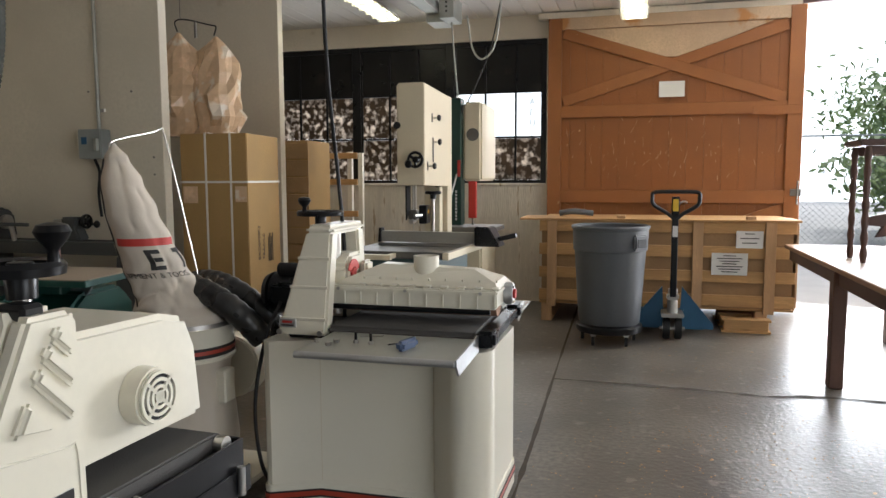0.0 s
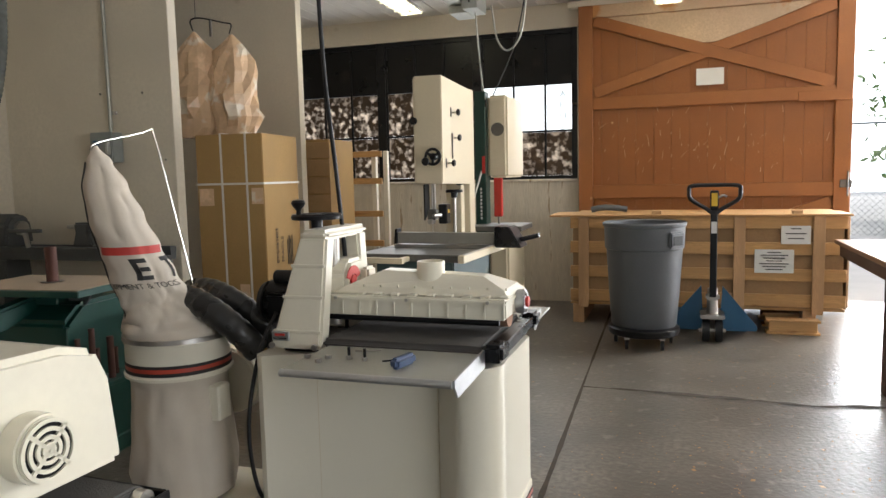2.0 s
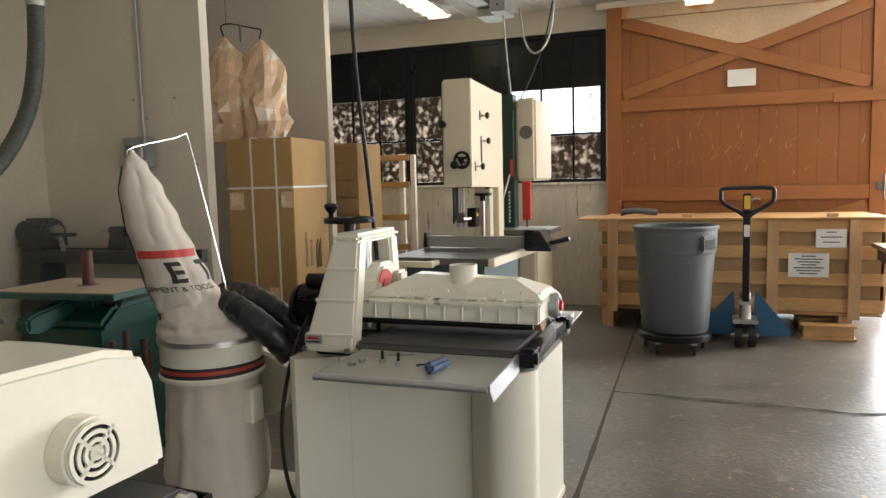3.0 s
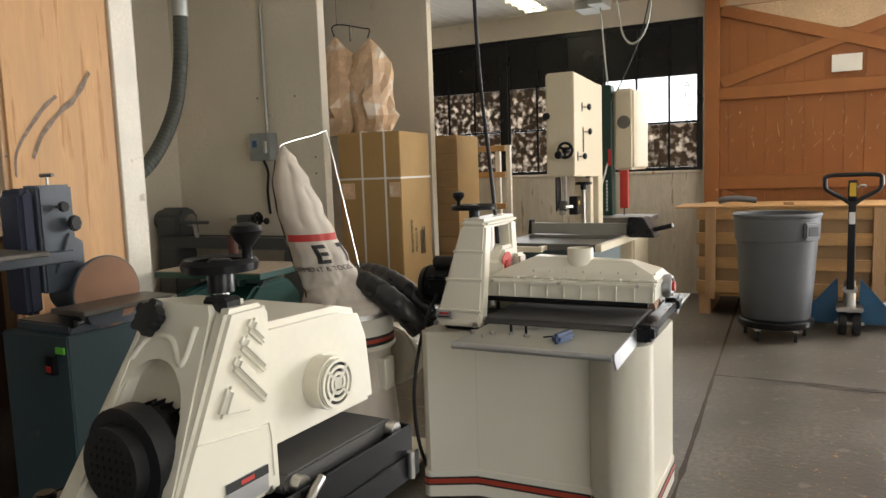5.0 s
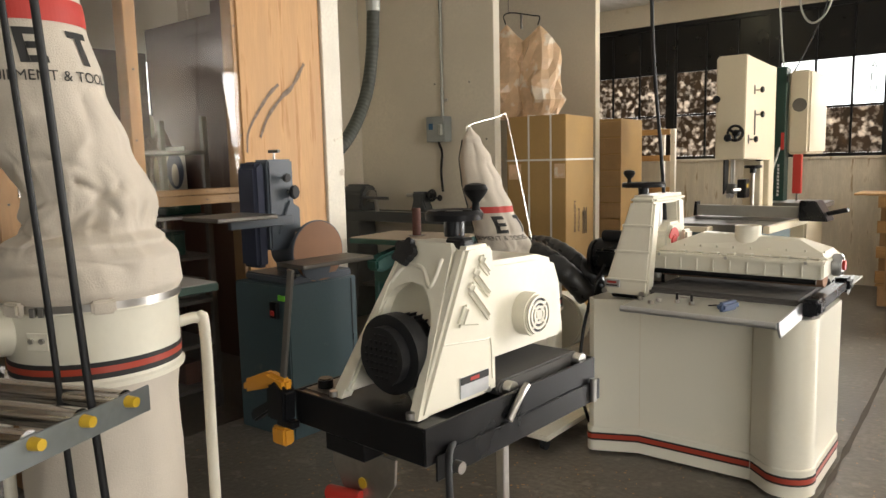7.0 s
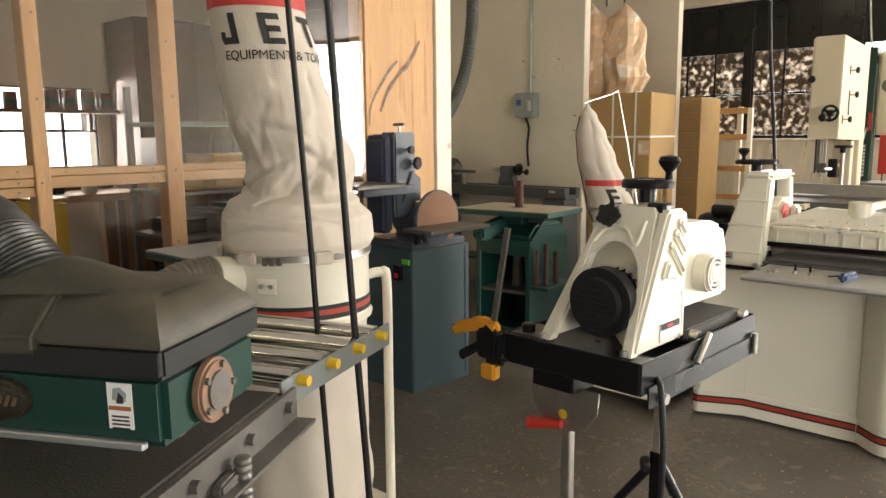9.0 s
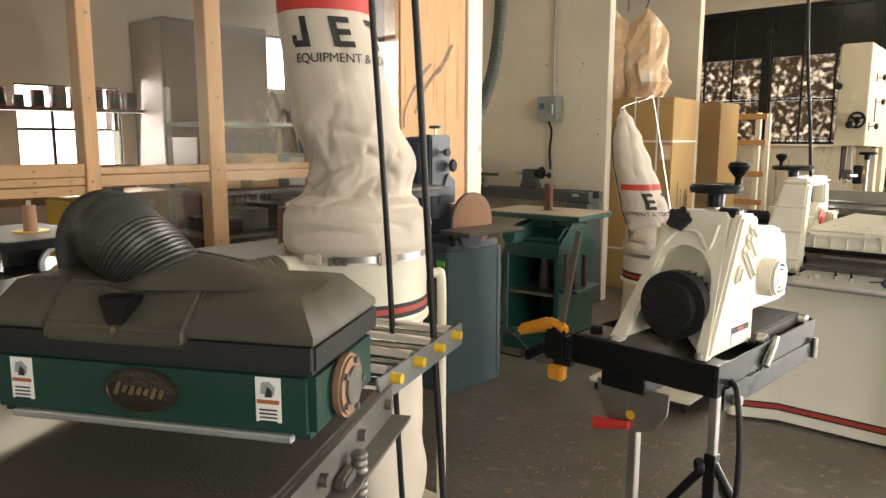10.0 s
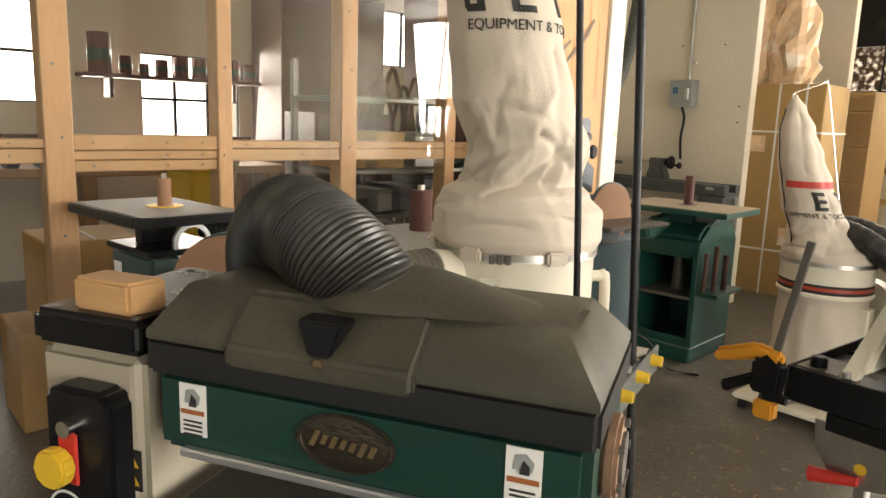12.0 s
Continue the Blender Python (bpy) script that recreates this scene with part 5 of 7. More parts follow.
    part("column_cap", box(-L - 0.181, -L - 0.022, 0.0, 0.27, 1.046, 1.087, 0.008, 3), M["black"], s, "black cap plate")
    for x in (-L - 0.155, -L - 0.038):
        for y in (0.016, 0.25):
            part("cap_bolt", rod((x, y, 1.0865), (x, y, 1.089), 0.006, n=10), M["iron"], s)
    pn = part("control_panel", prism([(-L - 0.132, 0.82), (-L - 0.132, 1.0), (-L - 0.117, 1.012), (-L - 0.049, 1.012), (-L - 0.036, 1.0), (-L - 0.036, 0.82)], -0.030, 0.008, "y", 0.006), M["black"], s, "black control panel")
    part("paddle_back", box(-L - 0.108, -L - 0.080, -0.036, -0.031, 0.900, 0.962, 0.004), M["redplastic"], pn, "red paddle switch")
    part("stop_button", prism([(0.024 * math.cos(2 * math.pi * k / 10), 0.024 * math.sin(2 * math.pi * k / 10)) for k in range(10)], -0.055, -0.037, "y", 0.003), M["yellow"], pn, "yellow stop button", m=pose(-L - 0.102, 0, 0.924))
    part("breaker", rod((-L - 0.092, -0.028, 0.968), (-L - 0.092, -0.042, 0.968), 0.010, n=14), M["chrome"], pn)
    part("dial", rod((-L - 0.104, -0.031, 0.862), (-L - 0.104, -0.05, 0.862), 0.016, n=18, w=0.003), M["rubber"], pn)
    part("dial_scale", lathe([(0.024, 0), (0.027, 0), (0.027, 0.001), (0.024, 0.001), (0.024, 0)], 28), M["paper"], pn, m=pose(-L - 0.104, -0.0305, 0.862, 90, 0, 0))
    part("hazard_label", box(-L - 0.050, -L - 0.028, 0.0045, 0.0058, 0.885, 0.935, 0), M["ink"], col)
    for z in (0.892, 0.914):
        part("hazard_mark", prism([(-L - 0.046, z), (-L - 0.032, z), (-L - 0.039, z + 0.013)], 0.0036, 0.0043, "y"), M["yellow"], col)
    for x in (-L - 0.16, -0.06):
        for y in (0.01, 0.24):
            part("stand_leg", box(x, x + 0.045, y, y + 0.045, -0.012, 0.52, 0.004), M["green"], s)
    part("stand_shelf", box(-L - 0.17, -0.012, 0.0, 0.29, 0.52, 0.549, 0.004), M["green"], s)
    part("rod_support", rod((-0.25, 0.12, 0.549), (-0.25, 0.12, 0.84), 0.03), M["iron"], s)
    # roller table behind
    om = pose(-0.05, 0.487, 0, 0, 0, -8.5)
    for x in (-0.006, -L + 0.03):
        part("outfeed_rail", box(x, x + 0.006, -0.06, 0.39, 0.832, 0.884, 0.001), M["greysteel"], s, "grey outfeed rail", m=om)
    for k in range(4):
        y = k * 0.1095
        r = part("outfeed_roller", rod((-L + 0.037, y, 0.870), (-0.007, y, 0.870), 0.022, n=20), M["chrome"], s, "polished steel roller", m=om)
        part("roller_cap", rod((0.0, y, 0.870), (0.021, y, 0.870), 0.012, 0.010, 16), M["yellow"], r, "yellow plastic cap")
    part("rail_tie", box(-L + 0.036, -0.006, 0.365, 0.385, 0.838, 0.85, 0.002), M["greysteel"], s, m=om)
    # dust hose
    h = thing("dust_hose", pose(-0.270, 0.806, 0.0, 0, 0, 29), "ribbed black dust hose rising from the sander hood", "hose")
    part("hose", tube([(-0.238, 0.088, 1.095), (-0.266, 0.088, 1.148), (-0.312, 0.096, 1.184), (-0.385, 0.140, 1.202), (-0.452, 0.198, 1.170), (-0.492, 0.250, 1.110), (-0.505, 0.300, 1.01), (-0.50, 0.36, 0.88), (-0.51, 0.50, 0.72), (-0.57, 0.70, 0.62)], 0.056, 48, 14, (0.0052, 0.0036)), M["hoseblack"], h)

    part("hose_collar", tube([(-0.250, 0.088, 1.122), (-0.262, 0.088, 1.142)], 0.0625, 40, 6), M["rimblack"], h, "smooth black collar")

    w = thing("wood_block", pose(-0.777, 0.570, 1.0995, 0, 0, 27), "planed pine block lying on the sander's cap", "wood block")
    b = box(-0.047, 0.047, -0.024, 0.026, 0, 0.038, 0.004, 2)
    for v in b.verts:
        if v.co.x > 0.03 and v.co.y < 0:
            v.co.x -= 0.009
    part("block", b, M["pinelight"], w)


M["rustband"] = mat("rust_orange_print", (0.33, 0.10, 0.03), 0.6, var=0.06)
M["rimblack"] = mat("black_hood_rim", (0.010, 0.010, 0.009), 0.42, var=0.25, scale=6, bump=0.05, fine=120, stain=(0.018, 0.017, 0.013), stain_at=0.6)
M["brassdark"] = mat("tarnished_badge", (0.05, 0.04, 0.028), 0.4, 0.6, var=0.3, scale=40, bump=0.3, fine=90)
M["rustflange"] = mat("rusty_flange", (0.25, 0.15, 0.095), 0.6, 0.3, var=0.2, scale=20)
M["dustybelt"] = mat("dusty_conveyor_belt", (0.036, 0.031, 0.023), 0.75, var=0.3, scale=4, bump=0.2, fine=200, stain=(0.065, 0.055, 0.038), stain_at=0.58, stain_scale=3)
# Dusty cream, its base colour lowered to hold the column's shade.
M["cream2shaded"] = mat("dusty_shaded_cream_enamel", (0.35, 0.31, 0.24), 0.5, var=0.06, scale=4, stain=(0.31, 0.25, 0.18), stain_at=0.68, stain_scale=6)
M["greysteel"] = mat("grey_painted_steel", (0.20, 0.22, 0.22), 0.45, 0.2, var=0.1)
M["hoseblack"] = mat("dusty_ribbed_hose", (0.022, 0.021, 0.018), 0.4, var=0.25, scale=8, stain=(0.05, 0.045, 0.03), stain_at=0.5, stain_scale=10)
M["pinelight"] = mat("planed_pine", (0.50, 0.29, 0.13), 0.55, var=0.14, scale=8, bump=0.06, stretch=(1, 6, 6))
green_drum_sander()


# ---- dust collectors ----


def collector(m, z0, h, r, label):
    d = thing("dust_collector", m, label, "dust collector", "dust collectors")
    part("collar", lathe([(r - 0.012, z0), (r + 0.006, z0), (r + 0.008, z0 + 0.012), (r, z0 + 0.018), (r, z0 + h - 0.02), (r + 0.006, z0 + h - 0.012), (r + 0.004, z0 + h), (r - 0.012, z0 + h), (r - 0.012, z0)], 56), M["cream"], d)
    zs = z0 + h * 0.13
    for a, b2, k in ((0, 0.014, "ink"), (0.014, 0.030, "orangered"), (0.030, 0.042, "ink")):
        part("stripe", lathe([(r + 0.0005, zs + a), (r + 0.0016, zs + a), (r + 0.0016, zs + b2), (r + 0.0005, zs + b2), (r + 0.0005, zs + a)], 56), M[k], d)
    part("band", lathe([(r + 0.002, z0 + h - 0.008), (r + 0.008, z0 + h - 0.008), (r + 0.008, z0 + h + 0.010), (r + 0.002, z0 + h + 0.010), (r + 0.002, z0 + h - 0.008)], 56), M["steel"], d, "steel band clamp")
    return d


def near_collector():
    r = 0.212
    d = collector(pose(-1.257, 1.742, 0), 0.795, 0.205, r, "cream dust collector with a tall canvas filter bag and lower bag")
    ux, uy = -0.74, -0.67
    rings = [(1.0, 0, 0, 0.213, 0.213, 0.1), (1.035, 0, 0, 0.226, 0.226, 0.25), (1.10, 0, 0, 0.224, 0.224, 0.3), (1.145, -0.005, -0.005, 0.195, 0.195, 0.6), (1.175, 0.0, 0.0, 0.158, 0.162, 0.8),
             (1.26, 0.025, 0.0, 0.160, 0.160, 0.6), (1.395, 0.010, -0.050, 0.155, 0.157, 0.35), (1.54, 0.012, -0.090, 0.143, 0.143, 0.12), (1.70, -0.008, -0.107, 0.132, 0.132, 0.08), (1.86, -0.028, -0.12, 0.12, 0.12, 0.3), (2.02, -0.045, -0.13, 0.09, 0.09, 0.4), (2.12, -0.05, -0.135, 0.02, 0.02, 0.2)]
    c = Cloth(rings, 4, 0.016, 0.13, 4.0)
    # the sharp folds where the slack cloth sags on its lower end: angle, height to angle, height, depth, width
    c.creases = [(-100, 1.19, -30, 1.30, 0.030, 0.010), (-60, 1.20, -5, 1.40, -0.022, 0.014), (-45, 1.175, 5, 1.29, 0.034, 0.009), (-120, 1.24, -75, 1.36, 0.022, 0.014),
                 (-85, 1.37, -40, 1.47, -0.016, 0.018), (-20, 1.18, 12, 1.50, 0.026, 0.011), (-140, 1.20, -90, 1.175, 0.022, 0.009), (-70, 1.15, -15, 1.185, 0.024, 0.008),
                 (-112, 1.42, -104, 1.70, 0.009, 0.014), (-38, 1.40, -30, 1.62, 0.010, 0.014), (-75, 1.30, -50, 1.42, 0.026, 0.012), (-62, 1.36, -20, 1.34, 0.018, 0.011),
                 (-105, 1.16, -60, 1.24, -0.018, 0.010), (-30, 1.30, 0, 1.22, 0.024, 0.009), (-95, 1.06, -40, 1.075, 0.010, 0.008), (-60, 1.11, -5, 1.09, 0.012, 0.008), (-130, 1.10, -95, 1.12, 0.010, 0.008)]
    bag = part("filter_bag", c.mesh(150, 14), M["canvas"], d, "beige canvas filter bag with printed band")
    part("print_band", c.patch(radians(-118), radians(60), 1.681, 1.74, 40, 0.002), M["red"], bag)
    c.emblem(radians(-80.5), 1.581, 0.081, 0.138, M["ink"], bag)
    c.lettering("EQUIPMENT & TOOLS", 0.0345, radians(-82.5), 1.541, 0.144, M["ink"], bag)
    lower = Cloth([(0.80, 0, 0, 0.205, 0.205, 0.1), (0.72, 0, 0, 0.195, 0.195, 0.4), (0.5, 0, 0, 0.20, 0.20, 0.5), (0.28, 0, 0, 0.205, 0.205, 0.5), (0.14, 0, 0, 0.19, 0.19, 0.4), (0.10, 0, 0, 0.10, 0.10, 0.1)], 9, 0.03, 0.09, 11.0)
    part("collection_bag", lower.mesh(64, 6), M["canvas"], d, "beige canvas collection bag")
    for a in (-20, -75, -130, 100):
        m = pose(0, 0, 0, 0, 0, a)
        part("clip", box(r + 0.004, r + 0.028, -0.028, 0.028, 0.985, 1.02, 0.006, 2), M["canvas"], d, m=m)
    for k in range(3):
        part("buckle", box(r + 0.008, r + 0.016, -0.05 + k * 0.02, -0.036 + k * 0.02, 0.985, 1.008, 0.002), M["iron"], d, m=pose(0, 0, 0, 0, 0, -50))
    part("maker_plate", box(r, r + 0.004, -0.03, 0.03, 0.90, 0.945, 0.003), M["cream"], d, m=pose(0, 0, 0, 0, 0, -62))
    for y in (-0.015, 0.015):
        part("plate_bolt", rod((r + 0.004, y, 0.925), (r + 0.010, y, 0.925), 0.007, n=8), M["steel"], d, m=pose(0, 0, 0, 0, 0, -62))
    inl = part("inlet", rod((-0.03, -0.16, 0.93), (-0.03, -0.28, 0.945), 0.062, n=28), M["cream"], d)
    part("inlet_hose", tube([(-0.03, -0.27, 0.945), (-0.04, -0.38, 0.93), (-0.02, -0.5, 0.85), (0.08, -0.58, 0.7), (0.18, -0.57, 0.62)], 0.062, 24, 8, (0.016, 0.005)), M["ductwire"], d, "wire-ribbed grey hose")
    part("support_bar", tube([(0.09, 0.19, 0.90), (0.11, 0.235, 0.905), (0.122, 0.25, 0.87), (0.122, 0.25, 0.5), (0.122, 0.25, 0.085)], 0.016, 12, 8), M["cream"], d)
    part("support_bar", tube([(-0.16, -0.16, 0.80), (-0.185, -0.18, 0.6), (-0.19, -0.18, 0.09)], 0.016, 12, 8), M["cream"], d)
    part("base", prism([(-0.3, -0.28), (0.32, -0.28), (0.32, 0.32), (-0.3, 0.32)], 0.06, 0.085, "z", 0.006), M["cream"], d)
    for x, y in ((-0.26, -0.24), (0.28, -0.24), (0.28, 0.28), (-0.26, 0.28)):
        part("castor", rod((x - 0.012, y, 0.03), (x + 0.012, y, 0.03), 0.03, n=16), M["rubber"], d)


def far_collector():
    r = 0.2
    d = collector(pose(-1.235, 3.83, 0), 0.60, 0.15, r, "cream dust collector with a slack leaning canvas filter bag")
    rings = [(0.75, 0, 0, 0.2, 0.2, 0.15), (0.79, -0.005, -0.01, 0.195, 0.195, 0.5), (0.83, -0.02, -0.03, 0.165, 0.165, 1.0), (0.90, -0.045, -0.06, 0.13, 0.13, 0.8), (1.0, -0.07, -0.10, 0.124, 0.12, 0.3), (1.10, -0.09, -0.13, 0.110, 0.110, 0.12), (1.22, -0.112, -0.165, 0.096, 0.100, 0.15), (1.34, -0.13, -0.19, 0.074, 0.080, 0.2), (1.43, -0.137, -0.205, 0.042, 0.045, 0.2), (1.49, -0.14, -0.215, 0.006, 0.008, 0)]
    c = Cloth(rings, 3, 0.08, 0.12, 21.0)
    c.creases = [(-125, 0.84, -60, 0.90, 0.026, 0.009), (-70, 0.80, -20, 0.93, 0.028, 0.009), (-100, 0.90, -55, 1.02, 0.016, 0.010), (-40, 0.82, 10, 0.97, 0.024, 0.010),
                 (-140, 0.80, -90, 0.815, 0.018, 0.008), (-60, 1.16, -45, 1.40, 0.022, 0.012), (-95, 1.20, -80, 1.44, -0.010, 0.016), (-25, 1.0, -10, 1.3, 0.018, 0.014)]
    bag = part("filter_bag", c.mesh(96, 10), M["canvas"], d, "slack beige canvas filter bag with printed band")
    part("print_band", c.patch(radians(-112), radians(20), 1.085, 1.115, 30, 0.002), M["red"], bag)
    c.emblem(radians(-111), 0.988, 0.082, 0.116, M["ink"], bag, 3)
    c.lettering("EQUIPMENT & TOOLS", 0.030, radians(-138), 0.955, 0.11, M["ink"], bag)
    part("bag_seam", tube([c.at(radians(-125), i * 0.5 + 2, 0.002) for i in range(13)], 0.003, 6, 3), M["ink"], bag)
    lower = Cloth([(0.605, 0, 0, 0.192, 0.192, 0.1), (0.56, 0, 0, 0.185, 0.185, 0.6), (0.4, 0, 0, 0.195, 0.195, 0.5), (0.22, 0, 0, 0.205, 0.205, 0.5), (0.11, 0, 0, 0.195, 0.195, 0.3), (0.085, 0, 0, 0.1, 0.1, 0)], 11, 0.05, 0.10, 31.0)
    part("collection_bag", lower.mesh(64, 6), M["canvas"], d, "beige canvas collection bag")
    part("bag_hook", tube([(-0.15, -0.23, 1.47), (-0.15, -0.20, 1.50), (-0.14, 0.02, 1.545), (-0.135, 0.07, 1.56), (-0.128, 0.09, 1.53), (-0.06, 0.12, 1.15), (0.01, 0.15, 0.74)], 0.0035, 8, 5), M["chrome"], d, "bent steel hook rod")
    part("blower", rod((0.12, 0.14, 0.52), (0.12, 0.24, 0.52), 0.14, n=32, w=0.01), M["cream"], d)
    part("switch_box", box(0.15, 0.22, -0.06, 0.02, 0.42, 0.56, 0.006), M["cream"], d)
    part("knob", rod((0.16, -0.07, 0.52), (0.16, -0.06, 0.52), 0.012), M["rubber"], d)
    for k, (p, q) in enumerate((((0.0, 0.15, 0.80), (0.10, 0.05, 0.92)), ((-0.03, 0.30, 0.78), (0.12, 0.28, 0.93)))):
        dy = 0.0 if k == 0 else 0.16
        part("hose", tube([(-0.16, 0.10 + dy, 0.84), (-0.06, 0.04 + dy, 0.885), (0.06, 0.0 + dy, 0.89), (0.18, -0.02 + dy, 0.85), (0.28, 0.0 + dy, 0.77), (0.345, 0.04 + dy, 0.68)], 0.05, 20, 8, (0.045, 0.004)), M["rubberhose"], d, "black rubber dust hose")
    part("base", prism([(-0.26, -0.26), (0.30, -0.26), (0.30, 0.30), (-0.26, 0.30)], 0.055, 0.08, "z", 0.006), M["cream"], d)
    for x, y in ((-0.22, -0.22), (0.26, -0.22), (0.26, 0.26), (-0.22, 0.26)):
        part("castor", rod((x - 0.012, y, 0.0275), (x + 0.012, y, 0.0275), 0.0275, n=16), M["rubber"], d)


M["ductwire"] = mat("grey_wire_hose", (0.13, 0.115, 0.09), 0.5, var=0.2, scale=20)
M["rubberhose"] = mat("black_rubber_hose", (0.022, 0.021, 0.02), 0.28, var=0.2, scale=8)
near_collector()
far_collector()


# ---- bandsaws and table saw ----


def knob(parent, p, d, r=0.018):
    d = Vector(d)
    k = part("knob", rod(Vector(p), Vector(p) + d * 0.03, 0.006, n=10), M["steel"], parent)
    part("knob_grip", rod(Vector(p) + d * 0.03, Vector(p) + d * 0.05, r, n=8, w=0.004), M["rubber"], k)


def cream_bandsaw():
    s = thing("bandsaw", pose(-0.865, 6.2, 0), "cream floor-standing bandsaw with black handwheel and knobs", "bandsaw")
    part("wheel_cover", prism([(-0.34, 1.30), (0.30, 1.285), (0.31, 1.96), (-0.33, 1.985)], -0.095, 0.092, "x", 0.006), M["cream2"], s, "cream upper wheel cover")
    part("cover_door_edge", box(-0.101, -0.096, -0.33, 0.30, 1.31, 1.97, 0.002), M["cream2"], s)
    part("spine", box(-0.10, 0.085, 0.31, 0.44, 0.10, 1.965, 0.006), M["cream2"], s)
    part("lower_cover", box(-0.10, 0.09, -0.33, 0.30, 0.10, 0.80, 0.008, 2), M["cream2"], s)
    part("base", box(-0.16, 0.16, -0.36, 0.48, 0.0, 0.10, 0.006), M["cream2"], s)
    part("bandsaw_table", box(-0.27, 0.10, -0.36, 0.16, 0.855, 0.89, 0.004), M["iron"], s)
    part("trunnion", box(-0.08, 0.06, -0.25, 0.1, 0.80, 0.854, 0.006), M["iron"], s)
    part("guard", prism([(-0.30, 1.295), (-0.21, 1.295), (-0.21, 1.13), (-0.30, 1.06)], -0.055, -0.045, "x", 0.001), M["black"], s, "black blade guard", m=pose(0, 0, 0))
    part("guide_post", box(-0.03, -0.005, -0.22, -0.195, 1.10, 1.30, 0.002), M["steel"], s)
    part("guide_block", box(-0.05, 0.01, -0.25, -0.19, 1.06, 1.13, 0.006, 2), M["iron"], s)
    part("guide_bolt", rod((-0.02, -0.29, 1.05), (-0.02, -0.21, 1.05), 0.016, n=14), M["steel"], s)
    part("guide_bolt", rod((0.0, -0.27, 1.09), (0.03, -0.2, 1.09), 0.012, n=12), M["steel"], s)
    part("blade", box(-0.021, -0.019, -0.235, -0.222, 0.80, 1.30, 0), M["steel"], s)
    part("blade_motor", box(0.0, 0.06, -0.17, -0.08, 1.03, 1.16, 0.006), M["black"], s)
    part("switch_light", box(0.061, 0.063, -0.15, -0.12, 1.10, 1.125, 0), M["yellow"], s)
    knob(s, (-0.085, -0.335, 1.70), (0, -1, 0), 0.025)
    hw = handwheel(s, pose(0.05, -0.40, 1.47, 90, 0, 0), 0.055, 3.9)
    part("wheel_shaft", rod((0.05, -0.395, 1.47), (0.05, -0.33, 1.47), 0.012), M["steel"], s)
    for y, z in ((-0.10, 1.765), (-0.08, 1.60), (-0.22, 1.43)):
        knob(s, (0.092, y, z), (1, 0, 0), 0.022)
        part("latch_plate", box(0.092, 0.097, y - 0.05, y - 0.03, z - 0.03, z + 0.03, 0.002), M["iron"], s)
    part("latch_bar", box(0.093, 0.10, -0.135, -0.12, 1.46, 1.62, 0.002), M["iron"], s)
    part("post", box(0.0, 0.075, 0.12, 0.20, 0.89, 1.28, 0.004), M["cream2"], s)
    handwheel(s, pose(0.03, 0.10, 1.24), 0.06, 1.0)
    part("wheel_post", rod((0.03, 0.10, 0.89), (0.03, 0.10, 1.24), 0.012), M["steel"], s)


def green_bandsaw():
    s = thing("bandsaw", pose(-0.86, 7.35, 0), "green and cream bandsaw with a red guard", "bandsaw")
    part("spine", box(-0.09, 0.0, -0.08, 0.06, 0.08, 2.03, 0.004), M["green"], s)
    part("wheel_cover", box(0.002, 0.17, -0.02, 0.62, 1.32, 2.0, 0.02, 3), M["cream2"], s)
    part("lower_cover", box(0.002, 0.17, -0.02, 0.62, 0.1, 0.8, 0.02, 3), M["cream2"], s)
    part("medallion", lathe([(0, 0), (0.055, 0), (0.055, 0.004), (0, 0.005)], 28), M["iron"], s, m=pose(0.09, -0.021, 1.72, 90, 0, 0))
    part("red_guard", box(0.06, 0.13, -0.06, -0.021, 1.0, 1.32, 0.006), M["redplastic"], s, "red blade guard")
    part("guard_rod", rod((0.095, -0.04, 0.85), (0.095, -0.04, 1.0), 0.008), M["iron"], s)
    part("hinge", box(0.0, 0.012, -0.085, -0.06, 1.9, 1.96, 0.002), M["black"], s)
    part("red_label", box(-0.03, -0.005, -0.084, -0.081, 1.36, 1.5, 0), M["redplastic"], s)
    for k in range(9):
        part("print", box(-0.05, -0.035, -0.084, -0.081, 0.98 + k * 0.03, 1.0 + k * 0.03, 0), M["paper"], s)
    part("table", box(-0.1, 0.35, -0.35, 0.1, 0.90, 0.94, 0.005), M["iron"], s)
    part("trunnion", box(0.0, 0.2, -0.1, 0.1, 0.8, 0.899, 0.005), M["iron"], s)
    part("base", box(-0.12, 0.2, -0.1, 0.64, 0, 0.08, 0.004), M["green"], s)


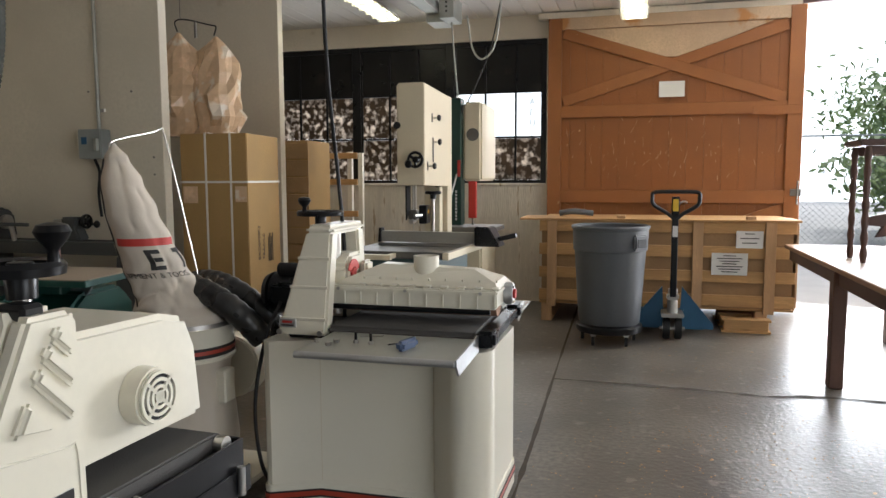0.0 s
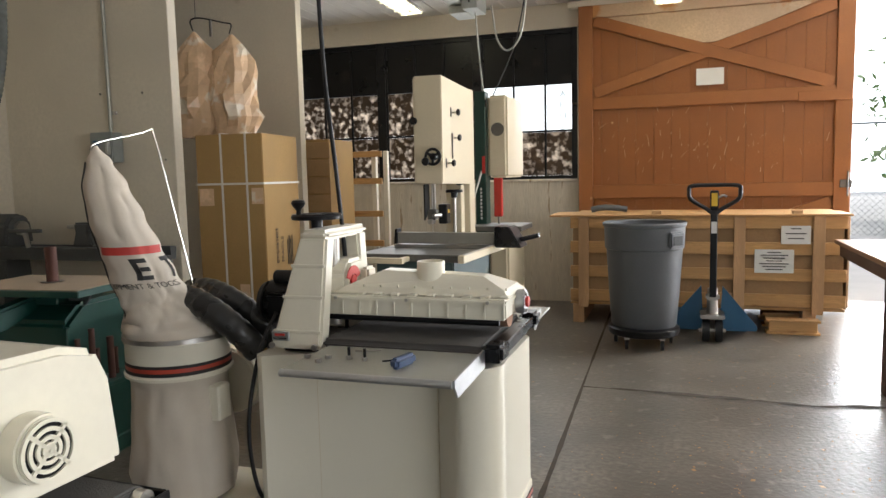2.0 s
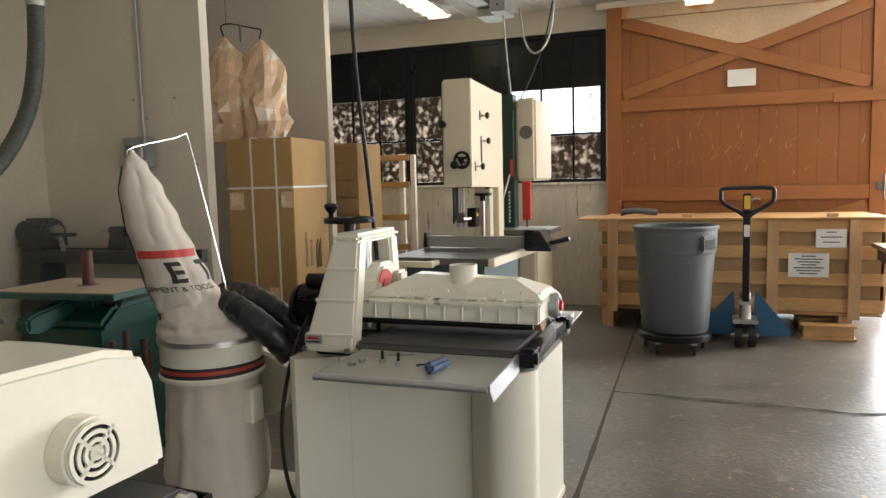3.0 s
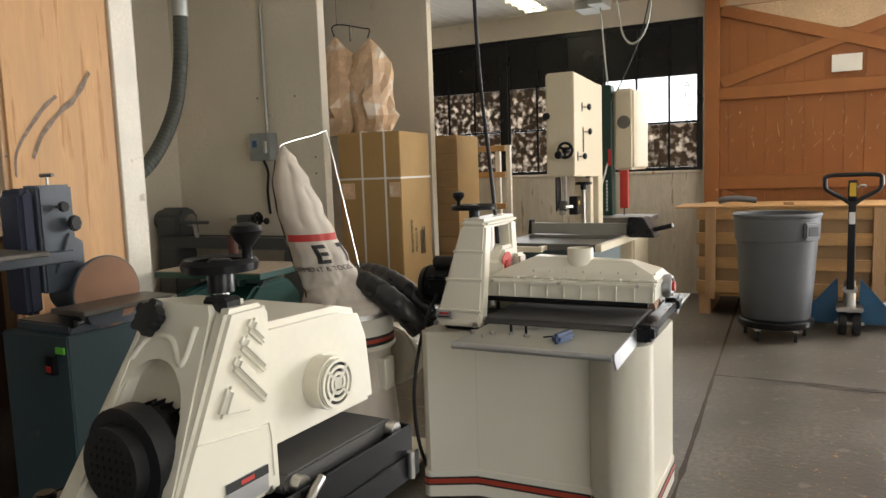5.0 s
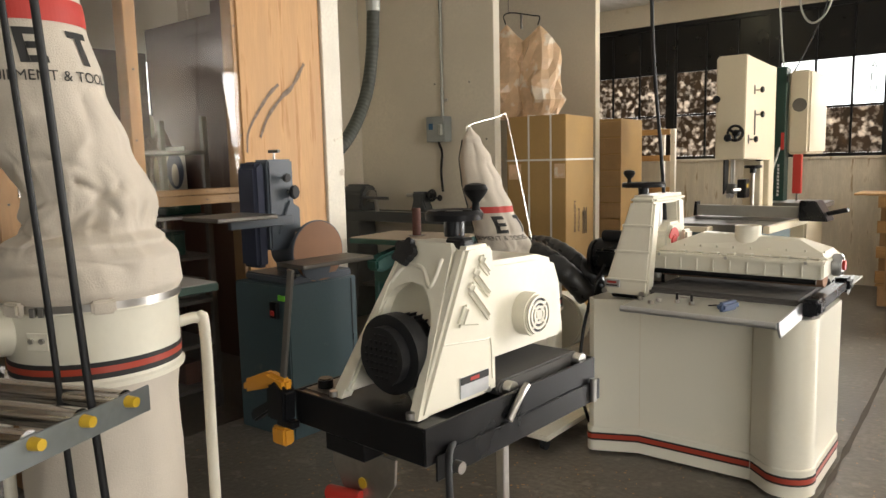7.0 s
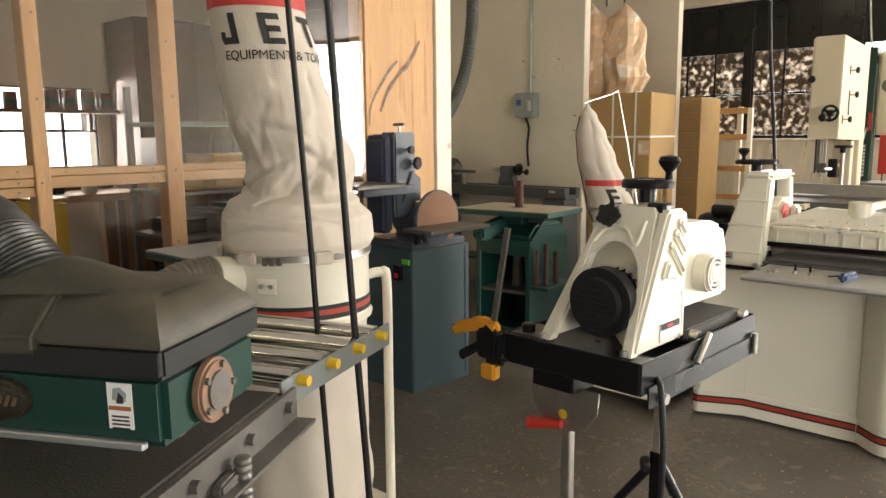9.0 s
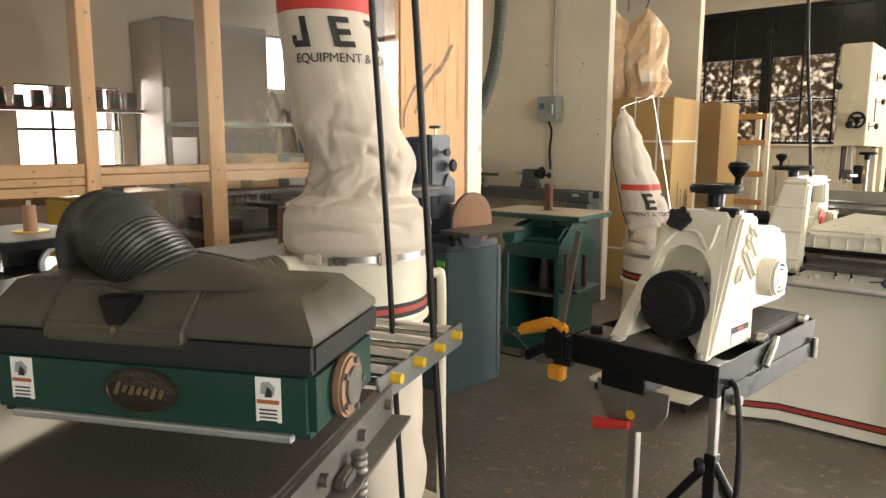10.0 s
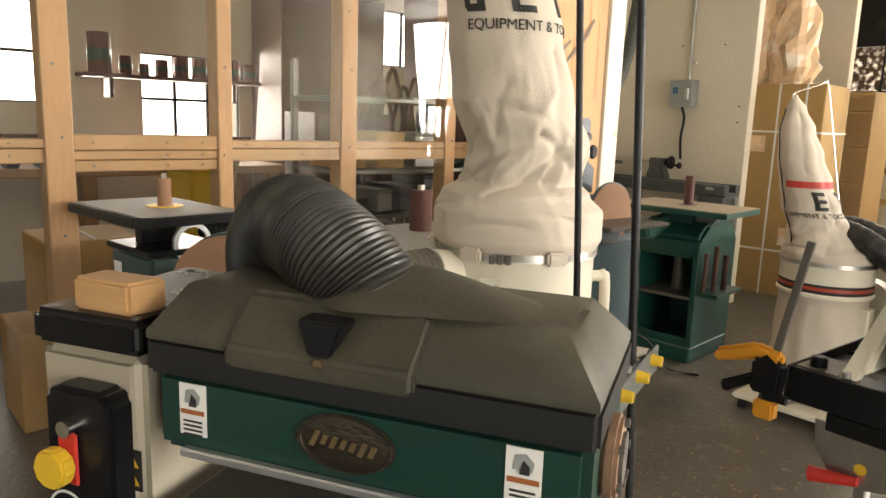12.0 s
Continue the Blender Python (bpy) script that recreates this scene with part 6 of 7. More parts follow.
def table_saw():
    s = thing("table_saw", pose(-0.66, 5.4, 0, 0, 0, -3), "cast-iron table saw with fence and black end stop", "table saw")
    t = part("table", box(-0.34, 0.27, -0.36, 0.42, 0.895, 0.935, 0.004), M["tabledark"], s, "dark cast-iron table")
    part("table_slot", box(-0.34, 0.272, -0.02, 0.0, 0.9352, 0.9362, 0), M["black"], t)
    part("side_rail", box(0.275, 0.31, -0.42, 0.46, 0.90, 0.94, 0.003), M["cream2"], s, "cream rail")
    part("scale", box(0.285, 0.30, -0.38, 0.40, 0.9402, 0.9412, 0), M["paper"], s)
    part("front_rail", box(-0.38, 0.0, -0.50, -0.47, 0.90, 0.93, 0.002), M["cream2"], s, "cream rail tube", m=pose(0, 0, 0, 0, 0, 0))
    part("rail_bracket", box(-0.05, -0.02, -0.48, -0.355, 0.90, 0.925, 0.002), M["cream2"], s)
    part("fence", box(-0.33, 0.29, 0.16, 0.20, 0.942, 1.01, 0.003), M["fencegrey"], s, "grey rip fence")
    part("fence_end", prism([(0.14, 0.94), (0.22, 0.94), (0.22, 1.03), (0.16, 1.03)], -0.345, -0.331, "x"), M["black"], s)
    part("fence_head", prism([(0.31, 0.93), (0.47, 0.93), (0.40, 1.05), (0.31, 1.05)], 0.10, 0.26, "y", 0.006), M["black"], s, "black fence lock")
    part("fence_handle", rod((0.44, 0.18, 0.97), (0.56, 0.16, 1.0), 0.014, n=12), M["rubber"], s)
    part("cabinet", box(-0.26, 0.20, -0.28, 0.34, 0.06, 0.893, 0.008, 2), M["greengrey"], s)
    part("plinth", box(-0.28, 0.22, -0.30, 0.36, 0, 0.06, 0.004), M["black"], s)
    d = thing("duct_pipe", pose(-0.42, 5.25, 0), "short length of dark duct pipe behind the sander", "duct pipe")
    b = tube([(0.05, -0.5, 0.63), (0.2, -0.32, 0.63)], 0.09, 24, 2, smooth_line=False)
    part("pipe", b, M["ductgrey"], d)
    part("support", box(0.06, 0.16, -0.48, -0.36, 0.0, 0.55, 0.004), M["pine"], d)


M["tabledark"] = mat("waxed_cast_iron", (0.12, 0.115, 0.105), 0.35, 0.5, var=0.15, scale=5)
M["fencegrey"] = mat("grey_fence", (0.36, 0.35, 0.31), 0.4, 0.4, var=0.08)
M["ductgrey"] = mat("dark_grey_duct", (0.10, 0.098, 0.088), 0.45, var=0.15)
cream_bandsaw()
green_bandsaw()
table_saw()


# ---- belt and disc sander ----


def disc_sander():
    s = thing("belt_disc_sander", pose(-2.2, 3.2, 0, 0, 0, -3), "blue-grey combination belt and disc sander on a green-grey cabinet", "sander")
    part("cabinet", prism([(-0.20, -0.22), (0.20, -0.19), (0.20, 0.24), (-0.20, 0.24)], 0.0, 0.76, "z", 0.006), M["tealgrey"], s, "green-grey steel cabinet")
    part("cabinet_seam", box(0.202, 0.204, 0.20, 0.205, 0.03, 0.75, 0), M["black"], s)
    part("cap", box(-0.18, 0.19, -0.17, 0.22, 0.761, 0.80, 0.008, 2), M["greyblue"], s)
    part("switch", box(0.09, 0.14, -0.222, -0.196, 0.60, 0.68, 0.003), M["black"], s)
    part("switch_button", box(0.10, 0.13, -0.228, -0.223, 0.615, 0.64, 0.002), M["redplastic"], s)
    part("tag", box(0.135, 0.19, -0.203, -0.196, 0.688, 0.714, 0), M["limetag"], s, "lime green tag")
    part("motor", rod((-0.10, 0.02, 0.90), (0.10, 0.02, 0.90), 0.09, n=24, w=0.01), M["greyblue"], s)
    part("motor_foot", box(-0.08, 0.08, -0.05, 0.10, 0.80, 0.83, 0.004), M["greyblue"], s)
    dk = part("disc", rod((0.165, 0.02, 0.905), (0.18, 0.02, 0.905), 0.155, n=48), M["greyblue"], s)
    part("abrasive_disc", rod((0.1805, 0.02, 0.905), (0.183, 0.02, 0.905), 0.150, n=48), M["brownabr"], dk, "worn brown abrasive disc")
    part("disc_shaft", rod((0.1, 0.02, 0.905), (0.165, 0.02, 0.905), 0.02), M["steel"], s)
    part("disc_table", box(0.19, 0.40, -0.24, 0.19, 0.862, 0.882, 0.004), M["iron"], s, "cast-iron disc table")
    part("trunnion", prism([(-0.12, 0.86), (0.08, 0.86), (0.05, 0.79), (-0.02, 0.765), (-0.09, 0.79)], 0.20, 0.215, "x", 0.002), M["greyblue"], s)
    knob(s, (0.22, -0.13, 0.81), (0, -1, 0), 0.02)
    part("belt_frame", box(-0.06, 0.06, -0.17, -0.02, 0.92, 1.36, 0.01, 2), M["greyblue"], s, "blue-grey belt frame")
    part("belt", prism([(-0.24, 0.84), (-0.175, 0.84), (-0.175, 1.345), (-0.205, 1.355), (-0.24, 1.33)], -0.10, 0.05, "x", 0.02, 3), M["beltblue"], s, "dark blue abrasive belt")
    part("belt_table", box(-0.06, 0.24, -0.56, -0.25, 1.09, 1.11, 0.004), M["iron"], s)
    part("table_bracket", box(0.055, 0.085, -0.40, -0.05, 1.04, 1.089, 0.004), M["greyblue"], s)
    part("tension_screw", rod((0.02, -0.10, 1.36), (0.02, -0.10, 1.40), 0.006), M["steel"], s)
    part("tension_handle", rod((-0.02, -0.10, 1.40), (0.06, -0.10, 1.40), 0.008), M["iron"], s)
    knob(s, (0.06, -0.09, 1.27), (1, 0, 0), 0.022)
    knob(s, (0.06, -0.06, 1.20), (1, 0.3, 0), 0.034)
    part("quadrant", prism([(-0.13, 1.0), (0.0, 1.0), (0.0, 1.12), (-0.06, 1.16)], 0.061, 0.075, "x", 0.004), M["greyblue"], s)
    part("power_cord", tube([(0.0, 0.24, 0.3), (0.15, 0.42, 0.2), (0.2, 0.6, 0.01), (0.35, 0.65, 0.01)], 0.006, 8, 8), M["rubber"], s)


M["tealgrey"] = mat("teal_grey_cabinet", (0.045, 0.075, 0.085), 0.5, var=0.1, scale=4, stain=(0.09, 0.11, 0.11), stain_at=0.67, stain_scale=6)
M["limetag"] = mat("lime_tag", (0.16, 0.62, 0.05), 0.5, var=0.05)
M["beltblue"] = mat("navy_abrasive_belt", (0.025, 0.03, 0.055), 0.8, var=0.15, bump=0.2, fine=250)
disc_sander()


# ---- oscillating spindle sanders ----


def spindle_sander():
    s = thing("spindle_sander", pose(-2.112, 4.065, 0, 0, 0, 5), "green oscillating spindle sander with a square dusty table", "sander")
    t = part("table", box(-0.335, 0.325, -0.225, 0.225, 0.862, 0.893, 0.004), M["spgreen"], s, "table with green edges")
    part("table_top", box(-0.331, 0.321, -0.221, 0.221, 0.8935, 0.897, 0.001), M["dustytop"], t, "dusty tan table surface")
    part("table_insert", rod((0, 0, 0.8992), (0, 0, 0.901), 0.05, n=28), M["iron"], t)
    part("spindle", rod((0, 0, 0.897), (0, 0, 1.062), 0.026, n=24, w=0.002), M["darkbrown"], s, "dark brown sanding sleeve")
    part("base", box(-0.20, 0.20, -0.10, 0.40, 0.0, 0.09, 0.008), M["spgreen"], s, m=pose(-0.065, 0, 0))
    for x in (-0.20, 0.165):
        part("side_panel", box(x, x + 0.035, -0.09, 0.40, 0.09, 0.70, 0.005), M["spgreen"], s, m=pose(-0.065, 0, 0))
    part("back_panel", box(-0.165, 0.165, 0.36, 0.40, 0.09, 0.70, 0.004), M["spgreen"], s, m=pose(-0.065, 0, 0))
    part("shelf", box(-0.165, 0.165, -0.08, 0.36, 0.36, 0.38, 0.003), M["iron"], s, m=pose(-0.065, 0, 0))
    part("front_lip", box(-0.165, 0.165, -0.09, -0.06, 0.09, 0.14, 0.003), M["spgreen"], s, m=pose(-0.065, 0, 0))
    part("top_casting", prism([(-0.09, 0.60), (0.40, 0.60), (0.40, 0.72), (0.30, 0.80), (0.02, 0.80), (-0.09, 0.72)], -0.20, 0.20, "x", 0.02, 2), M["spgreen"], s, m=pose(-0.065, 0, 0))
    part("arm", prism([(-0.28, 0.72), (-0.20, 0.70), (0.05, 0.78), (0.05, 0.84), (-0.22, 0.80), (-0.28, 0.78)], -0.10, -0.02, "x", 0.012, 2), M["spgreen"], s, m=pose(-0.065, 0, 0))
    part("trunnion", prism([(0.10 * math.cos(radians(180 + k * 18)), 0.85 + 0.09 * math.sin(radians(180 + k * 18))) for k in range(11)], 0.05, 0.07, "y", 0.003), M["greysteel"], s, m=pose(0.055, 0, 0))
    part("trunnion_post", box(-0.06, 0.10, -0.02, 0.14, 0.79, 0.861, 0.006), M["spgreen"], s, m=pose(-0.065, 0, 0))
    part("drive", rod((0, 0.1, 0.38), (0, 0.1, 0.60), 0.04, 0.03), M["iron"], s, m=pose(-0.065, 0, 0))
    part("motor", rod((-0.30, 0.2, 0.35), (-0.30, 0.2, 0.6), 0.08, n=24, w=0.01), M["darkbrown"], s, m=pose(-0.065, 0, 0))
    part("motor_bracket", box(-0.24, -0.2, 0.14, 0.26, 0.42, 0.52, 0.003), M["iron"], s, m=pose(-0.065, 0, 0))
    rk = part("sleeve_rack", box(0.20, 0.33, -0.10, 0.24, 0.405, 0.425, 0.002), M["spgreen"], s, "rack with spare sanding sleeves", m=pose(-0.065, 0, 0))
    for k, (x, y, r, h) in enumerate(((0.235, -0.07, 0.012, 0.22), (0.27, -0.02, 0.014, 0.26), (0.24, 0.05, 0.010, 0.15), (0.28, 0.09, 0.016, 0.2), (0.25, 0.16, 0.012, 0.13))):
        part("spare_sleeve", rod((x, y, 0.425), (x, y, 0.425 + h), r, n=14), M["darkbrown"], rk)
    part("cord", tube([(-0.2, 0.0, 0.2), (-0.3, -0.1, 0.02), (-0.15, -0.25, 0.012), (0.05, -0.28, 0.012), (0.0, -0.18, 0.012)], 0.006, 8, 8), M["rubber"], s, m=pose(-0.065, 0, 0))


M["spgreen"] = mat("teal_green_enamel", (0.008, 0.062, 0.048), 0.42, var=0.15, scale=4, coat=0.15, stain=(0.02, 0.085, 0.068), stain_at=0.64, stain_scale=6)
M["dustytop"] = mat("dusty_table_surface", (0.38, 0.31, 0.23), 0.7, var=0.12, scale=3, stain=(0.25, 0.22, 0.18), stain_at=0.6, stain_scale=4)
spindle_sander()


def combo_sander():
    s = thing("spindle_disc_sander", pose(-2.2, 1.1, 0, 0, 0, 8), "small green sander with a grey tilting table and side disc", "sander")
    t = part("table", prism([(-0.24, -0.17), (0.20, -0.17), (0.24, -0.13), (0.24, 0.13), (0.20, 0.17), (-0.24, 0.17)], 1.0, 1.03, "z", 0.004), M["black"], s, "black-edged table")
    part("table_top", box(-0.23, 0.225, -0.155, 0.155, 1.0302, 1.032, 0), M["greentop"], t, "dusty grey surface")
    part("throat_plate", lathe([(0.028, 0), (0.055, 0), (0.055, 0.003), (0.028, 0.003), (0.028, 0)], 28), M["yellow"], t, "yellow throat ring", m=pose(0.02, 0.02, 1.0325))
    part("spindle", rod((0.02, 0.02, 1.0), (0.02, 0.02, 1.12), 0.021, n=20), M["brownabr"], s)
    part("spindle_nut", rod((0.02, 0.02, 1.12), (0.02, 0.02, 1.135), 0.008, n=8), M["steel"], s)
    part("body", box(-0.10, 0.16, -0.10, 0.14, 0.55, 0.90, 0.01, 2), M["greengrey"], s)
    part("body_cap", box(-0.11, 0.17, -0.11, 0.15, 0.90, 0.92, 0.004), M["black"], s)
    part("trunnion", lathe([(0.048, 0), (0.062, 0), (0.062, 0.012), (0.048, 0.012), (0.048, 0)], 28), M["alu"], s, "bright tilt scale", m=pose(0.155, 0.03, 0.935, 0, 90, 0))
    part("trunnion_post", box(-0.02, 0.02, -0.06, 0.06, 0.92, 1.0, 0.003), M["black"], s)
    part("disc", rod((0.44, -0.02, 0.86), (0.47, -0.06, 0.86), 0.14, n=40), M["brownabr"], s, "worn brown side disc")
    part("disc_back", rod((0.42, 0.007, 0.86), (0.438, -0.018, 0.86), 0.145, n=40), M["greengrey"], s)
    part("disc_arm", rod((0.16, 0.10, 0.82), (0.43, 0.0, 0.86), 0.05, n=16), M["greengrey"], s)
    part("switch", box(0.32, 0.36, -0.08, -0.05, 0.86, 0.92, 0.003), M["redplastic"], s)
    part("switch_mount", box(0.31, 0.37, -0.05, 0.03, 0.85, 0.92, 0.003), M["green"], s)
    part("label", box(-0.08, -0.03, -0.102, -0.1005, 0.72, 0.86, 0), M["paper"], s)
    part("stand", box(-0.12, 0.18, -0.12, 0.16, 0.0, 0.55, 0.006), M["greengrey"], s)
    part("duct", tube([(0.10, 0.10, 0.97), (0.18, 0.16, 0.95), (0.26, 0.22, 0.88)], 0.03, 16, 6, (0.015, 0.003)), M["rubber"], s)


def grey_spindle_table():
    s = thing("spindle_table", pose(-2.02, 2.12, 0), "grey topped spindle sander with green edge beside the partition", "sander")
    t = part("table", box(-0.30, 0.28, -0.36, 0.33, 0.855, 0.885, 0.003), M["green"], s, "green-edged table")
    part("table_top", box(-0.295, 0.275, -0.355, 0.325, 0.8855, 0.889, 0), M["greentop"], t)
    part("sleeve", rod((-0.12, 0.0, 0.889), (-0.12, 0.0, 1.05), 0.045, n=24), M["darkbrown"], s, "dark brown sanding sleeve")
    part("sleeve_nut", rod((-0.12, 0.0, 1.05), (-0.12, 0.0, 1.07), 0.014, n=8), M["steel"], s)
    part("cabinet", box(-0.22, 0.16, -0.2, 0.2, 0.0, 0.854, 0.008), M["greengrey"], s)


combo_sander()
grey_spindle_table()


# ---- lathe in the alcove ----


def lathe_machine():
    s = thing("wood_lathe", pose(-3.25, 5.33, 0), "dark grey cast-iron wood lathe along the alcove wall", "lathe")
    part("bed", prism([(-0.10, 0.84), (0.10, 0.84), (0.11, 0.925), (0.05, 0.93), (0.05, 0.87), (-0.05, 0.87), (-0.05, 0.93), (-0.11, 0.925)], -0.70, 0.74, "x"), M["latheg"], s)
    part("bed_end", box(0.60, 0.745, -0.125, -0.111, 0.85, 0.92, 0.006), M["latheg"], s)
    part("badge", box(0.60, 0.66, -0.128, -0.1255, 0.89, 0.91, 0), M["alu"], s)
    hs = part("headstock", prism([(-0.12, 0.93), (0.12, 0.93), (0.10, 1.10), (0.03, 1.15), (-0.06, 1.15), (-0.11, 1.08)], -0.72, -0.48, "x", 0.02, 2), M["latheg"], s)
    part("pulley", rod((-0.78, 0, 1.05), (-0.721, 0, 1.05), 0.08, n=24, w=0.006), M["latheg"], hs)
    part("faceplate", rod((-0.48, 0, 1.05), (-0.45, 0, 1.05), 0.05, n=24), M["steel"], hs)
    part("tool_rest", box(-0.42, -0.12, -0.16, -0.145, 1.03, 1.055, 0.004), M["latheg"], s)
    part("rest_post", rod((-0.27, -0.13, 0.93), (-0.27, -0.15, 1.03), 0.016), M["steel"], s)
    ts = part("tailstock", prism([(0.02, 0.93), (0.20, 0.93), (0.16, 1.02), (0.18, 1.09), (0.04, 1.09), (0.05, 1.02)], -0.05, 0.05, "y", 0.012, 2), M["latheg"], s)
    part("quill", rod((-0.05, 0, 1.06), (0.04, 0, 1.06), 0.014, 0.018), M["steel"], ts)
    hw = handwheel(ts, pose(0.215, 0, 1.06, 0, 90, 0), 0.05, 1.0)
    for x in (-0.62, 0.62):
        part("leg", prism([(-0.18, 0.0), (0.18, 0.0), (0.10, 0.84), (-0.10, 0.84)], x - 0.10, x + 0.10, "x", 0.01), M["latheg"], s)
    part("tray", box(-0.52, 0.52, -0.12, 0.12, 0.28, 0.30, 0.004), M["latheg"], s)


M["latheg"] = mat("worn_grey_lathe_enamel", (0.085, 0.09, 0.09), 0.5, 0.2, var=0.15, scale=5, bump=0.08)
lathe_machine()


# ---- table and stool by the doorway ----
tb = thing("work_table", pose(1.82, 4.5, 0), "worn wooden work table with thick square legs", "table")
part("tabletop", box(0, 0.85, 0, 3.25, 0.752, 0.785, 0.005), M["wood"], tb)
part("apron", box(0.03, 0.05, 0.05, 3.2, 0.66, 0.751, 0.003), M["darkwood"], tb)
for x, y in ((0.0, 1.67), (0.75, 1.67), (0.0, 0.06), (0.75, 0.06), (0.75, 3.1)):
    part("leg", box(x, x + 0.085, y, y + 0.10, 0, 0.751, 0.006), M["darkwood2"], tb)
st = thing("stool", pose(2.2, 6.55, 0.786), "dark turned wooden stool standing on the work table", "stool")
part("seat", box(-0.22, 0.22, -0.2, 0.2, 0.76, 0.80, 0.01, 2), M["darkwood"], st)
for x, y in ((-0.16, -0.15), (0.16, -0.15), (-0.16, 0.15), (0.16, 0.15)):
    turned = [(0.0, 0.0)] + [(0.017 + 0.008 * (k % 2), 0.002 + k * 0.054) for k in range(15)] + [(0.0, 0.758)]
    part("leg", lathe(turned, 14), M["darkwood"], st, m=pose(x, y, 0))
    part("apron", box(min(x, 0), max(x, 0), y - 0.012, y + 0.012, 0.70, 0.758, 0.003), M["darkwood"], st)
part("bracket", prism([(-0.16, 0.30), (0.02, 0.34), (0.16, 0.32), (0.16, 0.28), (0.05, 0.26), (-0.02, 0.18), (-0.10, 0.17), (-0.06, 0.24), (-0.16, 0.25)], -0.16, -0.13, "y", 0.006), M["darkwood"], st)

# ---- cables, lamps and busway overhead ----


def cable(pts, r, label, k="rubber"):
    c = thing("hanging_cable", Matrix(), label, "cable")
    part("cable", tube(pts, r, 8, 10), M[k], c)


cable([(-0.72, 4.12, CEIL), (-0.70, 4.10, 2.4), (-0.67, 4.08, 1.8), (-0.62, 4.06, 1.35), (-0.60, 4.07, 1.0), (-0.62, 4.1, 0.7)], 0.009, "black power cable hanging down to the large sander")
cable([(-0.87, 1.37, CEIL), (-0.85, 1.395, 2.2), (-0.825, 1.42, 1.6), (-0.805, 1.44, 1.1), (-0.79, 1.45, 0.7), (-0.76, 1.47, 0.02)], 0.007, "black power cable hanging beside the dust collector")
cable([(-0.745, 1.36, CEIL), (-0.715, 1.393, 2.2), (-0.69, 1.42, 1.6), (-0.665, 1.44, 1.0), (-0.645, 1.46, 0.5), (-0.63, 1.47, 0.02)], 0.008, "thick black power cable hanging to the floor")
cable([(-1.10, 7.9, 2.80), (-1.05, 7.9, 2.2), (-0.98, 7.85, 1.8), (-0.9, 7.3, 1.4), (-0.92, 6.9, 1.0)], 0.008, "grey cable hanging from the overhead box", "galv")
cable([(-0.95, 7.9, 2.85), (-0.90, 7.9, 2.55), (-0.80, 7.9, 2.45), (-0.68, 7.9, 2.6), (-0.62, 7.9, CEIL)], 0.009, "grey cable looped under the ceiling", "galv")
cable([(-0.62, 7.92, CEIL), (-0.75, 7.92, 2.5), (-0.95, 7.6, 1.9), (-1.05, 7.3, 1.75)], 0.007, "dark cable stretched from ceiling to bandsaw")


def tube_lamp(x, y, z, ln, lit, tilt, label):
    l = thing("fluorescent_lamp", pose(x, y, z, 0, 0, tilt), label, "ceiling lamp", "ceiling lamps")
    part("housing", prism([(-0.13, 0.02), (-0.07, 0.08), (0.07, 0.08), (0.13, 0.02), (0.12, 0.02), (0.06, 0.07), (-0.06, 0.07), (-0.12, 0.02)], 0, ln, "y"), M["ceil"], l)
    for s in (-0.06, 0.06):
        part("tube", rod((s, 0.03, 0.025), (s, ln - 0.03, 0.025), 0.019, n=12), M["lamp"] if lit else M["paper"], l, "glowing tube" if lit else "")
    for k in range(8):
        part("louvre", box(-0.115, 0.115, 0.05 + k * (ln - 0.1) / 7, 0.056 + k * (ln - 0.1) / 7, 0.0, 0.03, 0), M["ceil"], l)
    for y2 in (0.15, ln - 0.15):
        part("hanger", rod((0, y2, 0.08), (0, y2, CEIL - z), 0.006, n=6), M["steel"], l)


tube_lamp(0.55, 7.38, 2.86, 1.2, True, 0, "lit fluorescent ceiling fitting with warm tubes")
tube_lamp(-1.86, 7.0, 2.93, 1.35, True, 0, "lit fluorescent ceiling fitting with a perforated reflector")
# The next two lit fittings are additions, always out of view.
tube_lamp(-1.2, -2.2, 2.9, 1.4, True, 90, "unseen lit fluorescent fitting added over the shop floor")
tube_lamp(2.2, 1.5, 2.93, 1.4, True, 0, "unseen lit fluorescent fitting added over the shop floor")
bw = thing("busway", pose(-1.25, 6.6, 2.86, 0, 0, 0), "grey overhead electrical busway with plug-in box", "busway")
part("duct", box(-0.06, 0.06, 0, 1.55, 0.0, 0.10, 0.003), M["galv"], bw)
part("side_lip", box(0.061, 0.075, 0, 1.55, 0.0, 0.02, 0.001), M["steel"], bw)
part("plug_box", box(0.08, 0.22, 1.1, 1.42, -0.06, 0.14, 0.004), M["galv"], bw)
part("junction_box", box(-0.07, 0.10, 1.2, 1.5, -0.07, -0.003, 0.004), M["galv"], bw)
for k in range(3):
    part("knockout", rod((0.15, 1.099, 0.0 + k * 0.04), (0.15, 1.096, 0.0 + k * 0.04), 0.010, n=12), M["black"], bw)
for y in (0.2, 1.3):
    part("hanger", rod((0, y, 0.10), (0, y, CEIL - 2.86), 0.006, n=6), M["steel"], bw)

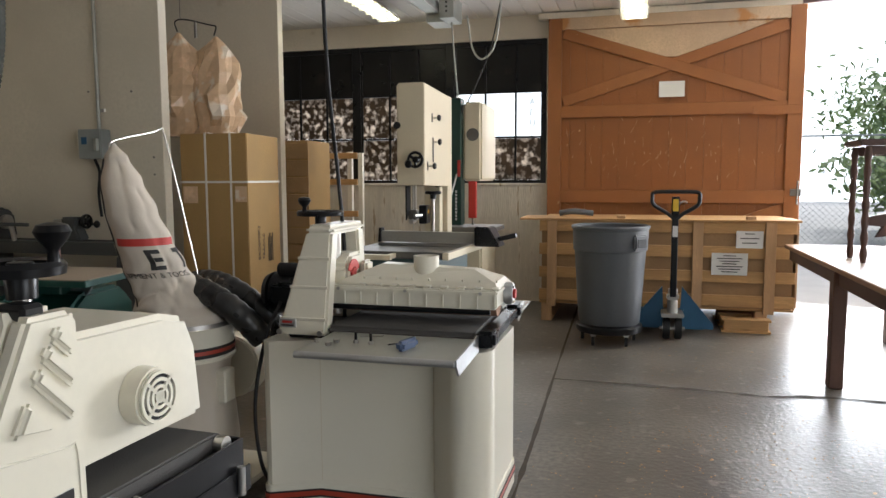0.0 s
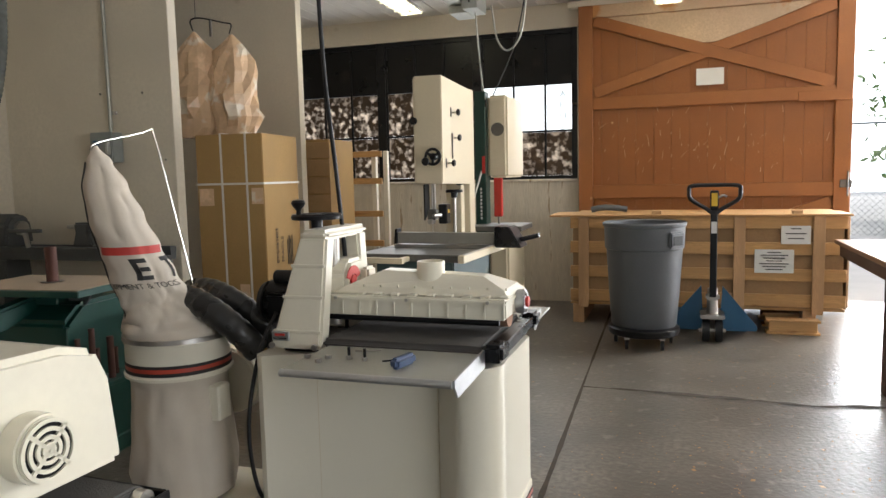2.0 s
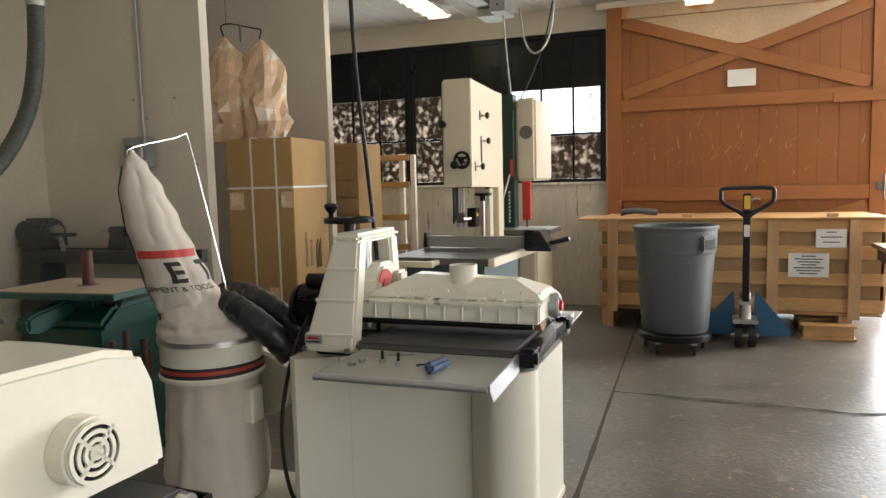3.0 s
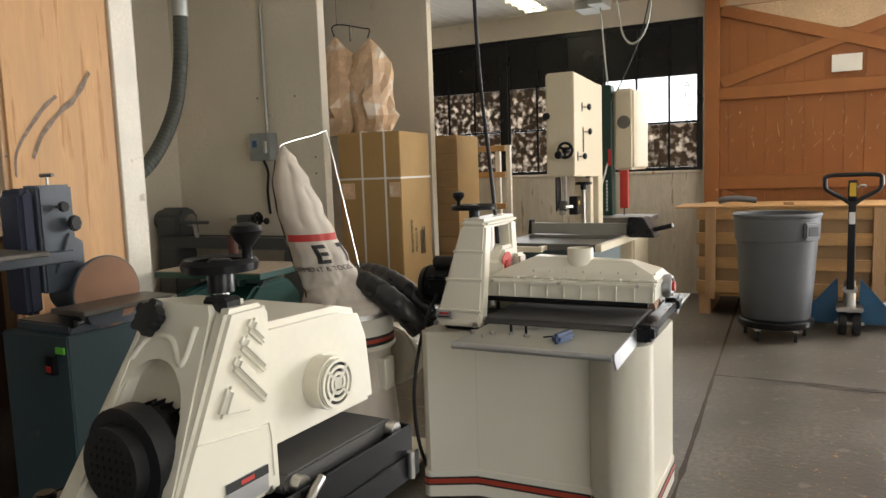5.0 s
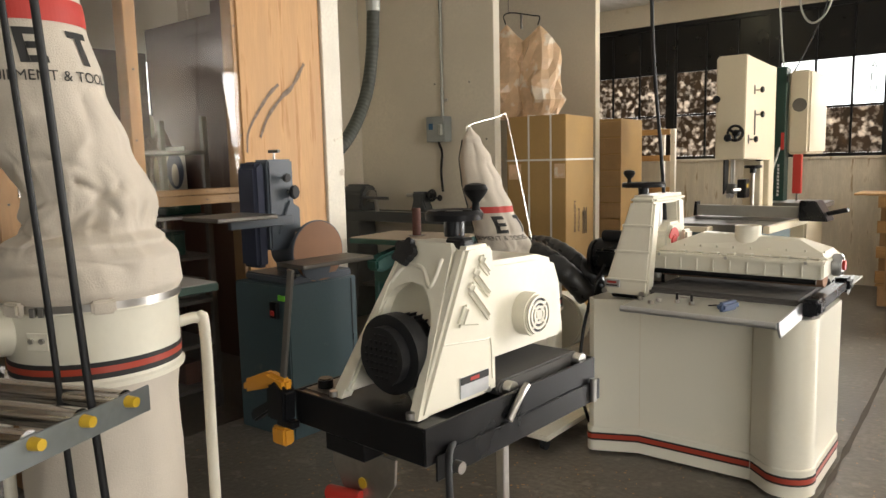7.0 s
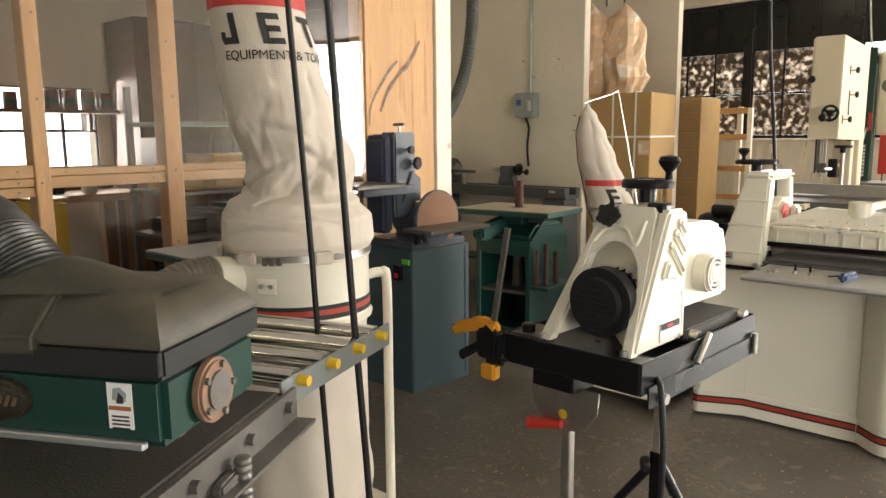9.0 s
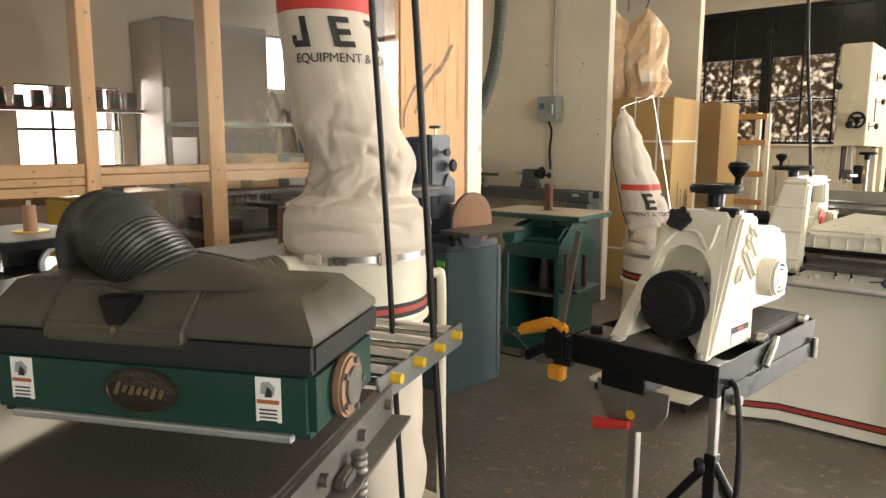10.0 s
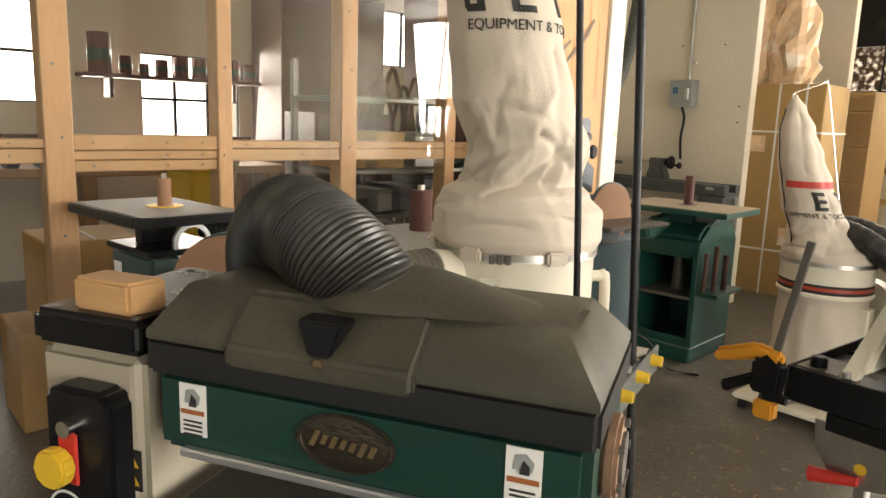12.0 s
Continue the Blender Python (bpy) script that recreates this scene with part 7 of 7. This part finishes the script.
# ---- scribble on the plywood and small marks ----
sc = thing("paint_mark", Matrix(), "grey spray-paint swipe on the plywood panel", "paint mark")
for lay, pts in ((0.0145, [(3.165, 1.40), (3.185, 1.52), (3.308, 1.69), (3.39, 1.765)]), (0.0165, [(3.252, 1.48), (3.308, 1.59), (3.41, 1.70), (3.483, 1.76), (3.574, 1.89)])):
    pts = [(PX + lay, u, v) for u, v in pts]
    line = curve_pts(pts, 8)
    b = bmesh.new()
    vs = []
    for i, q in enumerate(line):
        w = 0.010 * (0.5 + 0.8 * abs(noise.noise(q * 8)))
        vs.append((b.verts.new(q + Vector((0.0, w, -w))), b.verts.new(q + Vector((0.0, -w, w)))))
    for a, c in zip(vs, vs[1:]):
        b.faces.new((a[0], a[1], c[1], c[0]))
    part("stroke", b, M["spray"], sc)

# ---- back room beyond the clear sheet ----


def shelving():
    s = thing("steel_shelving", pose(-2.98, 2.12, 0), "dark steel shelving crowded with tools behind the sheet", "shelving")
    for x in (-0.22, 0.2):
        for y in (0, 0.96):
            part("post", box(x, x + 0.03, y, y + 0.03, 0, 1.6, 0.002), M["iron"], s)
    for z in (0.12, 0.36, 0.60, 0.84, 1.06, 1.40):
        part("shelf", box(-0.22, 0.23, 0.0, 0.99, z, z + 0.02, 0.002), M["iron"], s)
    rnd = random.Random(5)
    for z in (0.141, 0.381, 0.621, 0.861, 1.081):
        y = 0.06
        while y < 0.85:
            w, h = rnd.uniform(0.08, 0.22), rnd.uniform(0.06, 0.17)
            kind = rnd.choice(("card", "darkwood", "iron", "green", "pine_x", "black"))
            c = thing("storage_box", pose(-2.98, 2.12 + y, z), "small dusty box on the steel shelf", "box", "boxes on the shelves")
            part("box", box(-0.14, 0.14, 0, w, 0, h, 0.006), M[kind], c)
            part("lid", box(-0.143, 0.143, -0.003, w + 0.003, h, h + 0.012, 0.003), M[kind], c)
            y += w + rnd.uniform(0.02, 0.08)


def back_wall_window(name, y0, y1, z0, z1, nx, nz):
    w = tagged(new(name), "bright steel window in the back room's wall", "window", kind="structure")
    x = -6.1
    for k in range(nx + 1):
        yy = y0 + (y1 - y0) * k / nx
        part("muntin", box(x - 0.05, x - 0.02, yy - 0.012, yy + 0.012, z0, z1, 0.002), M["black"], w)
    for k in range(nz + 1):
        zz = z0 + (z1 - z0) * k / nz
        part("glazing_bar", box(x - 0.052, x - 0.018, y0, y1, zz - 0.012, zz + 0.012, 0.002), M["black"], w)


def darkening_boards():
    """Dark boards added on the back of the alcove wall, standing in for the back room's gloom."""
    for k, (x0, x1, h) in enumerate(((-4.42, -3.30, 2.34), (-3.95, -2.72, 2.22), (-3.5, -2.66, 2.40))):
        b = thing("darkening_board", pose(0, 3.838 - 0.028 * k, 0, 2.0, 0, 0), "tall dark board added on the alcove wall to darken the back room", "board", "stored boards")
        part("board", box(x0, x1, -0.020, 0.0, 0, h, 0.003), M["darkwood"], b)
    p = thing("safety_poster", pose(-4.22, 3.72, 1.06, 1.5, 0, 0), "white poster with a dark blue disc in front of the added dark boards", "poster")
    part("sheet", box(0, 0.27, -0.003, 0, 0, 0.42, 0), M["paper"], p)
    disc = [(0.135 + 0.11 * math.cos(2 * math.pi * k / 28), 0.25 + 0.13 * math.sin(2 * math.pi * k / 28)) for k in range(28)]
    part("disc", prism(disc, -0.005, -0.0034, "y"), M["bluegrip"], p, "dark blue printed disc")
    part("oval", prism([(0.135 + (u - 0.135) * 0.42, 0.22 + (v - 0.25) * 0.62) for u, v in disc], -0.0066, -0.0054, "y"), M["paper"], p, "pale printed oval")


shelving()
darkening_boards()
back_wall_window("window_2", 2.35, 3.20, 1.05, 1.78, 3, 2)
back_wall_window("window_3", 4.45, 5.3, 1.85, 2.4, 3, 1)
back_wall_window("window_4", 0.9, 1.65, 1.35, 2.1, 2, 2)
sh = thing("wall_shelf", pose(-6.05, 1.85, 1.56), "long dark shelf of paint cans on the back wall", "shelf")
part("board", box(-0.03, 0.18, 0, 1.5, 0, 0.03, 0.003), M["darkwood"], sh)
part("bracket", box(-0.03, 0.15, 0.2, 0.23, -0.15, -0.001, 0.003), M["darkwood"], sh)
part("bracket", box(-0.03, 0.15, 1.2, 1.23, -0.15, -0.001, 0.003), M["darkwood"], sh)
for y, r, h in ((0.15, 0.085, 0.30), (0.34, 0.05, 0.14), (0.48, 0.04, 0.09), (0.62, 0.05, 0.13), (0.78, 0.06, 0.16), (0.93, 0.06, 0.16), (1.08, 0.06, 0.16), (1.23, 0.06, 0.16), (1.38, 0.05, 0.14)):
    c = thing("paint_can", pose(-5.96, 1.85 + y, 1.591), "dark paint can on the long shelf", "paint can", "paint cans")
    part("can", lathe([(0, 0), (r, 0), (r, h), (r - 0.006, h + 0.004), (r - 0.012, h - 0.004), (0, h - 0.004)], 20), M["darkbrown"], c)
    part("band", lathe([(r + 0.001, h * 0.3), (r + 0.0016, h * 0.3), (r + 0.0016, h * 0.6), (r + 0.001, h * 0.6), (r + 0.001, h * 0.3)], 20), M["green"], c)


def cupboard(x, y, w, d, h, k, label):
    c = thing("cupboard", pose(x, y, 0), label, "cupboard")
    part("body", box(0, d, 0, w, 0, h, 0.006), M[k], c)
    part("door", box(d, d + 0.018, 0.02, w / 2 - 0.004, 0.05, h - 0.03, 0.004), M[k], c)
    part("door", box(d, d + 0.018, w / 2 + 0.004, w - 0.02, 0.05, h - 0.03, 0.004), M[k], c)
    part("handle", rod((d + 0.03, w / 2 - 0.04, h * 0.5), (d + 0.03, w / 2 - 0.04, h * 0.5 + 0.12), 0.006, n=8), M["steel"], c)


cupboard(-6.05, 3.30, 1.05, 0.55, 2.35, "darkwood", "tall dark brown wooden cupboard in the back room")
cupboard(-4.9, 3.0, 0.7, 0.45, 1.35, "darkwood", "dark wooden tool cupboard in the back room")
bench = thing("workbench", pose(-5.9, 0.2, 0), "long wooden workbench under the back windows", "workbench")
part("benchtop", box(0, 0.7, 0, 3.0, 0.86, 0.92, 0.005), M["wood"], bench)
for y in (0.05, 1.45, 2.85):
    part("leg", box(0.05, 0.15, y, y + 0.1, 0, 0.859, 0.004), M["wood"], bench)
    part("leg", box(0.55, 0.65, y, y + 0.1, 0, 0.859, 0.004), M["wood"], bench)
part("backboard", box(0.0, 0.03, 0, 3.0, 0.921, 1.12, 0.004), M["darkwood"], bench)
rnd = random.Random(8)
for k in range(14):
    y = 0.3 + k * 0.19
    v = thing("bench_tool", pose(-5.7 + rnd.uniform(0, 0.4), y, 0.921), "small metal tool lying on the workbench", "tool", "tools on the workbench")
    part("body", box(-0.04, 0.04, -0.05, 0.05, 0, rnd.uniform(0.04, 0.14), 0.01, 2), M[rnd.choice(("iron", "steel", "black", "bluepaint"))], v)
    part("arm", rod((0, -0.06, 0.03), (0.02, 0.07, rnd.uniform(0.05, 0.16)), 0.008, n=8), M["steel"], v)
for k, (x, y, w, h) in enumerate(((-3.5, 0.85, 0.5, 0.42), (-3.45, 0.95, 0.38, 0.36), (-3.6, 1.45, 0.4, 0.5))):
    z = (0, 0.435, 0)[k]
    c = thing("brown_carton", pose(x, y, z), "brown cardboard carton stacked in the back room", "cardboard box", "back room cartons")
    part("carton", box(0, 0.4, 0, w, 0, h, 0.006), M["card"], c)
    part("flap", box(0.0, 0.4, w / 2 - 0.003, w / 2 + 0.003, h, h + 0.006, 0), M["strap"], c)
ye = thing("yellow_barrow", pose(-4.6, 2.16, 0), "yellow wheeled bin in the back room", "wheeled bin")
part("bin", prism([(-0.2, 0.18), (0.2, 0.18), (0.22, 0.95), (-0.22, 0.95)], -0.09, 0.09, "y", 0.02), M["yellow"], ye)
part("rim", box(-0.23, 0.23, -0.10, 0.10, 0.95, 0.97, 0.006), M["yellow"], ye)
for x in (-0.16, 0.16):
    part("wheel", rod((x, -0.12, 0.08), (x, -0.085, 0.08), 0.08, n=20), M["rubber"], ye)
    part("wheel", rod((x, 0.085, 0.08), (x, 0.12, 0.08), 0.08, n=20), M["rubber"], ye)
    part("axle_block", box(x - 0.02, x + 0.02, -0.084, 0.084, 0.06, 0.18, 0.002), M["black"], ye)
chair = thing("old_rocking_frame", pose(-4.2, 3.25, 0), "dark bentwood frames stacked in the back room", "wooden frame")
for k in range(5):
    part("hoop", tube([(0, 0.1 * k, 0.0), (0.02, 0.1 * k - 0.12, 0.9), (0.05, 0.1 * k, 1.55 + 0.06 * (k % 3)), (0.02, 0.1 * k + 0.16, 1.0), (0.0, 0.1 * k + 0.1, 0.0)], 0.016, 8, 8), M["darkwood"], chair)

# ---- outside the door ----
structure("backdrop", box(-30, 60, 45, 45.1, -0.1, 22, 0), M["hazy_sky"], "bright hazy sky beyond the yard", "sky")
structure("backdrop_west", box(-9.4, -9.35, -3, 8, -0.1, 6, 0), M["hazy_sky"], "bright haze outside the back room", "sky")


def leaf_tree(name, m, h, spread, n, seed, label):
    t = thing(name, m, label, "tree")
    rnd = random.Random(seed)
    tips = []
    b = rod((0, 0, 0), (0.1, 0, h * 0.4), 0.16, 0.11, 10)
    for k in range(9):
        a = k * 2.4
        p = Vector((0.08, 0, h * (0.25 + 0.018 * k)))
        q = p + Vector((math.cos(a) * spread * rnd.uniform(0.4, 0.9), math.sin(a) * spread * 0.6, h * rnd.uniform(0.15, 0.55)))
        rod(p, q, 0.06, 0.02, 6, bm=b)
        tips += [p.lerp(q, f) for f in (0.5, 0.75, 1.0)]
    part("trunk", b, M["bark"], t)
    verts, faces = [], []
    for k in range(n):
        c = rnd.choice(tips) + Vector((rnd.gauss(0, 1), rnd.gauss(0, 1), rnd.gauss(0, 0.7))) * spread * 0.24
        u = Vector((rnd.gauss(0, 1), rnd.gauss(0, 1), rnd.gauss(0, 1))).normalized()
        v = u.orthogonal().normalized()
        s = rnd.uniform(0.07, 0.15)
        i = len(verts)
        verts += [c + u * s, c + v * s * 0.5, c - u * s, c - v * s * 0.5]
        faces.append((i, i + 1, i + 2, i + 3))
    me = bpy.data.meshes.new("crown")
    me.from_pydata([tuple(v) for v in verts], [], faces)
    me.materials.append(M["leaf"])
    cr = new("crown", me)
    cr.parent = t
    cr["kind"] = "stuff"


M["bark"] = mat("bark", (0.12, 0.09, 0.065), 0.9, var=0.3, scale=6, bump=0.4)
M["leaf"] = mat("pale_green_leaves", (0.24, 0.32, 0.11), 0.6, var=0.3, scale=3)
leaf_tree("tree", pose(7.5, 21, -0.03), 5.2, 2.6, 4200, 3, "leafy green tree beyond the yard fence")
leaf_tree("tree", pose(11.5, 23, -0.03), 4.6, 2.4, 3200, 5, "leafy green tree beyond the yard fence")
leaf_tree("shrub", pose(6.2, 18, -0.03), 2.4, 1.7, 3000, 9, "low leafy shrub behind the chain-link fence")
leaf_tree("shrub", pose(9.2, 18.2, -0.03), 2.2, 1.7, 3000, 12, "low leafy shrub behind the chain-link fence")


def chain_link():
    f = thing("chain_link_fence", pose(3.0, 17, -0.03), "tall chain-link fence along the yard", "fence")
    for k in range(5):
        part("post", rod((k * 2.4, 0, 0), (k * 2.4, 0, 2.2), 0.03, n=10), M["galv"], f)
    part("top_rail", rod((0, 0, 2.18), (9.6, 0, 2.18), 0.02, n=8), M["galv"], f)
    verts, faces = [], []
    step, w = 0.12, 0.004
    for i in range(-18, 81):
        for sgn in (1, -1):
            x0 = i * step
            pts = [(x0 + (0 if sgn > 0 else 0), 0.05), (x0 + sgn * 2.1, 2.15)]
            (xa, za), (xb, zb) = pts
            j = len(verts)
            y = 0.004 * sgn
            verts += [(xa - w, y, za), (xa + w, y, za), (xb + w, y, zb), (xb - w, y, zb)]
            faces.append((j, j + 1, j + 2, j + 3))
    me = bpy.data.meshes.new("mesh")
    me.from_pydata(verts, [], faces)
    me.materials.append(M["galv"])
    ob = new("wire_mesh", me)
    ob.parent = f
    ob["kind"] = "stuff"


chain_link()

# ---- chips and dust on the floor ----
rnd = random.Random(14)
verts, faces = [], []
for k in range(2600):
    cx, cy = rnd.choice(((-0.7, 2.6), (-0.9, 2.3), (-0.5, 3.0), (-1.3, 3.0), (-0.2, 1.4), (0.8, 4.0), (1.2, 5.0), (1.0, 4.6), (0.9, 6.6)))
    x, y = cx + rnd.gauss(0, 0.5), cy + rnd.gauss(0, 0.5)
    s = rnd.uniform(0.002, 0.007) * (2.5 if k % 60 == 0 else 1)
    a = rnd.uniform(0, 6.28)
    i = len(verts)
    for q in range(4):
        an = a + q * math.pi / 2
        verts.append((x + s * math.cos(an) * (1 if q % 2 else 0.5), y + s * math.sin(an), 0.002 + (0.002 if q == 0 else 0)))
    faces.append((i, i + 1, i + 2, i + 3))
me = bpy.data.meshes.new("wood_chips")
me.from_pydata(verts, [], faces)
me.materials.append(M["pinelight"])
tagged(new("wood_chips", me), "pale wood chips and dust scattered on the floor", "wood chips", kind="stuff")
